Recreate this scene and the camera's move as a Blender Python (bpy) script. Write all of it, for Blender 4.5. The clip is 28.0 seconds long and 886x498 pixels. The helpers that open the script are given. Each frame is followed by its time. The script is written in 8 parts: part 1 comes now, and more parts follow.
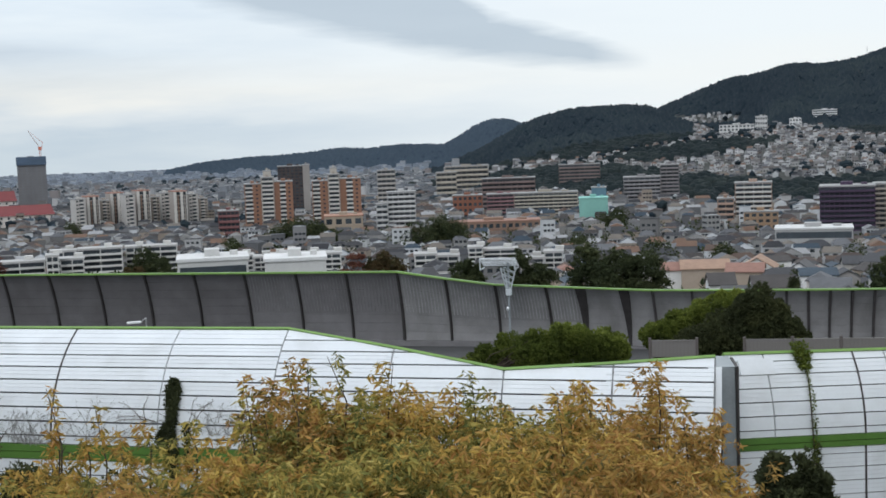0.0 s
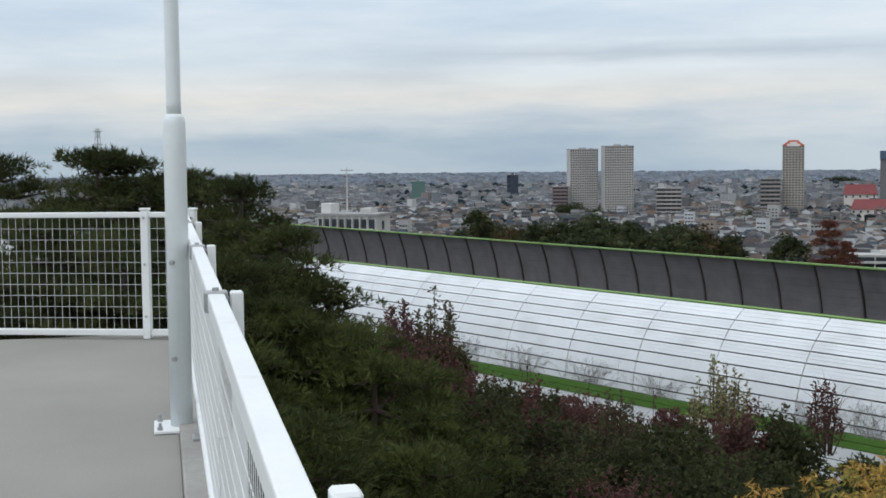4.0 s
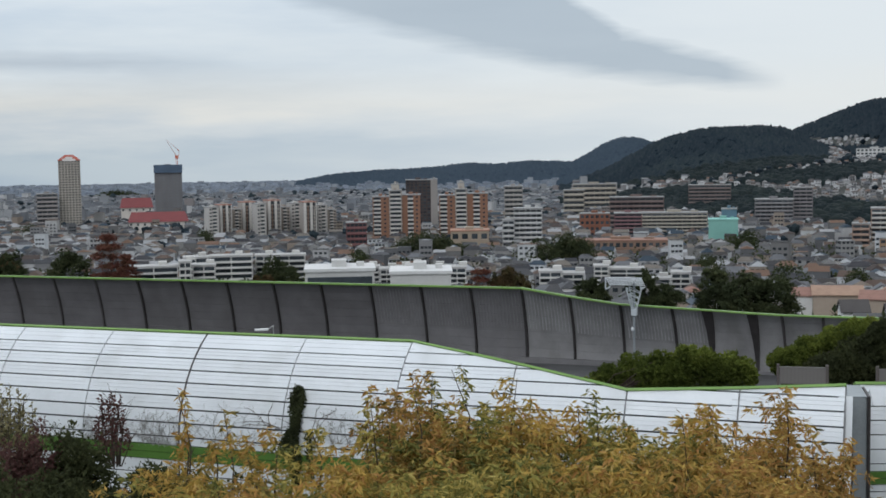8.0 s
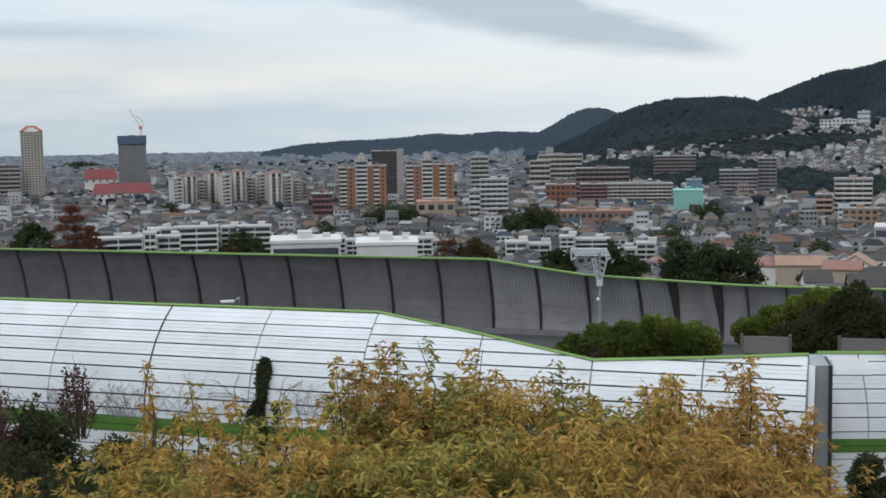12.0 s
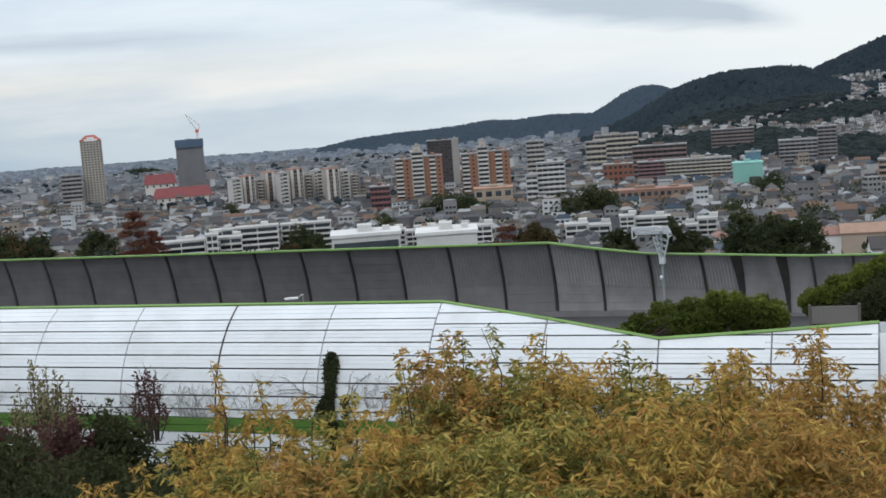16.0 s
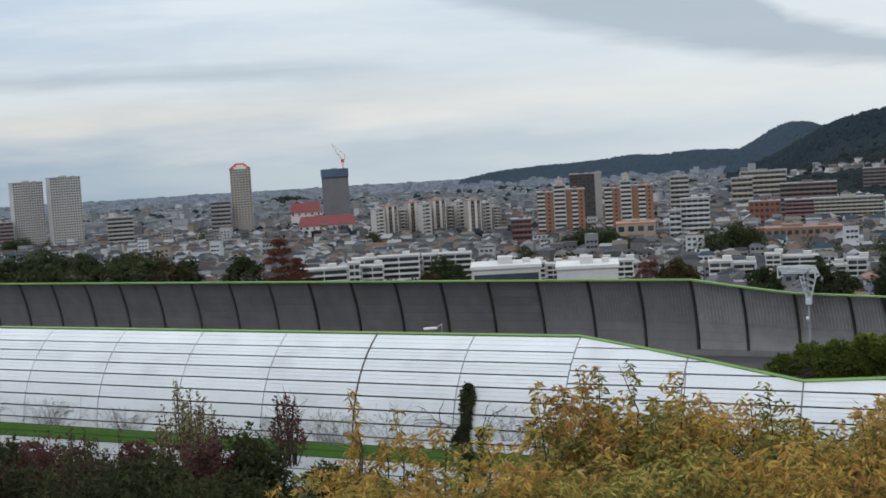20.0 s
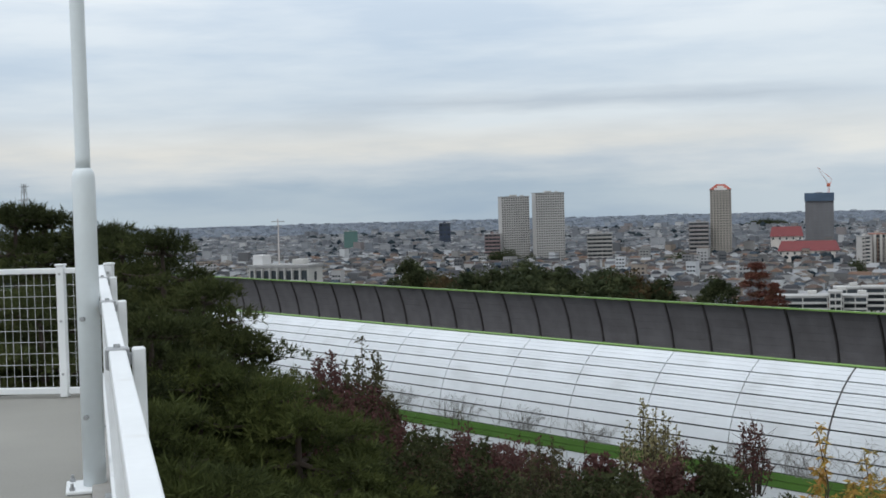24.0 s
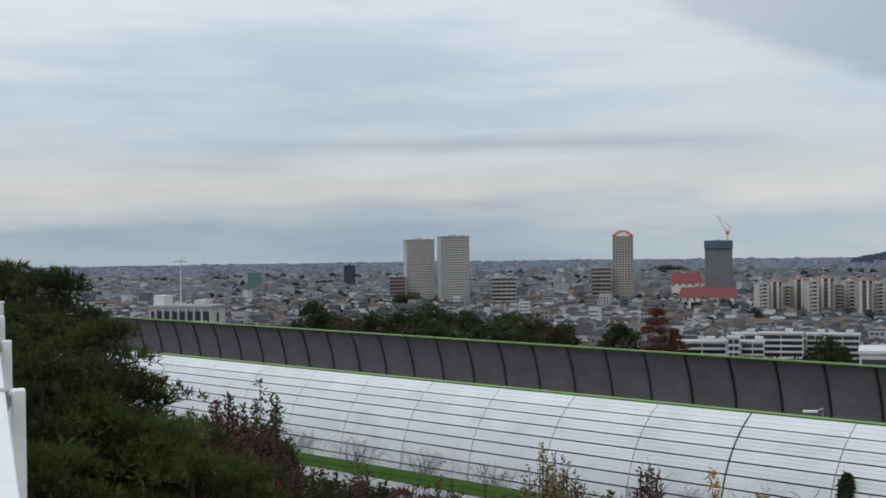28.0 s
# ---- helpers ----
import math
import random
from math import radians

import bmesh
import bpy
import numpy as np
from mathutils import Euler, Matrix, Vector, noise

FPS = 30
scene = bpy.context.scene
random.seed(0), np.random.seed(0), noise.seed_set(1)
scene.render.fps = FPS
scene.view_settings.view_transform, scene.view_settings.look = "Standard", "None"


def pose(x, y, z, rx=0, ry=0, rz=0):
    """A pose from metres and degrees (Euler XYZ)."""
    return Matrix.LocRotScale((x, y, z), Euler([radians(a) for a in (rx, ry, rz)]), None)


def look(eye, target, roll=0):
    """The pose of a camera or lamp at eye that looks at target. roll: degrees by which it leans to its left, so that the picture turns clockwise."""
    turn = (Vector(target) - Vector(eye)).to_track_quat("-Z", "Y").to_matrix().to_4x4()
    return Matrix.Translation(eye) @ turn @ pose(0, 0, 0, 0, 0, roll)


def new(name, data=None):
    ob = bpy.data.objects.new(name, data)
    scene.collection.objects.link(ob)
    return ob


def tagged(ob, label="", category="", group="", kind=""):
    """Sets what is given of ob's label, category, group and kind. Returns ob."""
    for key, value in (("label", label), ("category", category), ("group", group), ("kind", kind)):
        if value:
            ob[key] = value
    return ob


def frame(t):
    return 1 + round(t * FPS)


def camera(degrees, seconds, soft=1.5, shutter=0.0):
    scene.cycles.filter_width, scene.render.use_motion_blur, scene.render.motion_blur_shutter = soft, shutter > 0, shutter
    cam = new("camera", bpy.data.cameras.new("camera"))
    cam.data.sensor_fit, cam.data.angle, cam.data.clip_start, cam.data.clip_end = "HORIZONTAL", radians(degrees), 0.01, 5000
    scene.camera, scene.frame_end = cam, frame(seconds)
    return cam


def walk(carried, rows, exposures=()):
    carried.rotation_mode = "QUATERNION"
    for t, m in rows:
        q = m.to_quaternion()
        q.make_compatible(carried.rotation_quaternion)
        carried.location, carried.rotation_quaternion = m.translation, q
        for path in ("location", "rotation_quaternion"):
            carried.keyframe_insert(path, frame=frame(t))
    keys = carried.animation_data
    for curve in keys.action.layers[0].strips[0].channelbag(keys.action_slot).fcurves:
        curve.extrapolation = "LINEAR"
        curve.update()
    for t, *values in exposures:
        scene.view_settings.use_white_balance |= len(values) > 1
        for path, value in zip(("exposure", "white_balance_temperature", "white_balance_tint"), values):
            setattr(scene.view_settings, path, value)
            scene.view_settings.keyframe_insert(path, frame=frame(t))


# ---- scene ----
EYE = 1.62          # eye above the terrace floor, which is z = 0
cam = camera(37.7, 28.0, soft=1.7)
# seconds, heading to the left, pitch, roll
PATH = [
    (0.0, -0.07, -5.06, 2.15),
    (0.5, 6.12, -4.76, 1.91),
    (1.0, 11.77, -4.61, 2.19),
    (1.5, 17.69, -4.53, 2.53),
    (2.0, 23.34, -4.30, 2.83),
    (2.5, 28.46, -4.24, 2.74),
    (3.0, 33.06, -4.26, 2.30),
    (3.5, 36.20, -4.34, 1.50),
    (4.0, 36.70, -4.44, 0.60),
    (4.5, 33.61, -4.52, -0.14),
    (5.0, 28.17, -4.53, 0.32),
    (5.5, 22.49, -4.59, 0.21),
    (6.0, 18.13, -4.56, 0.51),
    (6.5, 13.38, -4.44, 0.34),
    (7.0, 10.66, -4.15, 0.99),
    (7.5, 7.84, -4.01, 0.85),
    (8.0, 5.58, -4.21, 0.90),
    (8.5, 4.38, -4.32, 1.17),
    (9.0, 4.47, -4.34, 1.18),
    (9.5, 3.74, -4.42, 0.76),
    (10.0, 3.64, -4.49, 0.78),
    (10.5, 4.01, -5.37, 0.66),
    (11.0, 3.17, -5.75, 0.56),
    (11.5, 4.07, -5.64, 0.71),
    (13.5, 3.60, -5.33, 1.45),
    (14.0, 3.45, -6.14, 1.52),
    (14.5, 3.48, -6.66, 2.15),
    (15.0, 2.72, -6.61, 2.30),
    (15.5, 3.44, -6.37, 3.06),
    (16.0, 6.43, -5.95, 4.17),
    (16.5, 2.44, -5.98, 3.45),
    (17.0, -4.03, -5.07, 1.83),
    (17.5, -9.03, -3.65, 1.11),
    (18.0, -10.82, -3.44, 1.76),
    (18.5, -5.27, -3.39, 2.17),
    (19.0, 1.69, -3.40, 2.34),
    (19.5, 7.84, -3.67, 2.33),
    (20.0, 12.73, -4.11, 3.31),
    (20.5, 18.81, -3.80, 3.63),
    (21.0, 25.62, -3.38, 4.15),
    (21.5, 30.56, -2.72, 3.83),
    (22.0, 33.43, -2.44, 3.57),
    (22.5, 34.15, -2.45, 2.47),
    (24.5, 33.74, -2.06, 1.29),
    (25.0, 33.94, -1.54, 0.97),
    (25.5, 33.92, -1.24, 1.09),
    (26.0, 33.93, -1.01, 1.09),
    (26.5, 32.51, -0.74, 1.51),
    (27.0, 28.84, -0.49, 1.08),
    (27.5, 29.35, -0.45, 0.46),
    (28.0, 29.52, -0.53, 0.72),
]
SWAY = ((0, 0.03), (2.5, 0.03), (4.5, -0.02), (5.0, 0.005), (6.5, 0.0), (19.5, 0.03), (22.0, 0.083), (25.0, 0.105), (28.0, 0.15))   # a lean over the rail, in metres


def sway(t):
    for (t0, v0), (t1, v1) in zip(SWAY, SWAY[1:]):
        if t0 <= t <= t1:
            return v0 + (v1 - v0) * (t - t0) / (t1 - t0)


walk(cam, [(t, pose(0.656 * sway(t), 0.755 * sway(t), EYE, 90 + p, r, h)) for t, h, p, r in PATH],
     exposures=[(t, e, 6400, 10) for t, e in ((0.0, 0.03), (1.0, -0.06), (2.5, -0.12), (4.5, -0.06), (5.5, -0.12), (6.0, -0.16), (7.0, -0.2), (8.5, -0.2), (10.5, -0.12), (14.0, 0.0), (18.5, 0.02), (19.0, -0.02), (20.0, -0.16), (20.8, -0.18), (22.0, -0.12), (25.5, -0.18), (27.0, -0.35), (28.0, -0.37))])


# ---- world, sun, exposure ----
def sky_world():
    w = bpy.data.worlds.new("overcast_sky")
    scene.world = w
    w.use_nodes = True
    nt = w.node_tree
    nt.nodes.clear()
    N = lambda kind, **kw: node(nt, kind, **kw)
    L = nt.links.new
    co = N("ShaderNodeTexCoord")
    sep = N("ShaderNodeSeparateXYZ")
    L(co.outputs["Generated"], sep.inputs[0])

    def m(op, a, b=None, clamp=False):
        n = N("ShaderNodeMath", operation=op, use_clamp=clamp)
        for i, v in enumerate((a, b)):
            if v is None:
                continue
            if isinstance(v, (int, float)):
                n.inputs[i].default_value = v
            else:
                L(v, n.inputs[i])
        return n.outputs[0]

    az = m("MULTIPLY", m("ARCTAN2", m("MULTIPLY", sep.outputs[0], -1.0), sep.outputs[1]), 57.2958)
    el = m("MULTIPLY", m("ARCSINE", sep.outputs[2]), 57.2958)
    comb = N("ShaderNodeCombineXYZ")
    L(m("MULTIPLY", az, 0.045), comb.inputs[0])
    L(m("MULTIPLY", el, 0.28), comb.inputs[1])
    n1 = N("ShaderNodeTexNoise")
    n1.inputs["Scale"].default_value, n1.inputs["Detail"].default_value, n1.inputs["Roughness"].default_value = 1.6, 6, 0.55
    L(comb.outputs[0], n1.inputs["Vector"])
    n2 = N("ShaderNodeTexNoise")
    n2.inputs["Scale"].default_value, n2.inputs["Detail"].default_value = 7.0, 8
    L(comb.outputs[0], n2.inputs["Vector"])
    # layered light by elevation, wavering a little
    elw = m("ADD", el, m("MULTIPLY", m("SUBTRACT", n1.outputs["Fac"], 0.5), 3.0))
    ramp = N("ShaderNodeValToRGB")
    L(m("DIVIDE", m("ADD", elw, 3.0), 60.0, True), ramp.inputs["Fac"])
    cr = ramp.color_ramp
    stops = [(0.0, (0.46, 0.55, 0.63)), (0.055, (0.50, 0.595, 0.67)), (0.072, (0.70, 0.745, 0.77)), (0.088, (0.83, 0.82, 0.775)),
             (0.112, (0.75, 0.82, 0.87)), (0.15, (0.74, 0.83, 0.91)), (0.21, (0.90, 0.97, 1.03)), (1.0, (1.35, 1.42, 1.5))]
    cr.elements[0].position, cr.elements[0].color = stops[0][0], (*stops[0][1], 1)
    cr.elements[1].position, cr.elements[1].color = stops[-1][0], (*stops[-1][1], 1)
    for p, c in stops[1:-1]:
        cr.elements.new(p).color = (*c, 1)
    # towards the hills the low sky is paler
    pale = m("MULTIPLY", m("SUBTRACT", 1.0, m("DIVIDE", m("ADD", az, 6.0), 34.0, True)), 0.72)
    mixp = N("ShaderNodeMixRGB")
    L(pale, mixp.inputs[0])
    L(ramp.outputs[0], mixp.inputs[1])
    mixp.inputs[2].default_value = (0.92, 0.97, 0.985, 1)
    # broad grey streaks
    st = N("ShaderNodeValToRGB")
    L(n1.outputs["Fac"], st.inputs["Fac"])
    st.color_ramp.elements[0].position, st.color_ramp.elements[0].color = 0.36, (0.80, 0.86, 0.93, 1)
    st.color_ramp.elements[1].position, st.color_ramp.elements[1].color = 0.62, (1.06, 1.05, 1.03, 1)
    mul = N("ShaderNodeMixRGB", blend_type="MULTIPLY")
    L(m("MULTIPLY", m("DIVIDE", m("ADD", az, 14.0), 40.0, True), 0.85), mul.inputs[0])
    L(mixp.outputs[0], mul.inputs[1])
    L(st.outputs[0], mul.inputs[2])
    # one long wedge of darker cloud: its tip low over the hills, widening up and to the left
    u = m("ADD", az, 9.3)
    uu = m("MULTIPLY", u, u)
    mid = m("ADD", m("ADD", m("MULTIPLY", u, 0.165), 2.8), m("MULTIPLY", uu, 0.00375))
    half = m("ADD", m("ADD", m("MULTIPLY", u, 0.135), 0.5), m("MULTIPLY", uu, -0.00375))
    wob = m("MULTIPLY", m("SUBTRACT", n2.outputs["Fac"], 0.5), m("ADD", 0.7, m("MULTIPLY", u, 0.015)))
    off = m("SUBTRACT", m("ADD", el, wob), mid)
    bulge = m("ADD", half, m("MULTIPLY", m("DIVIDE", m("SUBTRACT", u, 7.0), 2.6, True), 1.0))
    upper = m("DIVIDE", m("SUBTRACT", bulge, off), 0.6, True)         # a torn upper edge with a shoulder
    lower = m("DIVIDE", m("ADD", half, off), m("ADD", 0.4, m("MULTIPLY", half, 0.3)), True)   # a soft lower edge
    inside = m("MULTIPLY", upper, lower)
    inside = m("MULTIPLY", inside, m("DIVIDE", u, 2.6, True))
    inside = m("MULTIPLY", inside, m("SUBTRACT", 1.0, m("DIVIDE", m("SUBTRACT", u, 17.0), 24.0, True)))
    inside = m("MULTIPLY", inside, m("ADD", 0.75, m("MULTIPLY", n1.outputs["Fac"], 0.4)))
    dk = N("ShaderNodeMixRGB")
    L(m("MULTIPLY", inside, 0.95, True), dk.inputs[0])
    L(mul.outputs[0], dk.inputs[1])
    dk.inputs[2].default_value = (0.50, 0.585, 0.665, 1)
    # a thin level streak over the plain
    s1 = m("SUBTRACT", 1.0, m("DIVIDE", m("ABSOLUTE", m("SUBTRACT", m("ADD", el, m("MULTIPLY", wob, 0.5)), 4.05)), 0.55), True)
    s1 = m("MULTIPLY", s1, m("MULTIPLY", m("DIVIDE", m("SUBTRACT", az, 14.0), 6.0, True), m("SUBTRACT", 1.0, m("DIVIDE", m("SUBTRACT", az, 33.0), 8.0, True))))
    dk2 = N("ShaderNodeMixRGB")
    L(m("MULTIPLY", s1, 0.55), dk2.inputs[0])
    L(dk.outputs[0], dk2.inputs[1])
    dk2.inputs[2].default_value = (0.46, 0.53, 0.61, 1)
    sky = N("ShaderNodeTexSky", sky_type="NISHITA", sun_disc=False, sun_elevation=radians(48), sun_rotation=radians(200))
    sk = N("ShaderNodeMixRGB", blend_type="MULTIPLY")
    sk.inputs[0].default_value = 1
    sk.inputs[2].default_value = (0.1, 0.1, 0.1, 1)
    L(sky.outputs[0], sk.inputs[1])
    fin = N("ShaderNodeMixRGB")
    fin.inputs[0].default_value = 0.95
    L(sk.outputs[0], fin.inputs[1])
    L(dk2.outputs[0], fin.inputs[2])
    bg = N("ShaderNodeBackground")
    L(fin.outputs[0], bg.inputs[0])
    bg.inputs[1].default_value = 1.0
    out = N("ShaderNodeOutputWorld")
    L(bg.outputs[0], out.inputs[0])


def node(nt, kind, **kw):
    n = nt.nodes.new(kind)
    for k, v in kw.items():
        setattr(n, k, v)
    return n


sky_world()
sun = new("sun", bpy.data.lights.new("sun", "SUN"))
sun.data.energy, sun.data.angle, sun.data.color = 0.75, radians(16), (1.0, 0.975, 0.94)
sun.matrix_world = look((-20, -60, 70), (0, 0, 0))


# ---- materials ----
def rgb(*c):
    return (*c, 1.0)


def material(name, base, rough=0.7, metal=0.0, vary=0.25, scale=3.0, fine=40.0, bump=0.3, dist=0.02, island=0.0, objvar=0.0, tints=None, stain=None, spec=0.4):
    """A procedural surface: two scales of mottling, optional stains, optional change from piece to piece."""
    mt = bpy.data.materials.new(name)
    mt.use_nodes = True
    nt = mt.node_tree
    b = nt.nodes["Principled BSDF"]
    L = nt.links.new
    co = node(nt, "ShaderNodeTexCoord")
    n1 = node(nt, "ShaderNodeTexNoise")
    n1.inputs["Scale"].default_value, n1.inputs["Detail"].default_value = scale, 5
    n2 = node(nt, "ShaderNodeTexNoise")
    n2.inputs["Scale"].default_value, n2.inputs["Detail"].default_value = fine, 3
    L(co.outputs["Object"], n1.inputs["Vector"])
    L(co.outputs["Object"], n2.inputs["Vector"])
    add = node(nt, "ShaderNodeMath", operation="ADD")
    L(n1.outputs["Fac"], add.inputs[0])
    h2 = node(nt, "ShaderNodeMath", operation="MULTIPLY")
    L(n2.outputs["Fac"], h2.inputs[0])
    h2.inputs[1].default_value = 0.5
    L(h2.outputs[0], add.inputs[1])
    mr = node(nt, "ShaderNodeMapRange")
    L(add.outputs[0], mr.inputs[0])
    mr.inputs[1].default_value, mr.inputs[2].default_value = 0.45, 1.05
    mr.inputs[3].default_value, mr.inputs[4].default_value = 1 - vary, 1 + vary * 0.6
    src = None
    if tints:
        rp = node(nt, "ShaderNodeValToRGB")
        rp.color_ramp.interpolation = "CONSTANT" if len(tints) > 3 else "LINEAR"
        for i, c in enumerate(tints):
            p = i / len(tints) if len(tints) > 3 else i / (len(tints) - 1)
            e = rp.color_ramp.elements[i] if i < 2 else rp.color_ramp.elements.new(p)
            e.position, e.color = p, rgb(*c)
        if objvar:
            oi = node(nt, "ShaderNodeObjectInfo")
            L(oi.outputs["Random"], rp.inputs[0])
        else:
            ge = node(nt, "ShaderNodeNewGeometry")
            L(ge.outputs["Random Per Island"], rp.inputs[0])
        src = rp.outputs[0]
    mul = node(nt, "ShaderNodeMixRGB", blend_type="MULTIPLY")
    mul.inputs[0].default_value = 1
    if src:
        L(src, mul.inputs[1])
    else:
        mul.inputs[1].default_value = rgb(*base)
    L(mr.outputs[0], mul.inputs[2])
    col = mul.outputs[0]
    if island or (objvar and not tints):
        if island:
            rnd = node(nt, "ShaderNodeNewGeometry").outputs["Random Per Island"]
        else:
            rnd = node(nt, "ShaderNodeObjectInfo").outputs["Random"]
        mi = node(nt, "ShaderNodeMapRange")
        L(rnd, mi.inputs[0])
        k = island or objvar
        mi.inputs[3].default_value, mi.inputs[4].default_value = 1 - k, 1 + k
        m2 = node(nt, "ShaderNodeMixRGB", blend_type="MULTIPLY")
        m2.inputs[0].default_value = 1
        L(col, m2.inputs[1])
        L(mi.outputs[0], m2.inputs[2])
        col = m2.outputs[0]
    if stain:
        sc, lo, hi, scol, amount = stain
        mp = node(nt, "ShaderNodeMapping")
        mp.inputs["Scale"].default_value = sc
        L(node(nt, "ShaderNodeNewGeometry").outputs["Position"], mp.inputs[0])
        n3 = node(nt, "ShaderNodeTexNoise")
        n3.inputs["Scale"].default_value, n3.inputs["Detail"].default_value = 1.0, 6
        L(mp.outputs[0], n3.inputs["Vector"])
        ms = node(nt, "ShaderNodeMapRange")
        L(n3.outputs["Fac"], ms.inputs[0])
        ms.inputs[1].default_value, ms.inputs[2].default_value = lo, hi
        ms.inputs[3].default_value, ms.inputs[4].default_value = 0, amount
        m3 = node(nt, "ShaderNodeMixRGB")
        L(ms.outputs[0], m3.inputs[0])
        L(col, m3.inputs[1])
        m3.inputs[2].default_value = rgb(*scol)
        col = m3.outputs[0]
    L(col, b.inputs["Base Color"])
    b.inputs["Roughness"].default_value, b.inputs["Metallic"].default_value = rough, metal
    b.inputs["Specular IOR Level"].default_value = spec
    if bump:
        bp = node(nt, "ShaderNodeBump")
        bp.inputs["Strength"].default_value, bp.inputs["Distance"].default_value = bump, dist
        L(add.outputs[0], bp.inputs["Height"])
        L(bp.outputs[0], b.inputs["Normal"])
    return mt


def foliage(name, tints, vary=0.35, scale=0.8, translucent=0.25):
    """Leaves: the tint runs from clump to clump by a slow noise and from leaf to leaf."""
    mt = bpy.data.materials.new(name)
    mt.use_nodes = True
    nt = mt.node_tree
    b = nt.nodes["Principled BSDF"]
    L = nt.links.new
    co = node(nt, "ShaderNodeTexCoord")
    n1 = node(nt, "ShaderNodeTexNoise")
    n1.inputs["Scale"].default_value, n1.inputs["Detail"].default_value = scale, 3
    L(co.outputs["Object"], n1.inputs["Vector"])
    ge = node(nt, "ShaderNodeNewGeometry")
    mx = node(nt, "ShaderNodeMath", operation="MULTIPLY")
    L(ge.outputs["Random Per Island"], mx.inputs[0])
    mx.inputs[1].default_value = vary
    st = node(nt, "ShaderNodeMapRange")
    L(n1.outputs["Fac"], st.inputs[0])
    st.inputs[1].default_value, st.inputs[2].default_value = 0.34, 0.66
    st.inputs[3].default_value, st.inputs[4].default_value = 0, 1 - vary
    ad = node(nt, "ShaderNodeMath", operation="ADD")
    L(mx.outputs[0], ad.inputs[0])
    L(st.outputs[0], ad.inputs[1])
    rp = node(nt, "ShaderNodeValToRGB")
    for i, c in enumerate(tints):
        p = i / (len(tints) - 1)
        e = rp.color_ramp.elements[i] if i < 2 else rp.color_ramp.elements.new(p)
        e.position, e.color = p, rgb(*c)
    L(ad.outputs[0], rp.inputs[0])
    L(rp.outputs[0], b.inputs["Base Color"])
    b.inputs["Roughness"].default_value = 0.8
    b.inputs["Specular IOR Level"].default_value = 0.08
    if translucent:
        tr = node(nt, "ShaderNodeBsdfTranslucent")
        L(rp.outputs[0], tr.inputs[0])
        mixs = node(nt, "ShaderNodeMixShader")
        mixs.inputs[0].default_value = translucent
        L(b.outputs[0], mixs.inputs[1])
        L(tr.outputs[0], mixs.inputs[2])
        L(mixs.outputs[0], nt.nodes["Material Output"].inputs[0])
    return mt


M_WHITE_PANEL = material("white_coated_panel", (0.69, 0.72, 0.75), 0.42, vary=0.07, scale=0.8, fine=9, bump=0.05, objvar=0.03,
                         stain=((0.55, 0.55, 1.0), 0.53, 0.74, (0.46, 0.475, 0.475), 0.42))
M_JOINT = material("dark_joint", (0.035, 0.037, 0.04), 0.7, vary=0.3)
M_GREEN = material("green_paint", (0.078, 0.17, 0.03), 0.5, vary=0.2, scale=1.2, fine=14, bump=0.08)
M_LIME = material("lime_trim_paint", (0.17, 0.30, 0.075), 0.5, vary=0.2, scale=1.2, fine=14, bump=0.08)
M_GREYPANEL = material("grey_louvred_panel", (0.265, 0.26, 0.266), 0.7, 0.0, vary=0.25, scale=0.7, fine=12, bump=0.2, objvar=0.06,
                       stain=((0.5, 0.5, 0.12), 0.5, 0.75, (0.10, 0.095, 0.09), 0.45))
M_RIB = material("perforated_rib", (0.36, 0.36, 0.365), 0.6, 0.2, vary=0.3, scale=1.5, fine=9)
M_POST = material("dark_steel_post", (0.055, 0.05, 0.05), 0.55, 0.3, vary=0.3, scale=2, fine=20)
M_SEAM = material("grey_seam", (0.22, 0.225, 0.235), 0.6, vary=0.2)
# darker panels of the left run, that face's poor light included in the tone
M_DARKPANEL = material("dark_shaded_panel", (0.135, 0.13, 0.136), 0.8, vary=0.22, scale=0.7, fine=12, bump=0.2, objvar=0.05,
                       stain=((0.5, 0.5, 0.12), 0.5, 0.75, (0.085, 0.08, 0.08), 0.4))
# middle step between the dark left panels and the lighter right ones
M_MIDPANEL = material("mid_toned_panel", (0.185, 0.18, 0.187), 0.78, vary=0.22, scale=0.7, fine=12, bump=0.2, objvar=0.05,
                      stain=((0.5, 0.5, 0.12), 0.5, 0.75, (0.10, 0.095, 0.09), 0.4))
# duller than M_RIB, to go with the mid-toned panels
M_MIDRIB = material("mid_toned_rib", (0.215, 0.21, 0.218), 0.7, 0.1, vary=0.3, scale=1.5, fine=9)
M_PALEPOST = material("paler_steel_post", (0.088, 0.08, 0.082), 0.65, 0.2, vary=0.3, scale=2, fine=20)
M_PILLAR = material("grey_steel_pillar", (0.30, 0.33, 0.35), 0.5, 0.2, vary=0.2, scale=1.5, fine=15)
M_CONCRETE = material("concrete", (0.36, 0.35, 0.33), 0.85, vary=0.25, scale=1.2, fine=22, bump=0.3, stain=((0.4, 0.4, 0.15), 0.5, 0.72, (0.16, 0.155, 0.14), 0.5))
M_FLOOR = material("terrace_concrete", (0.275, 0.268, 0.243), 0.85, vary=0.16, scale=0.7, fine=60, bump=0.25, dist=0.004, stain=((0.5, 0.9, 1), 0.48, 0.75, (0.24, 0.235, 0.215), 0.55))
M_WHITE_PAINT = material("white_painted_steel", (0.78, 0.80, 0.81), 0.35, vary=0.06, scale=3, fine=30, bump=0.04, stain=((6, 6, 2), 0.62, 0.8, (0.5, 0.47, 0.42), 0.35))
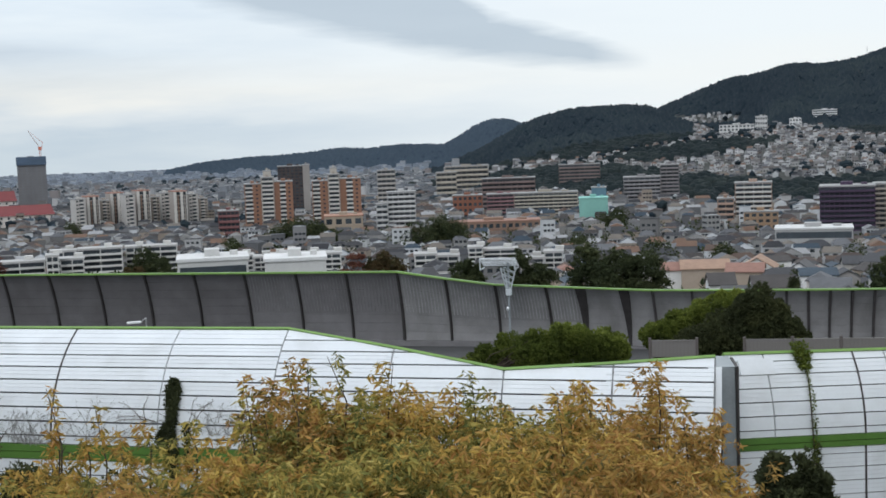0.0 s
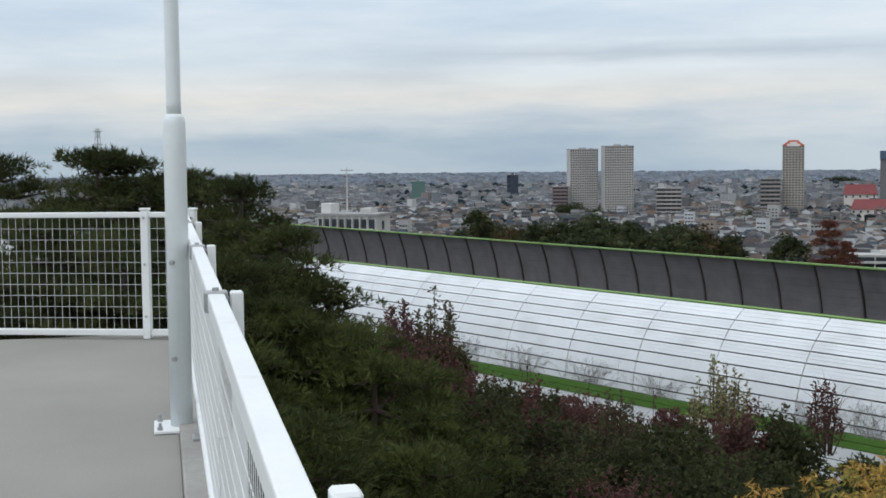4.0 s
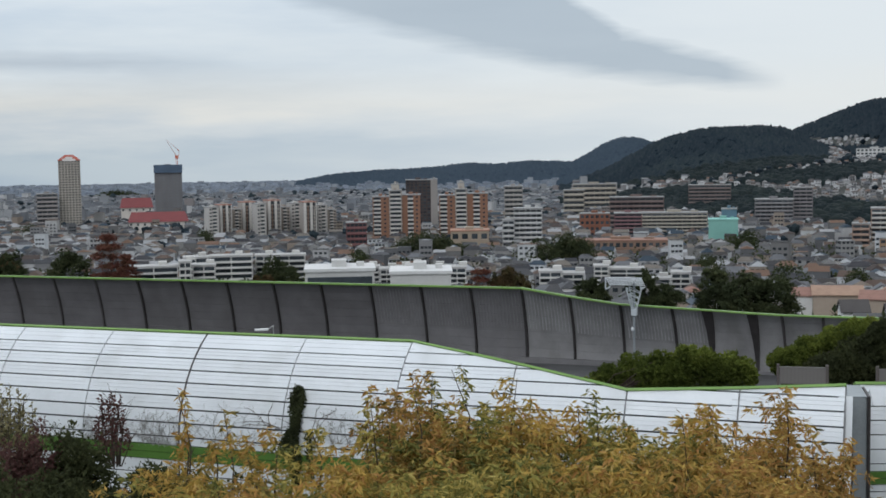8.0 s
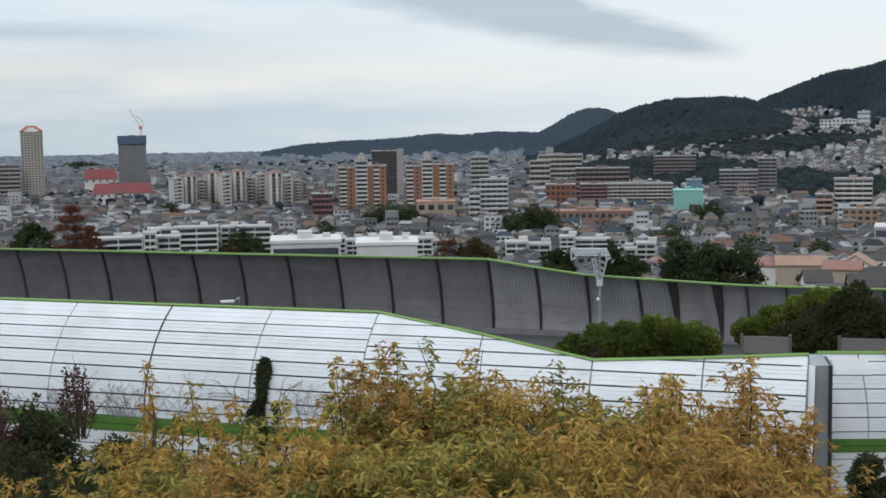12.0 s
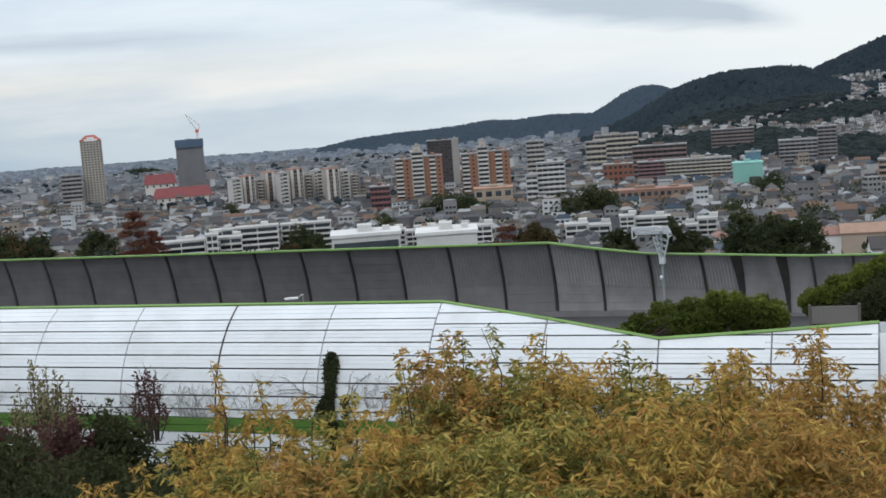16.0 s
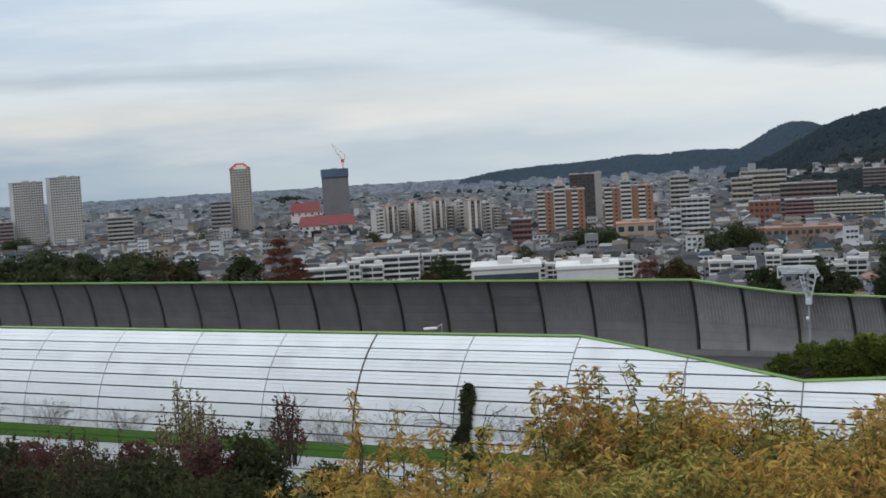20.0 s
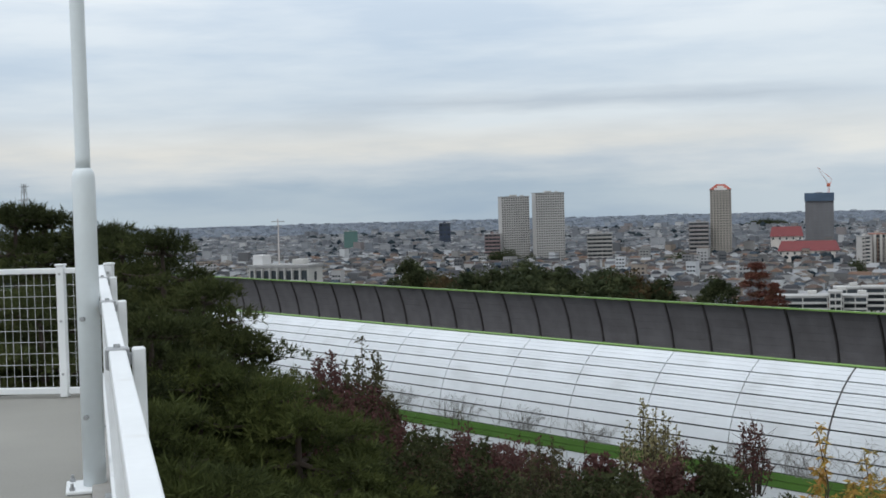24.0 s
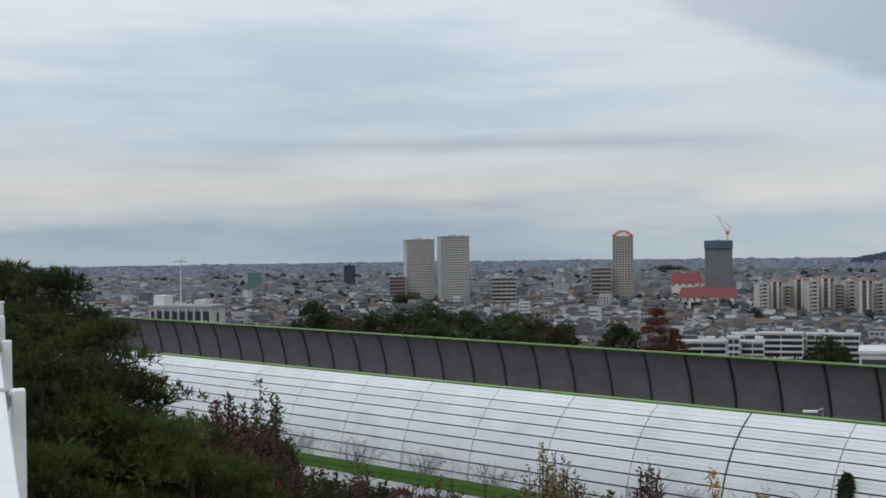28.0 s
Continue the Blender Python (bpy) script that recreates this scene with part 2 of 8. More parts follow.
M_POLE = material("pale_grey_painted_steel", (0.72, 0.77, 0.79), 0.45, vary=0.06, scale=2, fine=25, bump=0.05)
M_CLIP = material("galvanised_steel", (0.42, 0.43, 0.44), 0.4, 0.7, vary=0.2)
M_ASPHALT = material("asphalt", (0.055, 0.055, 0.057), 0.85, vary=0.25, scale=0.5, fine=25)
M_SOIL = material("earth_and_undergrowth", (0.05, 0.052, 0.03), 0.95, vary=0.5, scale=0.25, fine=3, bump=0.6, dist=0.2, spec=0.1)
M_TOWN = material("town_ground", (0.065, 0.068, 0.065), 0.9, vary=0.45, scale=0.02, fine=0.2, bump=0, spec=0.1)
# blue raised above green: some distance haze is in this base colour
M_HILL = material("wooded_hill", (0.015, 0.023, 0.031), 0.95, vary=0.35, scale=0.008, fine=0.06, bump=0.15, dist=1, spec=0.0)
# paler and bluer again: distance haze put into the farthest hill's colour
M_HAZEHILL = material("hazed_wooded_hill", (0.038, 0.056, 0.077), 0.95, vary=0.2, scale=0.008, fine=0.06, bump=0.1, dist=1, spec=0.0)
M_GLASS = material("dark_window_glass", (0.05, 0.06, 0.07), 0.15, vary=0.3, scale=0.3, fine=2, bump=0, objvar=0.35)
M_BARK = material("bark", (0.06, 0.045, 0.035), 0.9, vary=0.4, scale=4, fine=40, bump=0.6)
WALL_TINTS = [(0.66, 0.655, 0.64), (0.36, 0.345, 0.325), (0.22, 0.21, 0.20), (0.70, 0.70, 0.70), (0.28, 0.27, 0.265), (0.38, 0.31, 0.25), (0.17, 0.168, 0.17), (0.52, 0.50, 0.48)]
ROOF_TINTS = [(0.055, 0.055, 0.06), (0.085, 0.085, 0.09), (0.12, 0.118, 0.118), (0.07, 0.068, 0.07), (0.085, 0.075, 0.07), (0.15, 0.15, 0.155), (0.06, 0.085, 0.11), (0.105, 0.08, 0.07), (0.075, 0.073, 0.078), (0.20, 0.20, 0.205)]
M_TOWNWALL = material("town_walls", (0.5, 0.5, 0.5), 0.8, vary=0.15, scale=0.15, fine=1, bump=0, tints=[(c[0] * 0.76, c[1] * 0.79, c[2] * 0.83) for c in WALL_TINTS], spec=0.2)
M_TOWNROOF = material("town_roofs", (0.2, 0.2, 0.2), 0.75, vary=0.2, scale=0.2, fine=2, bump=0, tints=[(c[0] * 0.62, c[1] * 0.64, c[2] * 0.68) for c in ROOF_TINTS] + [(0.15, 0.095, 0.07), (0.30, 0.305, 0.315), (0.10, 0.072, 0.06), (0.15, 0.135, 0.12)], spec=0.2)
M_HILLWALL = material("hill_town_walls", (0.5, 0.5, 0.5), 0.8, vary=0.15, scale=0.15, fine=1, bump=0, spec=0.2,
                      tints=[(0.49, 0.495, 0.505), (0.28, 0.275, 0.275), (0.56, 0.565, 0.575), (0.20, 0.185, 0.18), (0.38, 0.38, 0.38), (0.25, 0.25, 0.255), (0.155, 0.155, 0.16), (0.33, 0.325, 0.325)])
M_HILLROOF = material("hill_town_roofs", (0.2, 0.2, 0.2), 0.75, vary=0.2, scale=0.2, fine=2, bump=0, spec=0.2,
                      tints=[(0.075, 0.075, 0.08), (0.12, 0.115, 0.115), (0.20, 0.20, 0.205), (0.09, 0.075, 0.07), (0.15, 0.10, 0.08), (0.28, 0.28, 0.285), (0.06, 0.06, 0.065), (0.11, 0.115, 0.13)])
# far town: bluish, low-contrast tints with the distance haze painted in
M_HAZEWALL = material("hazed_town_walls", (0.5, 0.5, 0.5), 0.85, vary=0.15, scale=0.1, fine=1, bump=0,
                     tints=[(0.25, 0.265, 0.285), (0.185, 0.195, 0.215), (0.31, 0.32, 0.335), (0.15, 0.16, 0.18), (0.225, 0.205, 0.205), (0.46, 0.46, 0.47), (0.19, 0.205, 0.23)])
M_HAZEROOF = material("hazed_town_roofs", (0.2, 0.2, 0.2), 0.8, vary=0.2, scale=0.2, fine=2, bump=0,
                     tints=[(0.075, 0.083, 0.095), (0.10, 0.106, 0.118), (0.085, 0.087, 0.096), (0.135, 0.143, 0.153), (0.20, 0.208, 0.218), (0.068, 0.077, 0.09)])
# outskirts: stronger painted haze, tints narrowed towards one blue-grey
M_RIMHAZEWALL = material("hazed_outer_walls", (0.5, 0.5, 0.5), 0.85, vary=0.1, scale=0.1, fine=1, bump=0,
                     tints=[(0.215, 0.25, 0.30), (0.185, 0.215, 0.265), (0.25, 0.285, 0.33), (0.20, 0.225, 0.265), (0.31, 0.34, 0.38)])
M_RIMHAZEROOF = material("hazed_outer_roofs", (0.2, 0.2, 0.2), 0.85, vary=0.1, scale=0.2, fine=2, bump=0,
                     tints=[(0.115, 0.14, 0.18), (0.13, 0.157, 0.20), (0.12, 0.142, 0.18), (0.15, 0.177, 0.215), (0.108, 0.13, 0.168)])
PAINTS = {}


def paint(c, rough=0.75, kind="wall"):
    """A wall, roof or metal coating of one colour, made once."""
    key = (c, rough, kind)
    if key not in PAINTS:
        name = f"{kind}_coat_{len(PAINTS)}"
        PAINTS[key] = material(name, c, rough, vary=0.14, scale=0.12, fine=1.3, bump=0.1, stain=((0.12, 0.12, 0.04), 0.52, 0.8, tuple(v * 0.6 for v in c), 0.4))
    return PAINTS[key]


# ---- mesh helpers ----
def at(az, r, z=0.0):
    """A place by its bearing to the left of straight ahead, in degrees, and its distance."""
    return Vector((-r * math.sin(radians(az)), r * math.cos(radians(az)), z))


def mesh_of(name, verts, faces, mats, idx=None, smooth=False):
    me = bpy.data.meshes.new(name)
    me.from_pydata([tuple(v) for v in verts], [], faces)
    for mt in (mats if isinstance(mats, (list, tuple)) else [mats]):
        me.materials.append(mt)
    if idx is not None:
        me.polygons.foreach_set("material_index", idx)
    if smooth:
        me.polygons.foreach_set("use_smooth", [True] * len(faces))
    me.update()
    return me


def mesh_np(name, verts, quads, mats, idx=None, smooth=False):
    """A mesh from arrays: verts (n, 3), faces (m, 3 or 4)."""
    me = bpy.data.meshes.new(name)
    k = quads.shape[1]
    me.vertices.add(len(verts))
    me.vertices.foreach_set("co", np.asarray(verts, np.float32).ravel())
    me.loops.add(len(quads) * k)
    me.loops.foreach_set("vertex_index", np.asarray(quads, np.int32).ravel())
    me.polygons.add(len(quads))
    me.polygons.foreach_set("loop_start", np.arange(len(quads), dtype=np.int32) * k)
    for mt in (mats if isinstance(mats, (list, tuple)) else [mats]):
        me.materials.append(mt)
    if idx is not None:
        me.polygons.foreach_set("material_index", np.asarray(idx, np.int32))
    me.polygons.foreach_set("use_smooth", np.full(len(quads), bool(smooth)))
    me.update(calc_edges=True)
    return me


def put(name, me, parent=None, m=None, label=""):
    ob = new(name, me)
    if parent is not None:
        ob.parent = parent
    if m is not None:
        ob.matrix_basis = m
    if label:
        ob["label"] = label
    return ob


def empty(name, m=None, **tags):
    ob = new(name)
    ob.empty_display_size = 0.2
    if m is not None:
        ob.matrix_basis = m
    return tagged(ob, **tags)


BOXF = [(0, 3, 2, 1), (4, 5, 6, 7), (0, 1, 5, 4), (1, 2, 6, 5), (2, 3, 7, 6), (3, 0, 4, 7)]


def box_geo(x0, y0, z0, x1, y1, z1):
    return [(x0, y0, z0), (x1, y0, z0), (x1, y1, z0), (x0, y1, z0), (x0, y0, z1), (x1, y0, z1), (x1, y1, z1), (x0, y1, z1)], BOXF


def join_geo(parts):
    vs, fs, ix = [], [], []
    for v, f, *mi in parts:
        o = len(vs)
        vs += list(v)
        fs += [tuple(i + o for i in q) for q in f]
        ix += [mi[0] if mi else 0] * len(f)
    return vs, fs, ix


def boxes(name, lst, mats):
    """One mesh of several boxes (x0, y0, z0, x1, y1, z1[, material])."""
    vs, fs, ix = join_geo([(*box_geo(*b[:6]), *b[6:]) for b in lst])
    return mesh_of(name, vs, fs, mats, ix)


def bevel_box(name, x0, y0, z0, x1, y1, z1, mat, w=0.01, seg=2):
    bm = bmesh.new()
    vs, fs = box_geo(x0, y0, z0, x1, y1, z1)
    bv = [bm.verts.new(v) for v in vs]
    for f in fs:
        bm.faces.new([bv[i] for i in f])
    bmesh.ops.bevel(bm, geom=bm.edges[:], offset=w, segments=seg, affect="EDGES", profile=0.5)
    me = bpy.data.meshes.new(name)
    bm.to_mesh(me)
    bm.free()
    me.materials.append(mat)
    return me


def lathe(name, prof, mat, n=24, smooth=True):
    vs, fs = [], []
    for r, z in prof:
        for i in range(n):
            a = 2 * math.pi * i / n
            vs.append((r * math.cos(a), r * math.sin(a), z))
    for j in range(len(prof) - 1):
        for i in range(n):
            k = (i + 1) % n
            fs.append((j * n + i, j * n + k, (j + 1) * n + k, (j + 1) * n + i))
    fs.append(tuple(range((len(prof) - 1) * n, len(prof) * n)))
    fs.append(tuple(reversed(range(n))))
    return mesh_of(name, vs, fs, mat, smooth=False if not smooth else True)


def tube(path, rads, n=6):
    """Vertices and faces of a tapering tube along a path."""
    vs, fs = [], []
    for i, p in enumerate(path):
        d = (path[min(i + 1, len(path) - 1)] - path[max(i - 1, 0)]).normalized()
        a = d.orthogonal().normalized()
        b = d.cross(a)
        for k in range(n):
            t = 2 * math.pi * k / n
            vs.append(p + (a * math.cos(t) + b * math.sin(t)) * rads[i])
    for i in range(len(path) - 1):
        for k in range(n):
            q = (k + 1) % n
            fs.append((i * n + k, i * n + q, (i + 1) * n + q, (i + 1) * n + k))
    return vs, fs


# ---- the lie of the land ----
ROAD_N = (math.sin(radians(15.3)), math.cos(radians(15.3)))   # across the expressway


LAND_R = [0, 105, 150, 220, 300, 450, 600, 1200, 2500, 5200]
LAND_Z = [-14, -18.5, -27, -34, -40, -50, -57, -67, -76, -97]


def sstep(a, b, x):
    t = np.clip((x - a) / (b - a), 0, 1)
    return t * t * (3 - 2 * t)


# crests of the hills: bearing, elevation above the level of the eye
MOUNTAIN = ((-40, 2.6), (-29.7, 3.9), (-28, 4.02), (-27, 4.33), (-25.3, 4.48), (-24.4, 4.5), (-24, 4.24), (-22.7, 4.02), (-20.9, 3.52), (-18.7, 2.78), (-17.3, 2.4), (-15.8, 2.3), (-15.25, 2.5), (-13.8, 2.06), (-12.4, 1.95), (-10.6, 1.23), (-9.4, 0.77), (-7.5, -0.3), (-5, -1.4), (-2.5, -4.0))
KNOLL = ((-13, -0.9), (-11.7, -0.15), (-10.3, 0.34), (-9.4, 0.82), (-8.5, 1.05), (-6.9, 0.97), (-5.6, 0.97), (-4.5, 0.69), (-3.7, 0.4), (-2.95, 0.03), (-1.7, -0.66), (0, -1.3), (2, -4.0))
HUMP = ((-5.5, -0.8), (-3.95, 0.19), (-3.3, 0.49), (-2.7, 0.64), (-1.75, 0.53), (-1.2, 0.15), (-0.2, -0.41), (1, -1.0), (2.5, -4.0))
RIDGE = ((-4, -0.5), (0, -0.43), (2, -0.35), (3.3, -0.52), (4.5, -0.38), (5.3, -0.52), (7, -0.65), (8.2, -0.66), (10.4, -0.81), (12.1, -1.13), (14, -1.5), (16, -3.0), (60, -3.0))


def crest(az, prof, r, slope):
    """How far a hill's crest, a tree's height below that line, stands above the land under it."""
    a, e = zip(*prof)
    lift = EYE + r * np.tan(np.radians((np.interp(az - 0.45, a, e) + np.interp(az, a, e) + np.interp(az + 0.45, a, e)) / 3)) - 6.0 - np.interp(r, LAND_R, LAND_Z) - slope
    return np.clip(lift, 0, None)


def ground(x, y):
    """Height of the land: the bank below the terrace, the road bed, the town on the plain, the foothills and the mountain."""
    x, y = np.asarray(x, float), np.asarray(y, float)
    r = np.hypot(x, y)
    az = np.degrees(np.arctan2(-x, y))
    d = x * ROAD_N[0] + y * ROAD_N[1]
    plain = np.interp(r, LAND_R, LAND_Z)
    front = np.exp(-np.clip(np.abs(az) - 62, 0, None) ** 2 / 300)
    foot = 56 * sstep(3, -14, az) * sstep(620, 1850, r)
    slope = 56 * sstep(3, -14, az)
    big = sstep(1750 + 600 * sstep(-15, -11.5, az), 3080, r) * sstep(4700, 3250, r) * crest(az, MOUNTAIN, 3080, slope)
    knoll = crest(az, KNOLL, 2350, slope) * np.exp(-((r - 2350) / 400) ** 2)
    hump = crest(az, HUMP, 3900, slope) * np.exp(-((r - 3900) / 300) ** 2)
    low = crest(az, RIDGE, 3450, slope) * np.exp(-((r - 3450) / 300) ** 2)
    gully = sstep(1850, 2250, r) * sstep(2900, 2450, r) * (np.sin(az * 2.6 + r * 0.0035) + 0.6 * np.sin(az * 5.7 - r * 0.005)) * 0.075
    fold = np.sin(az * 2.1 + r * 0.004) * 0.5 + np.sin(az * 5.3 - r * 0.011) * 0.3 + np.sin(az * 11.0 + r * 0.02) * 0.15
    far = plain + front * (foot + np.maximum(np.maximum(big * (1.0 + gully), knoll * (1.0 + 0.02 * fold)), np.maximum(hump, low)))
    bank = np.interp(d, [-60, 1.2, 4, 16, 33, 37, 60, 92, 97], [-3.4, -3.4, -4.2, -7.0, -9.6, -10.0, -11.6, -14.2, -14.6])
    bank = bank - 2.6 * sstep(-16, -22, az) * sstep(14, 32, d) * sstep(64, 54, d)
    k = sstep(96, 125, d)
    k = np.maximum(k, sstep(260, 480, r))
    return bank * (1 - k) + far * k


def build_ground():
    azs = np.concatenate([np.linspace(-180, -64, 30, endpoint=False), np.linspace(-64, -34, 40, endpoint=False), np.linspace(-34, 16, 201, endpoint=False), np.linspace(16, 64, 70), np.linspace(64, 180, 30)[1:-1]])
    rs = np.concatenate([np.linspace(0.02, 40, 34), np.linspace(42, 140, 40), np.concatenate([np.geomspace(145, 1500, 60, endpoint=False), np.linspace(1500, 4960, 110)])])
    A, R = np.meshgrid(np.radians(azs), rs)
    X, Y = -R * np.sin(A), R * np.cos(A)
    Z = ground(X, Y)
    n, k = len(rs), len(azs)
    v = np.stack([X, Y, Z], -1).reshape(-1, 3)
    i, j = np.meshgrid(np.arange(n - 1), np.arange(k), indexing="ij")
    j2 = (j + 1) % k
    q = np.stack([i * k + j, (i + 1) * k + j, (i + 1) * k + j2, i * k + j2], -1).reshape(-1, 4)[:, ::-1]
    c = v[q].mean(1)
    r = np.hypot(c[:, 0], c[:, 1])
    az = np.degrees(np.arctan2(-c[:, 0], c[:, 1]))
    d = c[:, 0] * ROAD_N[0] + c[:, 1] * ROAD_N[1]
    hz = c[:, 2] - np.interp(r, LAND_R, LAND_Z)
    idx = np.where(d < 92, 0, 1)
    idx = np.where(r > 400, 1, idx)
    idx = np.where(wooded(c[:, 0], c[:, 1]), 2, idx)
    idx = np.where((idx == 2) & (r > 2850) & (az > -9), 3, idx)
    me = mesh_np("ground", v, q, [M_SOIL, M_TOWN, M_HILL, M_HAZEHILL], idx, smooth=True)
    return tagged(new("ground", me), "hillside, town plain and wooded mountains reaching the horizon", "ground", kind="structure")


HOUSE_LINE = ((-40, -1.2), (-30, -1.25), (-27, -1.35), (-25.3, -1.65), (-23.4, -1.35), (-22.7, -1.0), (-21.05, -1.4), (-18.9, -0.85), (-16.2, -0.32), (-14.5, -0.16), (-12.2, -0.16), (-11.9, -0.3), (-11, -0.5), (-9.3, -0.9), (-7.9, -1.05), (-6.4, -1.3), (-5.1, -1.42), (-3.4, -1.52), (-1.9, -1.62), (-0.2, -1.4), (0.6, -1.0))
BELT_TOP = ((-32, -1.95), (-25.8, -2.08), (-21, -2.18), (-18.6, -2.28), (-18.1, -2.48), (-16.1, -2.58), (-13.5, -2.6), (-9.9, -2.1), (-8.2, -1.85), (-6.8, -1.6), (-5, -1.72), (-2, -1.9), (-0.3, -1.75), (1.6, -1.7), (2.6, -2.1))
BELT_FOOT = ((-32, -3.6), (-12, -3.6), (-9.7, -3.5), (-7.8, -2.9), (-5, -2.9), (-1.6, -2.8), (1.0, -2.4), (2.6, -2.15))
COPSE_TOP = ((-14.4, -0.85), (-13, -0.78), (-10.3, -0.9), (-8, -1.15), (-7.2, -1.35))
COPSE_FOOT = ((-14.4, -1.05), (-13, -1.2), (-11.2, -1.5), (-8.5, -1.62), (-7.2, -1.4))


def wooded(x, y):
    """Where the hills carry woods instead of houses: above the highest houses, and in belts lower down."""
    x, y = np.asarray(x, float), np.asarray(y, float)
    r = np.hypot(x, y)
    az = np.degrees(np.arctan2(-x, y))
    zg = ground(x, y)
    el = np.degrees(np.arctan2(zg - EYE, r))
    h = zg - np.interp(r, LAND_R, LAND_Z) - 56 * sstep(3, -14, az) * sstep(620, 1850, r)
    line = lambda prof: np.interp(az, *zip(*prof))
    wave = 0.05 * np.sin(az * 3.1 + r * 0.01) + 0.04 * np.sin(az * 7.3 + 1)
    w = (r > 1500) & (az >= 0.6) & (h > 9 + 4 * np.sin(az * 3.1) + 3 * np.sin(az * 7 + 1))
    w |= (az < 0.6) & (r > 1350) & (el > line(HOUSE_LINE) + wave)
    w |= (az < 0.6) & (r > 2250)
    belt = (r > 850) & (r < 1800) & (az < 2.6) & (el < line(BELT_TOP) + wave) & (el > line(BELT_FOOT) + wave)
    belt |= (az < -7.2) & (az > -14.4) & (r > 1300) & (el < line(COPSE_TOP) + wave) & (el > line(COPSE_FOOT) + wave)
    hamlet = (np.abs(az + 11.4) < 1.5) & (r > 2400) & (el > 0.02) & (el < 0.42)      # houses behind the knoll
    saddle = (az > -13) & (az < -11) & (r > 1700) & (r < 2400) & (el < -0.1)
    glade = (az > -1.0) & (az < 1.6) & (r > 1000) & (np.sin(az * 9 + 1) + np.sin(r * 0.02) > 0.9)
    return (w | (belt & ~glade)) & ~hamlet & ~saddle


build_ground()


# ---- the expressway ----
def road_strip():
    """The two carriageways between the barriers."""
    t = Vector((-ROAD_N[1], ROAD_N[0], 0))
    n = Vector((ROAD_N[0], ROAD_N[1], 0))
    for name, d0, d1, lab in (("road", 40.5, 55.0, "near expressway carriageway of worn grey asphalt"), ("road", 72.0, 91.5, "far expressway carriageway of worn grey asphalt")):
        vs, fs = [], []
        ss = [-240 + 8 * i for i in range(61)]
        for s in ss:
            for d in (d0, d1):
                p = n * d + t * s
                vs.append((p.x, p.y, float(ground(p.x, p.y)) + 0.16))
        for i in range(len(ss) - 1):
            fs.append((2 * i, 2 * i + 1, 2 * i + 3, 2 * i + 2))
        tagged(new(name, mesh_of(name, vs, fs, M_ASPHALT)), lab, "road", kind="structure")


road_strip()


class Arc:
    """A wall section along a straight line: foot at z0, curving over by an arc; a runs along it, s up the arc."""

    def __init__(self, origin, along, out, z0, rise, setback):
        self.o, self.t, self.n = Vector(origin), Vector(along).normalized(), Vector(out).normalized()
        self.z0 = z0
        self.R = (rise * rise + setback * setback) / (2 * setback)
        self.phi = math.asin(rise / self.R)
        self.length = self.R * self.phi

    def pos(self, a, s, depth=0.0):
        """depth: towards the hollow side."""
        f = s / self.R if s > 0 else 0.0
        R = self.R - depth
        d = self.R - R * math.cos(f)
        z = R * math.sin(f) + (s if s < 0 else 0.0)
        return self.o + self.t * a + self.n * d + Vector((0, 0, self.z0 + z))


def slab(arc, poly, thick, groove=0.0):
    """A closed plate on the arc from a polygon of (a, s)."""
    n = len(poly)
    vs = [arc.pos(a, s, 0) for a, s in poly] + [arc.pos(a, s, thick) for a, s in poly]
    fs = [tuple(range(n)), tuple(reversed(range(n, 2 * n)))]
    for i in range(n):
        j = (i + 1) % n
        fs.append((i, n + i, n + j, j))
    return vs, fs


def clip_top(a0, a1, s0, s1, S0, S1):
    """The rectangle below a sloping top edge that runs from S0 to S1."""
    f = lambda a: S0 + (S1 - S0) * (a - a0) / (a1 - a0)
    if max(S0, S1) <= s0 + 0.04:
        return None
    pts = [(a0, s0), (a1, s0)]
    if S0 <= s0:
        a = a0 + (s0 - S0) / (S1 - S0) * (a1 - a0)
        pts = [(a, s0), (a1, s0)]
    if S1 <= s0:
        a = a0 + (s0 - S0) / (S1 - S0) * (a1 - a0)
        pts = [(a0, s0), (a, s0)]
    top = []
    if S1 > s0:
        top.append((a1, min(s1, S1)))
    if (S0 - s1) * (S1 - s1) < 0:
        top.append((a0 + (s1 - S0) / (S1 - S0) * (a1 - a0), s1))
    if S0 > s0:
        top.append((a0, min(s1, S0)))
    return pts + top


def sweep(arc, pts, w, h, mat, name, parent, label="", lift=0.0):
    """A capping strip along the top edge, given as (a, s)."""
    vs, fs = [], []
    for a, s in pts:
        b = arc.pos(a, s, 0)
        up = (arc.pos(a, s + 0.05) - arc.pos(a, s)).normalized()
        sd = (arc.pos(a, s, 0.05) - b).normalized()
        b = b + up * lift
        vs += [b - sd * 0.05, b - sd * 0.05 + up * h, b + sd * w + up * h, b + sd * w]
    for i in range(len(pts) - 1):
        for k in range(4):
            q = (k + 1) % 4
            fs.append((4 * i + k, 4 * i + q, 4 * i + 4 + q, 4 * i + 4 + k))
    e = 4 * (len(pts) - 1)
    fs += [(0, 3, 2, 1), (e, e + 1, e + 2, e + 3)]
    return put(name, mesh_of(name, vs, fs, mat), parent, label=label)


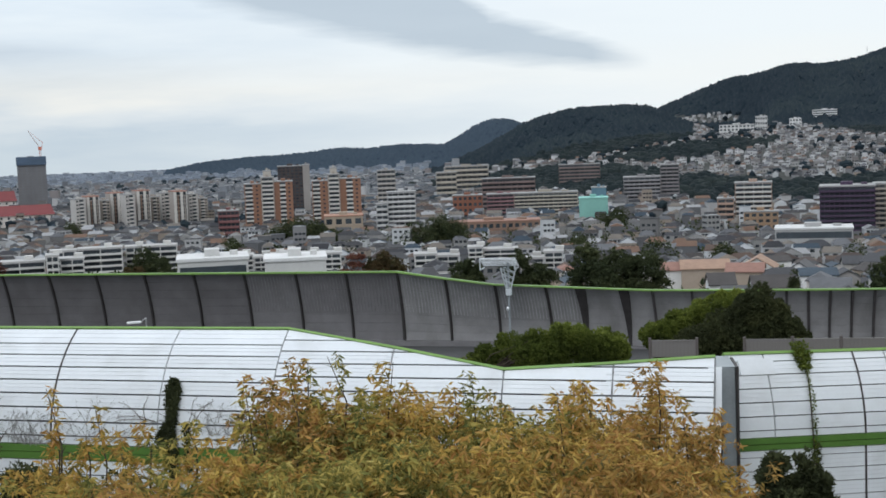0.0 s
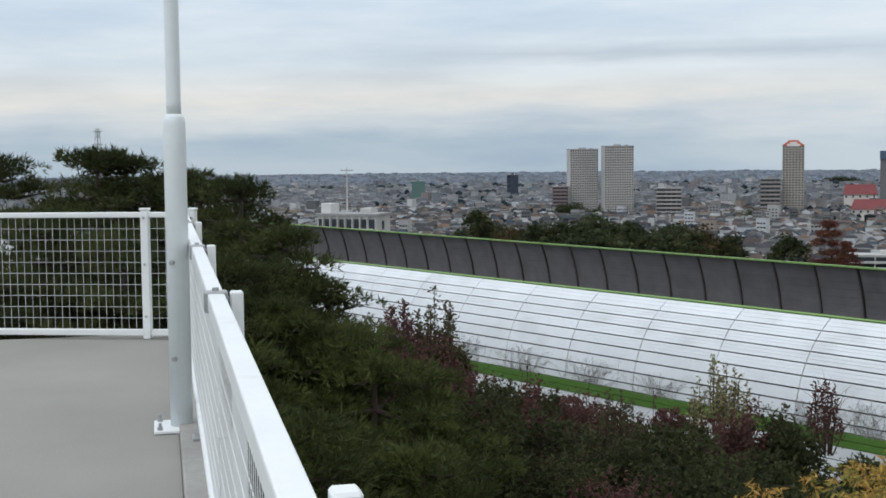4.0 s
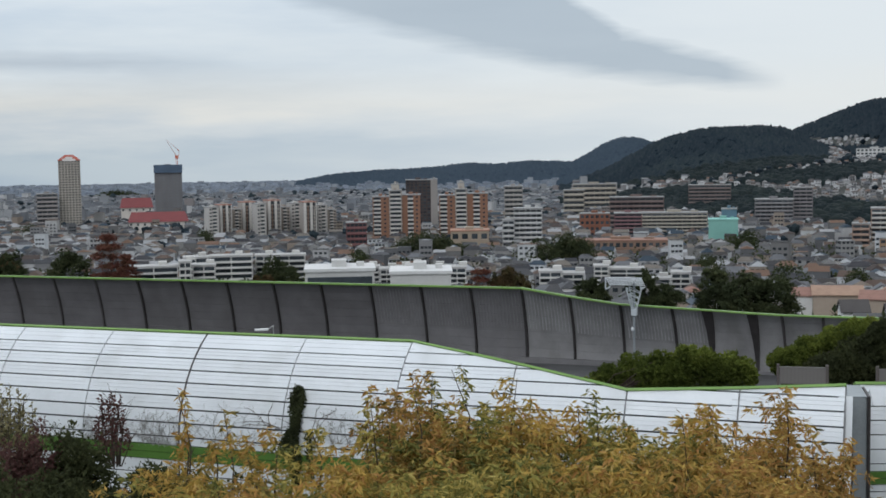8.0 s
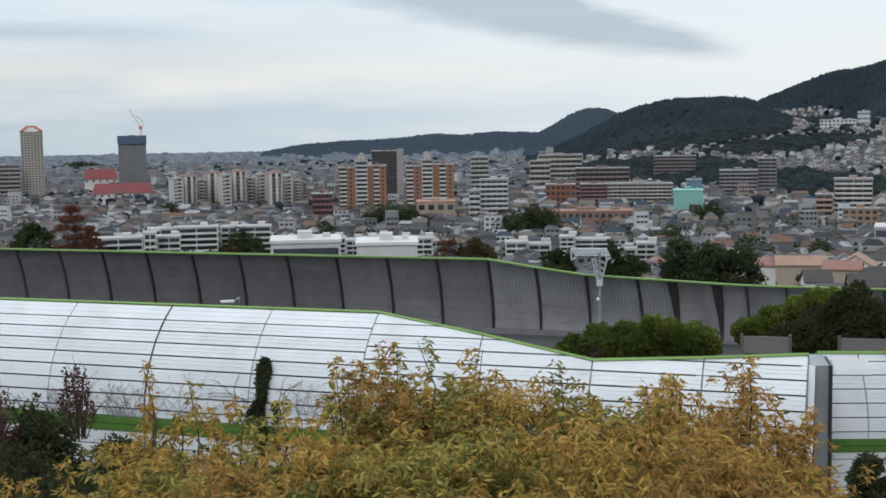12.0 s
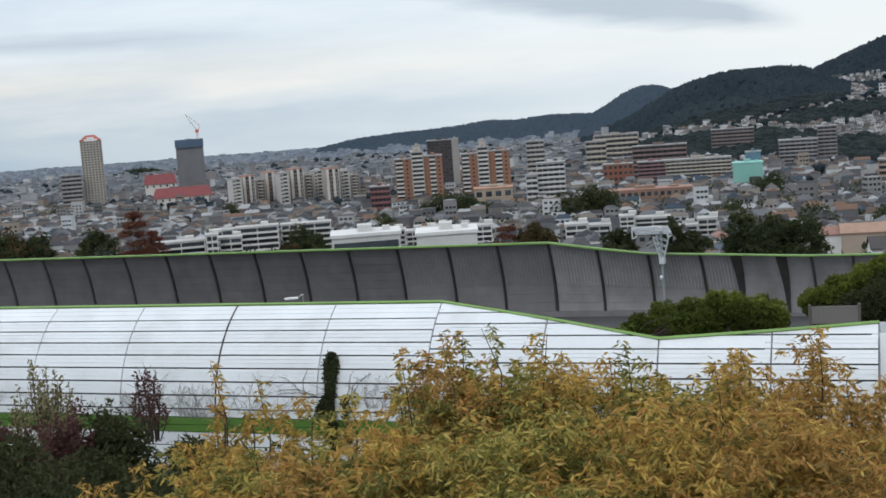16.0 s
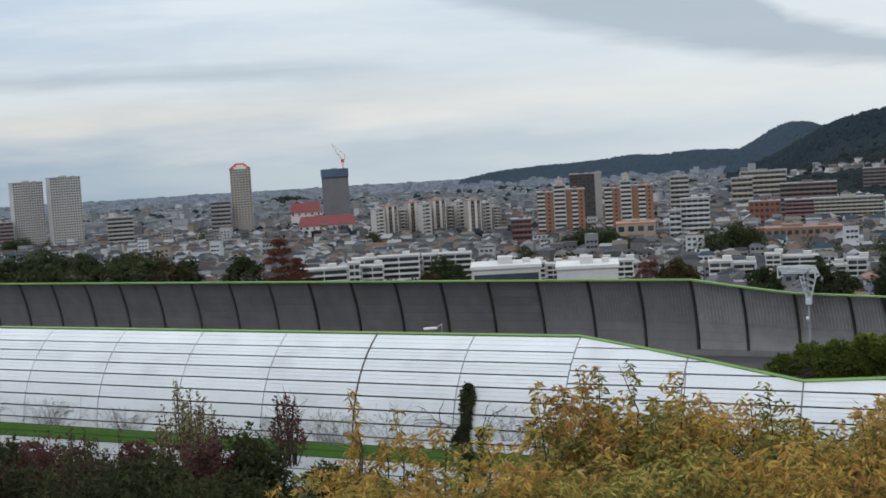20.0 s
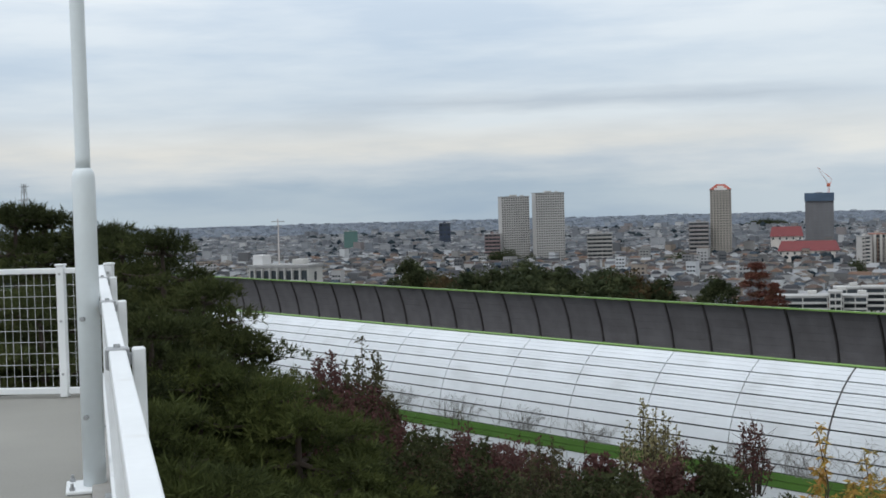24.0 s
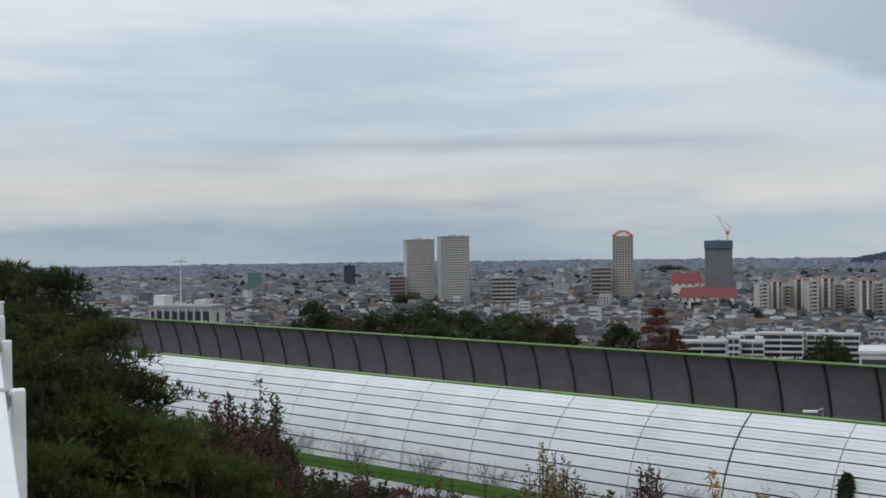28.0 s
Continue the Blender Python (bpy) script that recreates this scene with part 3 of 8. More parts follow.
def near_wall(name, label, arc, cuts, tops, edges, low_rows, heavy=(), gap=0.03, seam=0.026, low=0.5, band=(-0.41, 0.0), strips=0.0, first=None):
    """White panels in bays; cuts: bay edges along a; tops: height of the top edge on the arc at each cut; edges: the level joints."""
    th = empty(name, label=label, category="noise barrier")
    lo = band[0] - 0.01                          # the green band fills the gap above the lower rows
    first = low if first is None else first      # height of the row just below the band
    shared = {}
    for i in range(len(cuts) - 1):
        a0, a1 = cuts[i], cuts[i + 1]
        S0, S1 = tops[i], tops[i + 1]
        if a0 > a1:
            a0, a1, S0, S1 = a1, a0, S1, S0
        for j in list(range(-low_rows, 0)) + list(range(sum(e < max(S0, S1) for e in edges[:-1]))):
            if j < 0:
                s0, s1 = lo - first + (j + 1) * low + 0.8 * gap, (lo if j == -1 else lo - first + (j + 2) * low) - 0.8 * gap
                top0 = top1 = 9.0
            else:
                s0, s1 = edges[j] + gap, edges[j + 1] - gap * 0.85
                top0, top1 = S0, S1
            g0 = seam
            poly = clip_top(a0 + g0, a1 - g0, s0, s1, top0, top1)
            if not poly or len(poly) < 3:
                continue
            whole = min(top0, top1) >= s1 - 1e-6 and len(poly) == 4 and abs(poly[2][1] - s1) < 1e-6 and abs(poly[3][1] - s1) < 1e-6
            key = (round(a1 - a0, 3), j)
            if whole and key in shared:
                a_ref, me = shared[key]
                put("panel", me, th, Matrix.Translation(arc.t * (a0 - a_ref)))
                continue
            # two shallow grooves along each plate
            vs, fs = slab(arc, poly, 0.05)
            if whole:
                k = 0.009
                q1, q2 = s0 + (s1 - s0) * 0.36, s0 + (s1 - s0) * 0.69
                rect = lambda b0, b1: [(a0 + g0, b0), (a1 - g0, b0), (a1 - g0, b1), (a0 + g0, b1)]
                vs, fs, _ = join_geo([slab(arc, rect(b0, b1), 0.05) for b0, b1 in ((s0, q1 - k), (q1 + k, q2 - k), (q2 + k, s1))]
                                     + [slab(Shift(arc, 0.014), rect(q - k, q + k), 0.03) for q in (q1, q2)])
            me = mesh_of("panel", vs, fs, M_WHITE_PANEL)
            put("panel", me, th)
            if whole:
                shared[key] = (a0, me)
    # dark backing sheet and the ribs behind the joints
    bvs, bfs = [], []
    K = 12
    for i in range(len(cuts) - 1):
        for k in range(K):
            q = []
            for a, S in ((cuts[i], tops[i]), (cuts[i + 1], tops[i + 1])):
                s_lo = lo - first - low * (low_rows - 1) - 0.6
                q.append((a, s_lo + (S - s_lo) * k / K, s_lo + (S - s_lo) * (k + 1) / K))
            o = len(bvs)
            bvs += [arc.pos(q[0][0], q[0][1], 0.06), arc.pos(q[1][0], q[1][1], 0.06), arc.pos(q[1][0], q[1][2], 0.06), arc.pos(q[0][0], q[0][2], 0.06)]
            bvs += [arc.pos(q[0][0], q[0][1], 0.09), arc.pos(q[1][0], q[1][1], 0.09), arc.pos(q[1][0], q[1][2], 0.09), arc.pos(q[0][0], q[0][2], 0.09)]
            bfs += [(o, o + 1, o + 2, o + 3), (o + 7, o + 6, o + 5, o + 4)]
    put("backing_sheet", mesh_of("backing_sheet", bvs, bfs, M_JOINT), th)
    for i, a in enumerate(cuts):
        w = 0.034 if a in heavy else seam * 0.55
        vs, fs = [], []
        S = tops[i]
        K2 = 14
        s_lo = lo - first - low * (low_rows - 1) - 0.9
        for k in range(K2 + 1):
            s = s_lo + (S - s_lo) * k / K2
            vs += [arc.pos(a - w, s, -0.012 if a in heavy else 0.02), arc.pos(a + w, s, -0.012 if a in heavy else 0.02), arc.pos(a + w, s, 0.26), arc.pos(a - w, s, 0.26)]
        for k in range(K2):
            for q in range(4):
                p = (q + 1) % 4
                fs.append((4 * k + q, 4 * k + p, 4 * k + 4 + p, 4 * k + 4 + q))
        put("post", mesh_of("post", vs, fs, M_POST if a in heavy else M_SEAM), th)
        if strips:
            vs, fs, _ = join_geo([slab(Shift(arc, -0.012), [(a + k * 0.02, -0.1), (a + k * strips, -0.1), (a + k * strips, max(0.2, S - 0.32)), (a + k * 0.02, max(0.2, S - 0.32))][::k], 0.03) for k in (-1, 1)])
            put("cover_strip", mesh_of("cover_strip", vs, fs, M_WHITE_PANEL), th)
    pts = list(zip(cuts, tops))
    sweep(arc, pts, 0.11, 0.09, M_LIME, "top_trim", th, "lime green painted capping strip")
    put("green_band", slab_band(arc, cuts[0], cuts[-1], *band), th, label="dark green painted band")
    return th


class Shift:
    """The same arc, set back by a little."""

    def __init__(self, arc, by):
        self.arc, self.by = arc, by

    def pos(self, a, s, depth=0.0):
        return self.arc.pos(a, s, depth + self.by)


def slab_band(arc, a0, a1, b0, b1):
    m = (b0 + b1) / 2 + 0.01
    vs, fs, _ = join_geo([slab(Shift(arc, -0.03), [(a0, b0), (a1, b0), (a1, m - 0.025), (a0, m - 0.025)], 0.08),
                          slab(Shift(arc, -0.045), [(a0, m), (a1, m), (a1, b1), (a0, b1)], 0.08)])
    return mesh_of("green_band", vs, fs, M_GREEN)


T_LEFT = Vector((-ROAD_N[1], ROAD_N[0], 0))
N_OUT = Vector((ROAD_N[0], ROAD_N[1], 0))
arc_l = Arc(N_OUT * 37.8, T_LEFT, N_OUT, -8.40, 3.73, 2.1)
cuts = [16.42 + 3.945 * k for k in range(25)]
near_wall("noise_barrier", "long white panelled noise barrier curving over, lime trim, green band", arc_l, cuts, [arc_l.length] * len(cuts),
          [0.14] + [0.435 + 0.475 * k for k in range(8)] + [arc_l.length], 3, heavy=(cuts[2],), seam=0.02, band=(-0.36, 0.14))
cuts = [16.42, 12.55, 8.85, 5.47, 2.45]
near_wall("noise_barrier", "white panelled noise barrier stepping down beside the pillar, lime trim", arc_l, cuts, [4.47, 3.64, 2.87, 3.12, 3.40],
          [0.14] + [0.22 + 0.47 * k for k in range(9)] + [9.0], 3, band=(-0.36, 0.14), strips=0.2)
# the right-hand barrier draws off from the terrace and falls with the road
T_RIGHT = Vector((0.970, 0.238, -0.0475))
arc_r = Arc(Vector((8.75, 39.3, 0)) - T_RIGHT * 8.75, T_RIGHT, Vector((-0.238, 0.970, 0)), -8.09, 2.50, 0.78)


def along(x):
    """Where the line of sight to (x, 39.3) meets the right-hand barrier."""
    c = x / 39.3
    return 8.75 + (x - 8.75) / (0.970 - 0.238 * c)


cuts = [8.75, along(9.95), along(12.73), along(13.7)]
cuts += [cuts[-1] + 1.76 * k for k in range(1, 19)]
near_wall("noise_barrier", "white panelled noise barrier with close upright joints and green band", arc_r, cuts, [arc_r.length] * len(cuts), [0.01, 0.24, 0.675, 1.11, 1.545, 1.98, 2.415, 9.0], 9, heavy=(along(12.73),), gap=0.02, seam=0.021, low=0.435, band=(-0.37, 0.01), first=0.225)
hatch = slab(Shift(arc_r, -0.04), [(9.15, 1.98), (10.35, 1.98), (10.35, 2.5), (9.15, 2.5)], 0.06)
put("access_hatch", mesh_of("access_hatch", *hatch, M_WHITE_PANEL), bpy.data.objects["noise_barrier.002"], label="white raised access plate")


def pillar():
    p = at(-12.1, 39.4)
    th = empty("barrier_pillar", Matrix.Translation((p.x, p.y, 0)) @ Matrix.Rotation(radians(-6), 4, "Z"), label="grey steel end pillar between two white barriers", category="pillar")
    put("column", bevel_box("column", -0.30, -0.35, -11.2, 0.28, 1.5, -5.62, M_PILLAR, 0.03), th)
    put("flange", bevel_box("flange", 0.283, -0.5, -11.2, 0.36, 1.1, -5.56, M_POST, 0.01, 1), th, label="dark steel edge flange")
    put("cap", bevel_box("cap", -0.32, -0.37, -5.616, 0.28, 1.5, -5.585, M_PILLAR, 0.01, 1), th)


pillar()


# the far barrier: hollow side to the viewer
FAR_D = 91.5


class FarWall:
    """The far wall along a bent line: a counts metres along it, to the right; s goes up; the top leans to the viewer."""

    def __init__(self):
        t, n = T_LEFT, N_OUT
        left = n * FAR_D + t * 190
        kink = at(2.2, FAR_D / math.cos(radians(17.4)))
        pts = [left, kink, at(-2.2, 93.6), at(-6.0, 91.3), at(-8.0, 90.2), at(-9.6, 89.6), at(-16, 89.2), at(-22.3, 90.6), at(-30, 95), at(-38, 102), at(-48, 114)]
        self.pts = pts
        self.cum = [0.0]
        for i in range(1, len(pts)):
            self.cum.append(self.cum[-1] + (pts[i] - pts[i - 1]).length)

    def base(self, a):
        for i in range(1, len(self.pts)):
            if a <= self.cum[i] or i == len(self.pts) - 1:
                d = (self.pts[i] - self.pts[i - 1]).normalized()
                return self.pts[i - 1] + d * (a - self.cum[i - 1]), Vector((d.y, -d.x, 0))

    def pos(self, a, u, depth=0.0, top=-8.5):
        """u from 0 at the foot to 1 at the top."""
        b, near = self.base(a)
        H = top + 13.75
        lean = 1.3 * u ** 1.9
        return b + near * (lean - 1.3 + depth) + Vector((0, 0, -13.75 + H * u))


def far_wall():
    W = FarWall()
    th = empty("far_noise_barrier", label="grey louvred noise barrier with dark curved posts and lime trim", category="noise barrier")
    kink = W.cum[1]
    posts = []
    a = kink
    while a > 2:
        posts.append(a)
        a -= 4.03 if a > kink - 8 else 4.24
    posts = posts[::-1]
    a = kink
    for step in (3.72, 3.78, 3.9, 2.6, 3.2, 2.0, 2.7, 1.6, 1.6, 1.5, 1.55):
        a += step
        posts.append(a)
    while a < W.cum[-1] - 3:
        a += 1.42
        posts.append(a)

    def top(a):
        return -8.48 if a <= kink else -8.48 - 0.95 * min(1, (a - kink) / 7.0) - 0.22 * min(1, max(0, (a - kink - 7.0) / 12))

    rows = 8
    vs_all, fs_all = [], []
    near_set = [i for i in range(len(posts) - 1) if kink - 60 < posts[i] < kink + 16]
    count = n_dark = 0
    for i in range(len(posts) - 1):
        a0, a1 = posts[i] + 0.10, posts[i + 1] - 0.10
        for j in range(rows):
            u0, u1 = j / rows + 0.0012, (j + 1) / rows - 0.0012
            q = [W.pos(a0, u0, 0, top(a0)), W.pos(a1, u0, 0, top(a1)), W.pos(a1, u1, 0, top(a1)), W.pos(a0, u1, 0, top(a0))]
            q += [W.pos(a0, u0, -0.1, top(a0)), W.pos(a1, u0, -0.1, top(a1)), W.pos(a1, u1, -0.1, top(a1)), W.pos(a0, u1, -0.1, top(a0))]
            fs = [(0, 1, 2, 3), (7, 6, 5, 4), (0, 4, 5, 1), (1, 5, 6, 2), (2, 6, 7, 3), (3, 7, 4, 0)]
            if i in near_set and count < 290:
                put("panel", mesh_of("panel", q, fs, M_DARKPANEL if a1 < kink - 11 else M_MIDPANEL if a0 < kink - 1 else M_GREYPANEL), th)
                count += 1
            else:
                if a1 < kink - 11:
                    n_dark += 1
                o = len(vs_all)
                vs_all += q
                fs_all += [tuple(k + o for k in f) for f in fs]
    ix = [0 if q[0] // 8 < n_dark else 1 for q in fs_all]
    tagged(put("panelling", mesh_of("panelling", vs_all, fs_all, [M_DARKPANEL, M_GREYPANEL], ix), th), kind="stuff")
    # fine upright ribs on the perforated panels round the bend
    for a0, a1 in zip(posts, posts[1:]):
        if not kink - 12.5 < a0 < kink + 13:
            continue
        n = max(3, round((a1 - a0 - 0.3) / 0.26))
        vs, fs = [], []
        for i in range(n):
            a = a0 + 0.2 + (a1 - a0 - 0.4) * (i + 0.5) / n
            o = len(vs)
            for k in range(7):
                u = 0.42 + 0.53 * k / 6
                vs += [W.pos(a - 0.045, u, 0.004, top(a)), W.pos(a - 0.03, u, 0.045, top(a)), W.pos(a + 0.03, u, 0.045, top(a)), W.pos(a + 0.045, u, 0.004, top(a))]
            for k in range(6):
                for q in range(3):
                    fs.append((o + 4 * k + q, o + 4 * k + q + 1, o + 4 * k + q + 5, o + 4 * k + q + 4))
        put("rib_sheet", mesh_of("rib_sheet", vs, fs, M_MIDRIB if a0 < kink - 1 else M_RIB), th)
    # dark sheet behind the joints
    vs, fs = [], []
    for i, a in enumerate(posts):
        for k in range(9):
            vs.append(W.pos(a, k / 8, -0.12, top(a)))
    for i in range(len(posts) - 1):
        for k in range(8):
            fs.append((9 * i + k, 9 * i + 9 + k, 9 * i + 10 + k, 9 * i + 1 + k))
    put("backing_sheet", mesh_of("backing_sheet", vs, fs, M_DARKPANEL), th)
    for a in posts:
        bend = kink + 13.5 < a < kink + 18          # at the two bends dark posts widen upwards, painting the corner shade
        vs, fs = [], []
        for k in range(9):
            u = k / 8
            w = 0.07 + 0.3 * u if bend else 0.065 if a < kink + 18 else 0.03 + 0.04 * u
            vs += [W.pos(a - w, u, 0.17, top(a)), W.pos(a + w, u, 0.17, top(a)), W.pos(a + w, u, -0.1, top(a)), W.pos(a - w, u, -0.1, top(a))]
        for k in range(8):
            for q in range(4):
                p = (q + 1) % 4
                fs.append((4 * k + q, 4 * k + p, 4 * k + 4 + p, 4 * k + 4 + q))
        fs += [(32, 33, 34, 35)]
        put("post", mesh_of("post", vs, fs, M_PALEPOST if a < kink - 34 or a > kink + 18 else M_POST), th)
    # capping and concrete plinth
    for nm, lo, hi, d0, d1, mt, lab in (("top_trim", 1.0, 1.024, 0.26, -0.15, M_LIME, "lime green painted capping strip"), ("plinth", -0.42, -0.003, 0.3, -0.3, M_MIDPANEL, "stained concrete plinth")):
        vs, fs = [], []
        for a in posts:
            H = top(a) + 13.75
            for u, d in ((lo, d0), (hi, d0), (hi, d1), (lo, d1)):
                p = W.pos(a, 1.0 if nm == "top_trim" else 0.0, d, top(a))
                p.z += (u - 1.0) * H if nm == "top_trim" else u * H
                vs.append(p)
        for i in range(len(posts) - 1):
            for k in range(4):
                q = (k + 1) % 4
                fs.append((4 * i + k, 4 * i + q, 4 * i + 4 + q, 4 * i + 4 + k))
        put(nm, mesh_of(nm, vs, fs, mt), th, label=lab)
    return W


far_wall()


# ---- the town ----
rng = np.random.default_rng(7)


def apartment(name, label, category, az0, az1, r, el_top, floors, bays, wall, depth=14.0, turn=0.0, style="balcony", trim=None, roof=(0.3, 0.3, 0.3), sink=3.0, crown=None, glass=None, ladder=(0.1, 0.45)):
    """A block of flats between two bearings. style: balcony, windows, plain, grid, gallery, piers, bands, ladder."""
    if style == "balcony" and az0 < -11 and r < 700:
        floors, bays = round(floors * 1.3), round(bays * 1.25)
    azm = (az0 + az1) / 2
    w = r * math.radians(abs(az1 - az0)) / max(0.4, math.cos(radians(turn)))
    base = at(azm, r)
    zg = float(ground(base.x, base.y)) - sink
    ztop = EYE + r * math.tan(radians(el_top))
    h = max(4.0, ztop - zg)
    m = Matrix.Translation((base.x, base.y, zg)) @ Matrix.Rotation(radians(azm + turn), 4, "Z")
    th = empty(name, m, label=label, category=category)
    trim = trim or tuple(min(0.75, v * 1.2 + 0.03) for v in wall)
    mw, mt = paint(tuple(round(v * 0.70, 3) for v in wall)), paint(tuple(round(v * 0.70, 3) for v in trim))
    gl = glass or M_GLASS
    fh = h / (floors + sink / 3.0)
    z_first = h - floors * fh
    put("wall", boxes("wall", [(-w / 2, 0, 0, w / 2, depth, h)], mw), th)
    put("roof", boxes("roof", [(-w / 2 - 0.3, -0.3, h + 0.004, w / 2 + 0.3, depth + 0.3, h + 0.7)], paint(roof)), th)
    if name != "low_flats":
        put("stair_head", boxes("stair_head", [(-w * 0.12, depth * 0.3, h + 0.7, w * 0.1, depth * 0.7, h + 2.2)], mw), th)
        put("tank_room", boxes("tank_room", [(w * 0.25, depth * 0.4, h + 0.7, w * 0.36, depth * 0.6, h + 1.6)], mw), th)
    else:
        put("stair_head", boxes("stair_head", [(w * 0.1, depth * 0.55, h + 0.7, w * 0.1 + 3.0, depth * 0.95, h + 1.9)], mt), th)
    bw = w / bays
    if style in ("balcony", "grid"):
        mb = boxes("balcony", [(-w / 2 + 0.4, -1.3, 0, w / 2 - 0.4, -1.18, fh * 0.40), (-w / 2 + 0.4, -1.18, 0, w / 2 - 0.4, -0.004, fh * 0.07)]
                   + [(-w / 2 + bw * i - 0.12, -1.175, fh * 0.075, -w / 2 + bw * i + 0.12, -0.005, fh * 0.98) for i in range(1, bays)], mt)
        # one dark band a floor paints the shaded recess behind the balcony
        me = boxes("window_band", [(-w / 2 + 0.45, -0.06, fh * 0.1, w / 2 - 0.45, -0.003, fh * 0.86)], gl)
        for f in range(floors):
            put("balcony", mb, th, Matrix.Translation((0, 0, z_first + f * fh)))
            put("window_band", me, th, Matrix.Translation((0, 0, z_first + f * fh)))
    elif style == "windows":
        me = boxes("window", [(bw * 0.2, -0.10, fh * 0.28, bw * 0.8, -0.02, fh * 0.78, 0), (bw * 0.15, -0.14, fh * 0.2, bw * 0.85, -0.003, fh * 0.275, 1)], [gl, mt])
        for f in range(floors):
            for i in range(bays):
                put("window", me, th, Matrix.Translation((-w / 2 + bw * i, 0, z_first + f * fh)))
    elif style == "gallery":
        # long white parapets broken by stair bays; dark bands paint the galleries' shade
        mb = boxes("balcony", [(-w / 2, -1.4, 0, w / 2, -1.25, fh * 0.36), (-w / 2, -1.25, 0, w / 2, -0.004, fh * 0.08)], mt)
        me = boxes("window_band", [(-w / 2 + 0.3, -0.06, fh * 0.1, w / 2 - 0.3, -0.003, fh * 0.9)], gl)
        for f in range(floors):
            put("balcony", mb, th, Matrix.Translation((0, 0, z_first + f * fh)))
            put("window_band", me, th, Matrix.Translation((0, 0, z_first + f * fh)))
        n = max(2, int(w / 7.5))
        mp = boxes("pier", [(-0.16, -1.24, 0, 0.16, -0.065, h)], mt)
        for i in range(n + 1):
            put("pier", mp, th, Matrix.Translation((-w / 2 + 0.2 + (w - 0.4) * i / n, 0, 0)))
    elif style == "piers":
        # slender white piers; dark bands between them paint the recessed strips' shade
        me = boxes("window_band", [(-w / 2 + 0.3, -0.06, fh * 0.12, w / 2 - 0.3, -0.003, fh * 0.9)], gl)
        for f in range(floors):
            put("window_band", me, th, Matrix.Translation((0, 0, z_first + f * fh)))
        for q0, q1, mm in ((-0.5, -0.3, mt), (-0.22, -0.13, paint((0.20, 0.13, 0.10))), (0.0, 0.2, mt), (0.3, 0.36, mw), (0.44, 0.5, mt)):
            put("pier", boxes("pier", [(w * q0, -0.9, 0, w * q1, -0.065, h - (0.0 if mm is mt else fh))], mm), th)
    elif style == "ladder":
        # one column of white balconies with recess shade painted as dark bands, the rest plain wall with a few small
        # windows
        x0, x1 = -w / 2 + w * ladder[0], -w / 2 + w * ladder[1]
        mb = boxes("balcony", [(x0, -1.1, 0, x1, -0.98, fh * 0.42), (x0, -0.975, 0, x1, -0.004, fh * 0.07)], paint((0.55, 0.53, 0.50)))
        me = boxes("window_band", [(x0 + 0.1, -0.06, fh * 0.08, x1 - 0.1, -0.003, fh * 0.94)], gl)
        xs = -w / 2 + w * ((ladder[1] + 1) / 2 if ladder[0] + ladder[1] < 1 else ladder[0] / 2)
        mn = boxes("window", [(xs - 0.7, -0.05, fh * 0.35, xs + 0.7, -0.003, fh * 0.75)], gl)
        for f in range(floors):
            put("balcony", mb, th, Matrix.Translation((0, 0, z_first + f * fh)))
            put("window_band", me, th, Matrix.Translation((0, 0, z_first + f * fh)))
            if ladder[1] - ladder[0] < 0.6:
                put("window", mn, th, Matrix.Translation((0, 0, z_first + f * fh)))
    elif style == "bands":
        me = boxes("window_band", [(-w / 2 + 0.5, -0.10, fh * 0.30, w / 2 - 0.5, -0.003, fh * 0.80)], gl)
        for f in range(floors):
            put("window_band", me, th, Matrix.Translation((0, 0, z_first + f * fh)))
    # windows on both ends
    ds = max(1, int(depth / 6))
    me = boxes("window", [(-0.06, 0, fh * 0.3, -0.003, 1.4, fh * 0.75)], gl)
    if style != "plain" and r < 1000:
        for f in range(0, floors):
            for i in range(ds):
                put("window", me, th, Matrix.Translation((-w / 2, depth * (i + 0.4) / ds, z_first + f * fh)))
                put("window", me, th, Matrix.Translation((w / 2 + 0.063, depth * (i + 0.4) / ds, z_first + f * fh)))
    if crown == "red_gable":
        v = [(-w / 2, -0.2, h + 0.7), (w / 2, -0.2, h + 0.7), (w / 2, depth, h + 0.7), (-w / 2, depth, h + 0.7), (-w * 0.2, depth * 0.3, h + 5.5), (w * 0.2, depth * 0.3, h + 5.5), (w * 0.2, depth * 0.7, h + 5.5), (-w * 0.2, depth * 0.7, h + 5.5)]
        put("hip_roof", mesh_of("hip_roof", v, [(0, 1, 5, 4), (1, 2, 6, 5), (2, 3, 7, 6), (3, 0, 4, 7), (4, 5, 6, 7)], paint((0.36, 0.10, 0.075))), th, label="red hipped roof")
        put("gable_crest", boxes("gable_crest", [(-w * 0.16, -0.6, h - 0.5, w * 0.16, -0.31, h + 3.6), (-w * 0.3, -0.5, h - 0.5, w * 0.3, -0.31, h + 1.8)], paint((0.75, 0.72, 0.70))), th, label="white crest on the roof edge")
    if crown == "blue_net":
        put("netting", boxes("netting", [(-w / 2 - 0.5, -1.6, h * 0.89, w / 2 + 0.5, depth + 0.5, h + 1.5)], paint((0.075, 0.115, 0.175))), th, label="dark blue building net round the top floors")
    return th, m, w, h


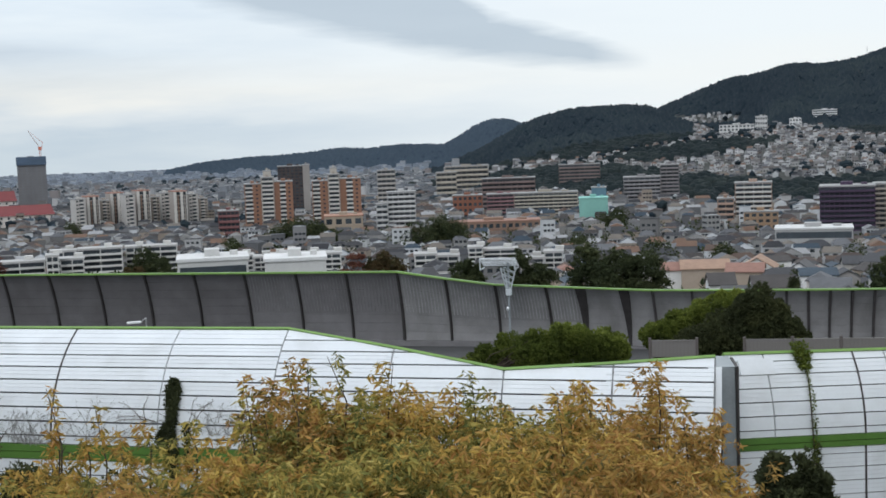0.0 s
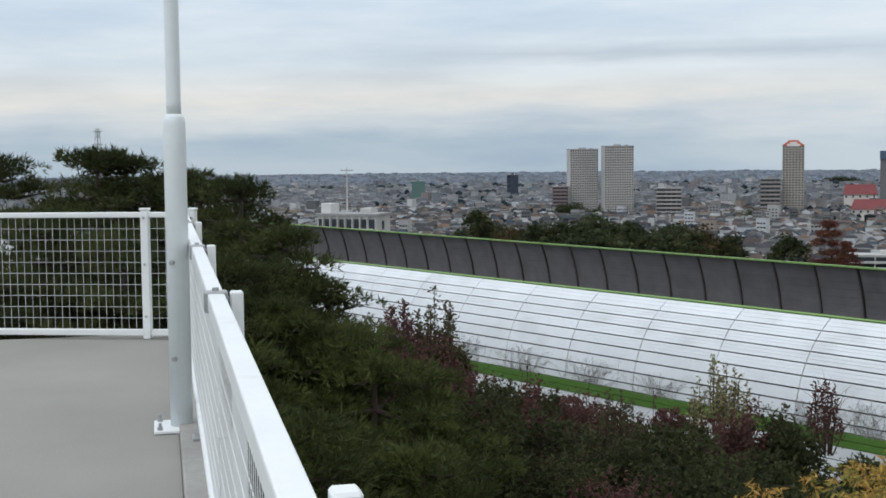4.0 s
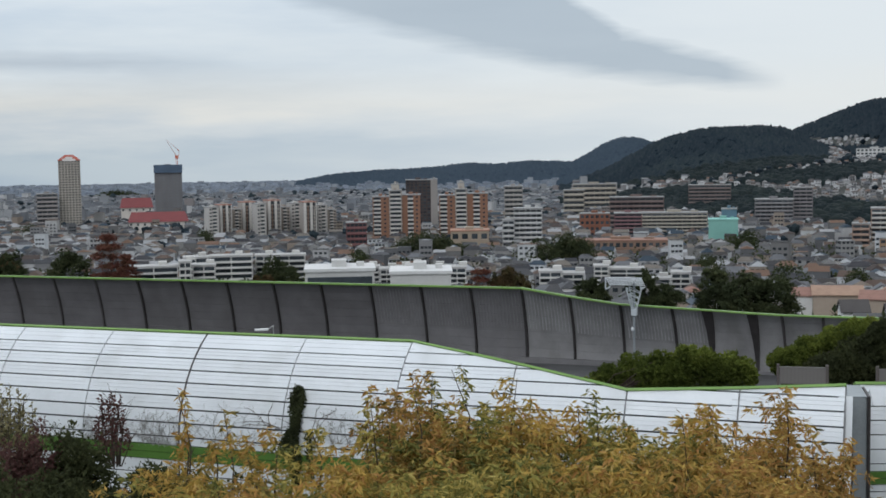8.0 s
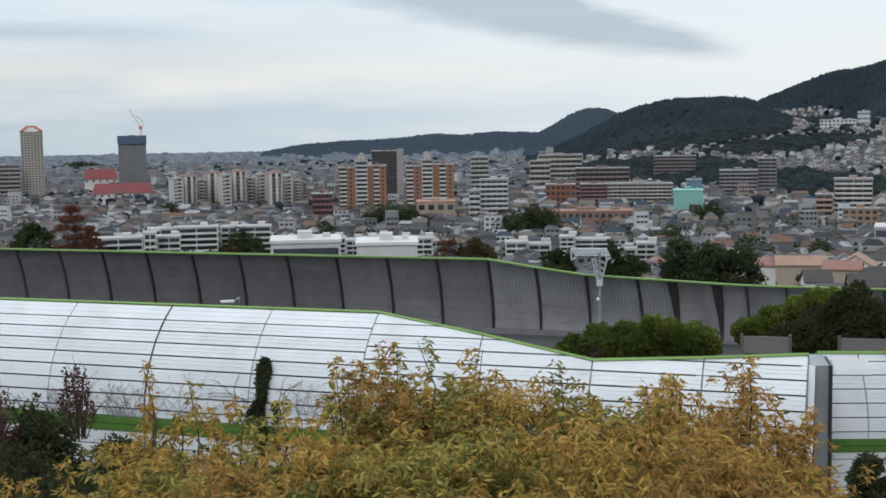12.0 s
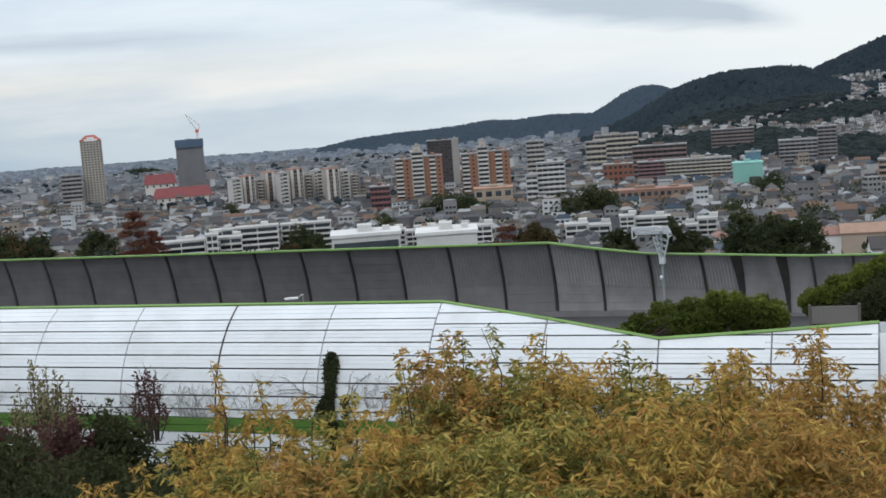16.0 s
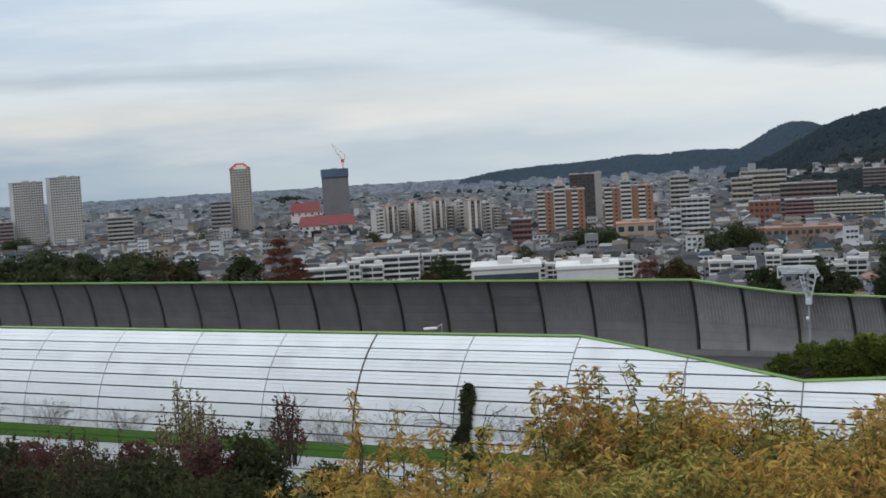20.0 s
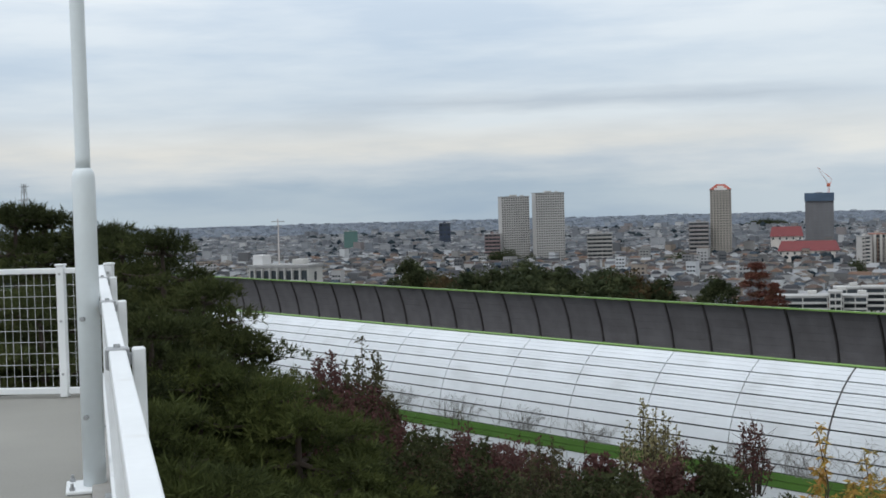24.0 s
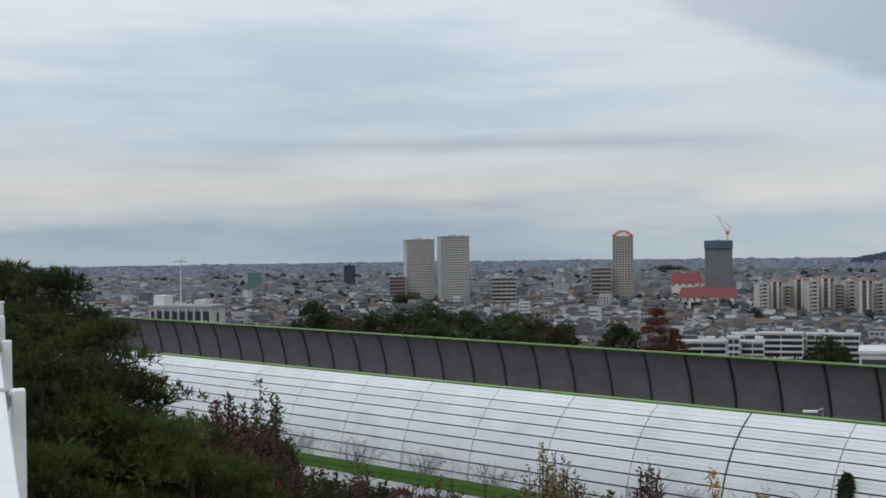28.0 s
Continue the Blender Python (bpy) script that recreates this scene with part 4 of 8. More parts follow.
def tower_crane(p, zb, label):
    th = empty("tower_crane", Matrix.Translation((p.x, p.y, zb)) @ Matrix.Rotation(radians(18), 4, "Z"), label=label, category="crane")
    mr = paint((0.55, 0.16, 0.10), 0.5, "metal")
    put("mast", boxes("mast", [(-0.9, -0.9, -20, -0.5, 0.9, 6), (0.5, -0.9, -20, 0.9, 0.9, 6)] + [(-0.9, -0.9, -20 + 2 * i, 0.9, 0.9, -19.7 + 2 * i) for i in range(13)], mr), th)
    put("cab", bevel_box("cab", -1.8, -1.6, 6, 1.8, 1.6, 9.5, mr, 0.15), th)
    vs, fs = tube([Vector((0, 0, 9)), Vector((-6, 0, 18)), Vector((-11, 0, 27))], [0.5, 0.4, 0.25], 5)
    put("jib", mesh_of("jib", vs, fs, paint((0.6, 0.5, 0.48), 0.5, "metal")), th)
    vs, fs = tube([Vector((2, 0, 9)), Vector((3, 0, 14)), Vector((-11, 0, 27))], [0.35, 0.3, 0.1], 5)
    put("stay", mesh_of("stay", vs, fs, mr), th)


def hall_roof(name, label, az0, az1, r, el0, el1, col, depth=40):
    """A wide hall with a ridge roof."""
    azm = (az0 + az1) / 2
    w = r * math.radians(abs(az1 - az0))
    p = at(azm, r)
    zg = float(ground(p.x, p.y)) - 3
    z0, z1 = EYE + r * math.tan(radians(el0)), EYE + r * math.tan(radians(el1))
    th = empty(name, Matrix.Translation((p.x, p.y, 0)) @ Matrix.Rotation(radians(azm), 4, "Z"), label=label, category="building")
    put("wall", boxes("wall", [(-w / 2 + 1, 1, zg, w / 2 - 1, depth - 1, z0 - 0.05)], paint((0.62, 0.58, 0.54))), th)
    v = [(-w / 2, 0, z0), (w / 2, 0, z0), (w / 2, depth, z0), (-w / 2, depth, z0), (-w / 2 + w * 0.06, depth / 2, z1), (w / 2 - w * 0.06, depth / 2, z1)]
    put("roof", mesh_of("roof", v, [(0, 1, 5, 4), (1, 2, 5), (2, 3, 4, 5), (3, 0, 4), (3, 2, 1, 0)], paint(col)), th)
    n = max(3, int(w / 6))
    me = boxes("window", [(-0.9, 0.9, z0 - 3.2, 0.9, 0.996, z0 - 1.0)], M_GLASS)
    for i in range(n):
        put("window", me, th, Matrix.Translation((-w / 2 + w * (i + 0.5) / n, 0, 0)))


CREAM, GREY, WARM, BRICK = (0.62, 0.58, 0.52), (0.42, 0.42, 0.43), (0.55, 0.46, 0.40), (0.37, 0.19, 0.125)
M_DULL = paint((0.07, 0.068, 0.07), 0.4, "glazing")
apartment("tower_block", "pale high-rise tower of flats with dark balconies", "tower", 31.12, 29.90, 1250, -0.13, 30, 12, (0.66, 0.645, 0.62), depth=26, turn=8, style="windows", glass=M_DULL)
apartment("tower_block", "pale high-rise tower of flats with dark balconies", "tower", 29.62, 28.36, 1230, 0.0, 30, 12, (0.66, 0.645, 0.62), depth=26, turn=8, style="windows", glass=M_DULL)
apartment("tower_block", "slender beige high-rise with a red hipped roof and white crest", "tower", 22.08, 21.18, 1300, -0.05, 28, 7, (0.56, 0.52, 0.465), depth=22, style="windows", glass=M_DULL, crown="red_gable", trim=(0.56, 0.5, 0.42), roof=(0.42, 0.1, 0.07))
apartment("unfinished_tower", "grey tower under construction wrapped in blue netting", "tower", 18.12, 16.95, 1420, -0.36, 20, 6, (0.235, 0.24, 0.26), depth=28, crown="blue_net", style="windows", trim=(0.27, 0.26, 0.25), glass=paint((0.16, 0.162, 0.17)))
tower_crane(at(17.15, 1430), EYE + 1430 * math.tan(radians(-0.36)) + 2, "red and white tower crane with raised jib on an unfinished tower")
hall_roof("shopping_hall", "wide hall with a bright red roof", 19.6, 18.2, 1360, -2.12, -1.72, (0.165, 0.034, 0.036))
hall_roof("shopping_hall", "long low hall with a bright red roof", 19.3, 16.7, 1220, -2.75, -2.35, (0.17, 0.036, 0.038))
for i, (a0, wd, e, k) in enumerate(((15.85, 0.42, -2.2, 0), (15.38, 0.5, -2.1, 1), (14.8, 0.36, -2.3, 2), (14.4, 0.55, -2.0, 1), (13.78, 0.4, -2.1, 0), (13.3, 0.55, -1.95, 1), (12.7, 0.34, -2.25, 2), (12.3, 0.5, -2.1, 0), (11.75, 0.55, -2.05, 1), (11.12, 0.4, -2.2, 0), (10.68, 0.36, -2.4, 2))):
    apartment("apartment_block", ("white ten-storey block of flats with stacked balconies", "white ten-storey block of flats with brown panels", "beige narrow block of flats between white ones")[k], "apartment block", a0, a0 - wd, 1000 + 14 * (i % 4), e, 10, 3,
              ((0.66, 0.63, 0.60), (0.52, 0.47, 0.43), (0.46, 0.40, 0.35))[k], depth=16, turn=14, style=("ladder", "piers", "ladder")[k], trim=(0.80, 0.77, 0.73), ladder=((0.35, 0.8), (0, 1), (0.15, 0.6))[k], roof=((0.3, 0.3, 0.3), (0.34, 0.17, 0.13), (0.3, 0.3, 0.3))[k])
for a0, m0, m1, a1, up in ((8.72, 8.0, 7.42, 6.62, 0.0), (5.78, 5.08, 4.55, 3.64, 0.02)):
    apartment("apartment_block", "orange brick block of flats, wing with a column of white balconies", "apartment block", a0, m0, 905, -1.88 + up, 12, 4, BRICK, depth=18, trim=(0.55, 0.42, 0.34), style="ladder", ladder=(0.05, 0.5))
    apartment("apartment_block", "orange brick block of flats, tall pale middle with banded balconies", "apartment block", m0 - 0.01, m1 + 0.01, 903, -1.62 + up, 13, 2, (0.50, 0.44, 0.39), depth=18, style="ladder", ladder=(0.08, 0.92))
    apartment("lift_tower", "pale lift tower crowning the brick flats", "tower", m0 - 0.12, m1 + 0.12, 909, -1.34 + up, 2, 1, (0.62, 0.57, 0.50), depth=8, style="plain")
    apartment("apartment_block", "orange brick block of flats, wing with a column of white balconies", "apartment block", m1, a1, 905, -1.82 + up, 12, 4, BRICK, depth=18, trim=(0.55, 0.42, 0.34), style="ladder", ladder=(0.3, 0.62))
apartment("tower_block", "dark brown slab tower with a pale side", "tower", 7.24, 6.15, 1120, -1.16, 17, 6, (0.085, 0.065, 0.065), depth=18, style="windows", trim=(0.12, 0.1, 0.1))
apartment("tower_block", "narrow grey side of a slab tower", "tower", 6.15, 5.85, 1119, -1.14, 17, 1, (0.42, 0.39, 0.37), depth=19, style="plain")
apartment("apartment_block", "maroon low block beside the brick flats", "apartment block", 9.9, 9.0, 840, -3.0, 5, 5, (0.22, 0.09, 0.09), depth=14)
apartment("apartment_block", "beige stepped block of flats on the slope", "apartment block", -0.1, -2.0, 1330, -1.45, 6, 8, (0.48, 0.43, 0.36), depth=16)
apartment("apartment_block", "beige stepped block of flats on the slope", "apartment block", 0.3, -0.6, 1290, -1.7, 5, 4, (0.50, 0.45, 0.38), depth=16)
apartment("apartment_block", "plain grey slab of flats", "apartment block", 2.9, 2.1, 1150, -1.5, 9, 4, (0.46, 0.43, 0.40), depth=14)
apartment("apartment_block", "white stepped block of flats", "apartment block", 2.5, 1.25, 800, -2.5, 9, 5, (0.68, 0.68, 0.68), depth=14)
apartment("apartment_block", "white lower wing of the stepped flats", "apartment block", 3.0, 2.48, 796, -3.0, 6, 2, (0.66, 0.66, 0.66), depth=12)
apartment("apartment_block", "long dark red brick building", "apartment block", -0.4, -1.7, 930, -2.75, 4, 6, (0.32, 0.13, 0.08), depth=14, style="windows")
apartment("apartment_block", "brown slab of flats on the slope", "apartment block", -1.7, -4.05, 1010, -2.05, 7, 9, (0.22, 0.16, 0.15), depth=14)
apartment("apartment_block", "long beige block of flats with maroon end", "apartment block", -3.1, -5.9, 880, -2.75, 8, 13, (0.48, 0.44, 0.37), depth=14)
apartment("apartment_block", "maroon end of a long block of flats", "apartment block", -1.9, -3.1, 879, -2.75, 8, 4, (0.26, 0.14, 0.15), depth=14)
apartment("apartment_block", "dark brown block of flats high on the slope", "apartment block", -5.1, -6.9, 1240, -1.55, 6, 8, (0.23, 0.18, 0.17), depth=16)
apartment("arcaded_hall", "long low brown building with an arcade", "building", -0.2, -4.2, 720, -3.95, 2, 14, (0.36, 0.23, 0.17), depth=18, style="windows", roof=(0.3, 0.17, 0.13))
apartment("arcaded_hall", "beige gabled hall with arched doors", "building", 5.3, 3.6, 760, -3.45, 2, 4, (0.48, 0.39, 0.30), depth=20, style="windows", roof=(0.36, 0.2, 0.14))
apartment("office_block", "mint green box-shaped building", "building", -5.95, -7.2, 800, -3.05, 3, 3, (0.30, 0.62, 0.55), depth=14, style="plain", roof=(0.3, 0.6, 0.55))
apartment("office_block", "blue plant room behind the mint building", "building", -6.5, -7.15, 815, -2.6, 2, 2, (0.14, 0.24, 0.32), depth=10, style="plain")
apartment("apartment_block", "grey slab of flats with a taller wing", "apartment block", -7.9, -9.5, 940, -2.2, 8, 7, (0.30, 0.29, 0.30), depth=16)
apartment("apartment_block", "tall grey wing of a block of flats", "apartment block", -9.5, -10.3, 945, -1.7, 11, 3, (0.27, 0.25, 0.26), depth=16)
apartment("apartment_block", "white and brown block of flats with broad balconies", "apartment block", -12.65, -14.2, 740, -2.6, 10, 4, (0.50, 0.36, 0.29), depth=14, trim=(0.78, 0.76, 0.72))
apartment("apartment_block", "small tan block beside the white flats", "apartment block", -11.9, -12.6, 735, -3.25, 6, 2, (0.44, 0.30, 0.23), depth=12)
apartment("apartment_block", "tan low front block with a pale wing", "apartment block", -13.0, -14.45, 700, -3.85, 4, 5, (0.46, 0.31, 0.20), depth=12, style="windows")
apartment("apartment_block", "purple glazed building with dark bands", "building", -16.15, -18.4, 640, -2.85, 9, 9, (0.082, 0.052, 0.100), depth=20, trim=(0.092, 0.060, 0.110))
apartment("apartment_block", "beige block of flats with long balconies", "apartment block", -18.3, -19.75, 655, -2.78, 9, 5, (0.34, 0.28, 0.23), depth=16, trim=(0.56, 0.50, 0.44))
apartment("apartment_block", "low white pavilion roofs before the flats", "building", -14.3, -17.5, 540, -4.62, 2, 12, (0.52, 0.52, 0.52), depth=18, style="bands", roof=(0.62, 0.62, 0.62))
apartment("office_block", "blue-grey glazed office block with a pale edge", "building", -19.95, -21.0, 630, -2.9, 9, 6, (0.22, 0.30, 0.35), depth=20, trim=(0.40, 0.47, 0.51))
apartment("office_block", "pale blue-grey office wing", "building", -21.0, -21.65, 628, -2.93, 9, 2, (0.42, 0.52, 0.56), depth=20, style="plain")
apartment("office_block", "blue-grey stepped office block", "building", -21.7, -22.9, 650, -3.15, 8, 5, (0.19, 0.24, 0.29), depth=18, trim=(0.42, 0.48, 0.52))
apartment("office_block", "pale low office wing", "building", -22.3, -23.05, 625, -3.5, 6, 3, (0.46, 0.53, 0.57), depth=12, style="windows")
apartment("apartment_block", "tan block of flats, wing with wide glazing", "apartment block", -23.4, -25.2, 650, -2.9, 9, 5, (0.40, 0.285, 0.245), depth=16, trim=(0.52, 0.44, 0.40), style="windows")
apartment("apartment_block", "beige block of flats with deep balconies", "apartment block", -25.0, -27.2, 648, -2.92, 10, 7, (0.36, 0.27, 0.22), depth=16, trim=(0.60, 0.54, 0.47))
apartment("apartment_block", "tan block of flats, far wing", "apartment block", -27.2, -28.5, 652, -3.0, 9, 4, (0.36, 0.26, 0.22), depth=16, trim=(0.52, 0.45, 0.40))
apartment("apartment_block", "low striped front block before the tan flats", "apartment block", -23.9, -26.0, 600, -4.0, 5, 7, (0.33, 0.25, 0.21), depth=12, trim=(0.62, 0.57, 0.50))
apartment("apartment_block", "low grey block of flats with a green roof", "building", -28.0, -31.5, 610, -4.25, 3, 10, (0.42, 0.40, 0.37), depth=14, roof=(0.22, 0.38, 0.18))
apartment("school", "white school building on the hill", "building", -12.04, -13.5, 1900, -0.07, 3, 9, (0.86, 0.86, 0.85), depth=18, style="windows")
apartment("school", "white upper school building on the hill", "building", -13.55, -14.05, 1990, 0.25, 3, 5, (0.8, 0.8, 0.79), depth=18, style="windows")
apartment("school", "small white house with a flat roof at the wood's edge", "building", -14.96, -15.45, 1950, 0.1, 2, 4, (0.95, 0.95, 0.95), depth=14, style="windows", roof=(0.6, 0.6, 0.6))
apartment("school", "white hilltop house with terraces", "building", -15.9, -16.9, 2080, 0.42, 3, 6, (0.95, 0.95, 0.95), depth=18, style="bands", roof=(0.6, 0.6, 0.6))
# low white flats behind the far barrier
for a0, a1, r0, e, f, b in ((19.3, 15.6, 330, -4.42, 5, 12), (17.0, 14.0, 362, -4.15, 5, 10), (11.5, 9.0, 300, -5.1, 4, 8), (9.6, 7.2, 335, -4.75, 5, 9), (7.3, 4.6, 325, -4.85, 5, 10), (1.4, -0.6, 310, -5.1, 4, 7), (-1.0, -3.2, 340, -5.0, 5, 8), (-3.1, -5.2, 318, -5.3, 4, 7), (13.9, 11.7, 375, -4.25, 5, 8)):
    r = r0 * 1.42
    cuts = [0.0] + sorted(float(v) for v in rng.uniform(0.22, 0.78, 2 if b > 8 else 1)) + [1.0]
    for k, (c0, c1) in enumerate(zip(cuts, cuts[1:])):
        if c1 - c0 < 0.14:
            continue
        shade = float(rng.uniform(0.75, 1.1))
        apartment("low_flats", "white low-rise flats with long open balconies", "apartment block", a0 + (a1 - a0) * c0, a0 + (a1 - a0) * (c1 - 0.012), r + float(rng.uniform(-9, 9)), e + float(rng.uniform(-0.42, -0.08)), f + 2, max(2, round(b * (c1 - c0) * 1.3)),
                  tuple(round(v * shade, 3) for v in (0.40, 0.395, 0.385)), depth=9, trim=tuple(round(v * shade, 3) for v in (0.80, 0.79, 0.765)), roof=(0.42, 0.415, 0.41), style="gallery")
apartment("low_hall", "low white hall with a flat roof behind the barrier", "building", 11.75, 8.7, 290, -5.12, 2, 6, (0.74, 0.74, 0.73), depth=14, style="bands", roof=(0.62, 0.62, 0.62))
apartment("low_hall", "low white hall with a flat roof behind the barrier", "building", 8.0, 5.3, 284, -5.3, 2, 6, (0.80, 0.80, 0.79), depth=14, style="plain", roof=(0.66, 0.66, 0.66))
apartment("low_flats", "white five-storey flats beside the barrier", "apartment block", 42.3, 39.7, 330, -2.95, 5, 8, (0.66, 0.65, 0.63), depth=9, turn=-25, trim=(0.74, 0.73, 0.71))
apartment("office_block", "teal box building far out in the town", "building", 38.1, 37.5, 1700, -1.45, 3, 3, (0.15, 0.27, 0.25), depth=20, style="plain")
apartment("office_block", "dark blue block far out in the town", "building", 33.9, 33.4, 1800, -1.2, 5, 3, (0.05, 0.07, 0.12), depth=16, style="windows")
apartment("apartment_block", "dull pink block of flats by the towers", "apartment block", 31.9, 31.2, 1240, -1.75, 9, 4, (0.30, 0.22, 0.22), depth=14)
apartment("apartment_block", "grey block of flats beside the twin towers", "apartment block", 27.4, 26.3, 1200, -1.85, 8, 5, (0.44, 0.42, 0.40), depth=14)
apartment("apartment_block", "grey block of flats beside the red-topped tower", "apartment block", 23.0, 22.15, 1290, -1.45, 9, 4, (0.36, 0.33, 0.32), depth=14)


# houses: pitched boxes scattered over the plain and up the slopes
def house_pts(az_lo, az_hi, r_end):
    out = []
    r = 215.0
    while r < r_end:
        sp = (11.5 if r < 700 else 11.5 + (r - 700) * 0.0036) if az_lo > -36 else (11.5 if r < 700 else 11.5 + (r - 700) * 0.002)
        sp_r = sp * ((1.05 if r < 500 else 1.3 if r < 900 else 1.45) if az_lo > -36 else (1.05 if r < 500 else 1.35 if r < 1000 else 1.3))
        n = int(math.radians(az_hi - az_lo) * r / sp * (1.25 if az_lo < -30 and r > 1050 else 1.0))
        a = az_lo + (np.arange(n) + rng.uniform(0.1, 0.9, n)) / n * (az_hi - az_lo)
        rr = r + rng.uniform(-0.3, 0.3, n) * sp_r
        out.append(np.stack([a, rr, np.full(n, sp)], -1))
        r += sp_r
    return np.concatenate(out)


def house_arrays(p, z, w, d, h, roof, yaw):
    """Walls and hipped or gabled roofs of many houses at once: vertices, wall quads, roof quads."""
    n = len(p)
    c, s = np.cos(yaw), np.sin(yaw)
    lx = np.stack([-w / 2, w / 2, w / 2, -w / 2], 1)
    ly = np.stack([-d / 2, -d / 2, d / 2, d / 2], 1)
    ov = 1.06

    def ring(k, zz):
        X = (lx * c[:, None] - ly * s[:, None]) * k + p[:, :1]
        Y = (lx * s[:, None] + ly * c[:, None]) * k + p[:, 1:2]
        return np.stack([X, Y, np.repeat(zz[:, None], 4, 1)], -1)

    wall = np.concatenate([ring(1, z - 4), ring(1, z + h)], 1).reshape(-1, 3)
    o = np.arange(n)[:, None] * 8
    wq = np.concatenate([o + np.array([i, (i + 1) % 4, 4 + (i + 1) % 4, 4 + i]) for i in range(4)], 0)
    ridge = np.where(rng.random(n) < 0.5, 0.5, 0.28)
    rx = np.stack([-ridge * w, ridge * w], 1)
    RX = rx * c[:, None] + p[:, :1]
    RY = rx * s[:, None] + p[:, 1:2]
    top = np.stack([RX, RY, np.repeat((z + h + roof)[:, None], 2, 1)], -1)
    rf = np.concatenate([ring(ov, z + h - 0.05), top], 1).reshape(-1, 3)
    o = np.arange(n)[:, None] * 6
    rq = np.concatenate([o + np.array(f) for f in ((0, 1, 5, 4), (2, 3, 4, 5), (1, 2, 5, 5), (3, 0, 4, 4))], 0)
    end = np.concatenate([np.ones(2 * n, int), np.tile(np.where(ridge == 0.5, 0, 1), 2)])      # gable ends take the wall's colour
    return wall, wq, rf, rq, end


def town():
    P = np.concatenate([house_pts(-36.0, -4.0, 2700), house_pts(-4.0, 60.0, 4850)])
    az, r, sp = P.T
    x, y = -r * np.sin(np.radians(az)), r * np.cos(np.radians(az))
    d = x * ROAD_N[0] + y * ROAD_N[1]
    top_el = np.degrees(np.arctan2(ground(x, y) + 8.5 - EYE, r))
    hid = top_el < -np.degrees(np.arctan(0.1105 * np.clip(np.cos(np.radians(az + 14.8)), 0.3, 1))) - np.where(az < 2, 0.9, 0.1)
    keep = (d > 118) & ~hid & ~wooded(x, y) & (rng.random(len(r)) < np.where(r < 900, 0.9, np.where(az < -4, 0.82, 0.8)))
    # clear ground under the flats near the barrier
    for a0, a1, r0, r1 in ((20, 11, 400, 545), (12, 4, 400, 500), (2, -5.8, 410, 500), (13, 4.5, 255, 310), (43, 38, 300, 360), (-9.2, -15.8, 255, 300), (-25.0, -32, 250, 310)):
        keep &= ~((az < a0) & (az > a1) & (r > r0) & (r < r1))
    az, r, sp, x, y = az[keep], r[keep], sp[keep], x[keep], y[keep]
    z = ground(x, y)
    n = len(r)
    k = sp / 11.5
    w, dd = rng.uniform(5.6, 9.4, n) * k, rng.uniform(5.4, 7.8, n) * k
    h = rng.uniform(4.6, 8.6, n)
    roof = rng.uniform(1.1, 2.2, n)
    slope = (az < -5) & (r > 1000)                       # the hill town: white walls, shallow roofs
    h = np.where(slope, rng.uniform(2.6, 5.4, n), h)
    w, dd = np.where(slope, w * 0.62, w), np.where(slope, dd * 0.66, dd)
    roof = np.where(slope, rng.uniform(1.0, 1.9, n), roof)
    tall = (rng.random(n) < np.where(r > 1000, 0.07, np.where(r > 600, 0.03, 0.0))) & ((az > -2) | (r < 1000))
    h = np.where(tall, rng.uniform(8, 17, n), h)
    h = np.where((r > 3600) & (az > -4), h * 0.55, h)
    roof = np.where(tall, 0.25, roof)
    yaw = np.radians(az * 0.4) + rng.choice([0, math.pi / 2], n) + rng.normal(0, 0.18, n)
    near = (r < 372) & (az < 44) & (az > -31)
    w, dd, roof = np.where(near, w * 0.8, w), np.where(near, dd * 0.8, dd), np.where(near, roof * 0.9, roof)
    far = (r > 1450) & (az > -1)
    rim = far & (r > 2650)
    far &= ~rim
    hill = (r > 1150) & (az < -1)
    mid = ~near & ~far & ~rim & ~hill
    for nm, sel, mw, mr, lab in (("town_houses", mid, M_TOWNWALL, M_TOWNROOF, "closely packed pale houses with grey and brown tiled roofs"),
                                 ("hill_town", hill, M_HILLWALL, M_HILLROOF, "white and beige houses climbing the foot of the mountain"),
                                 ("far_town", far, M_HAZEWALL, M_HAZEROOF, "far town of grey and pale buildings, tints softened by painted haze"),
                                 ("outer_town", rim, M_RIMHAZEWALL, M_RIMHAZEROOF, "outskirts of the town towards the horizon, blue-grey haze in their colour")):
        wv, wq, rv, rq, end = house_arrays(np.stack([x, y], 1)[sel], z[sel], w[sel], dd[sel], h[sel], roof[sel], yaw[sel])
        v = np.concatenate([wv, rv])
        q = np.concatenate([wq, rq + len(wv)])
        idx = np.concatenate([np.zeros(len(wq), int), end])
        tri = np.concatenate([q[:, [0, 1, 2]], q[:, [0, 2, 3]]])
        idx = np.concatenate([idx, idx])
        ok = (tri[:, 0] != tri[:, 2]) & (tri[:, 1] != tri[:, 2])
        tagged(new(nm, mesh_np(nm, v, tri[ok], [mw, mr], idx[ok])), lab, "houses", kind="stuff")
    # windows of the middle distance
    sel = np.where((mid & ((r < 650) | (tall & (r < 1300)))) | (hill & (r < 1500)))[0]
    vs, fs = [], []
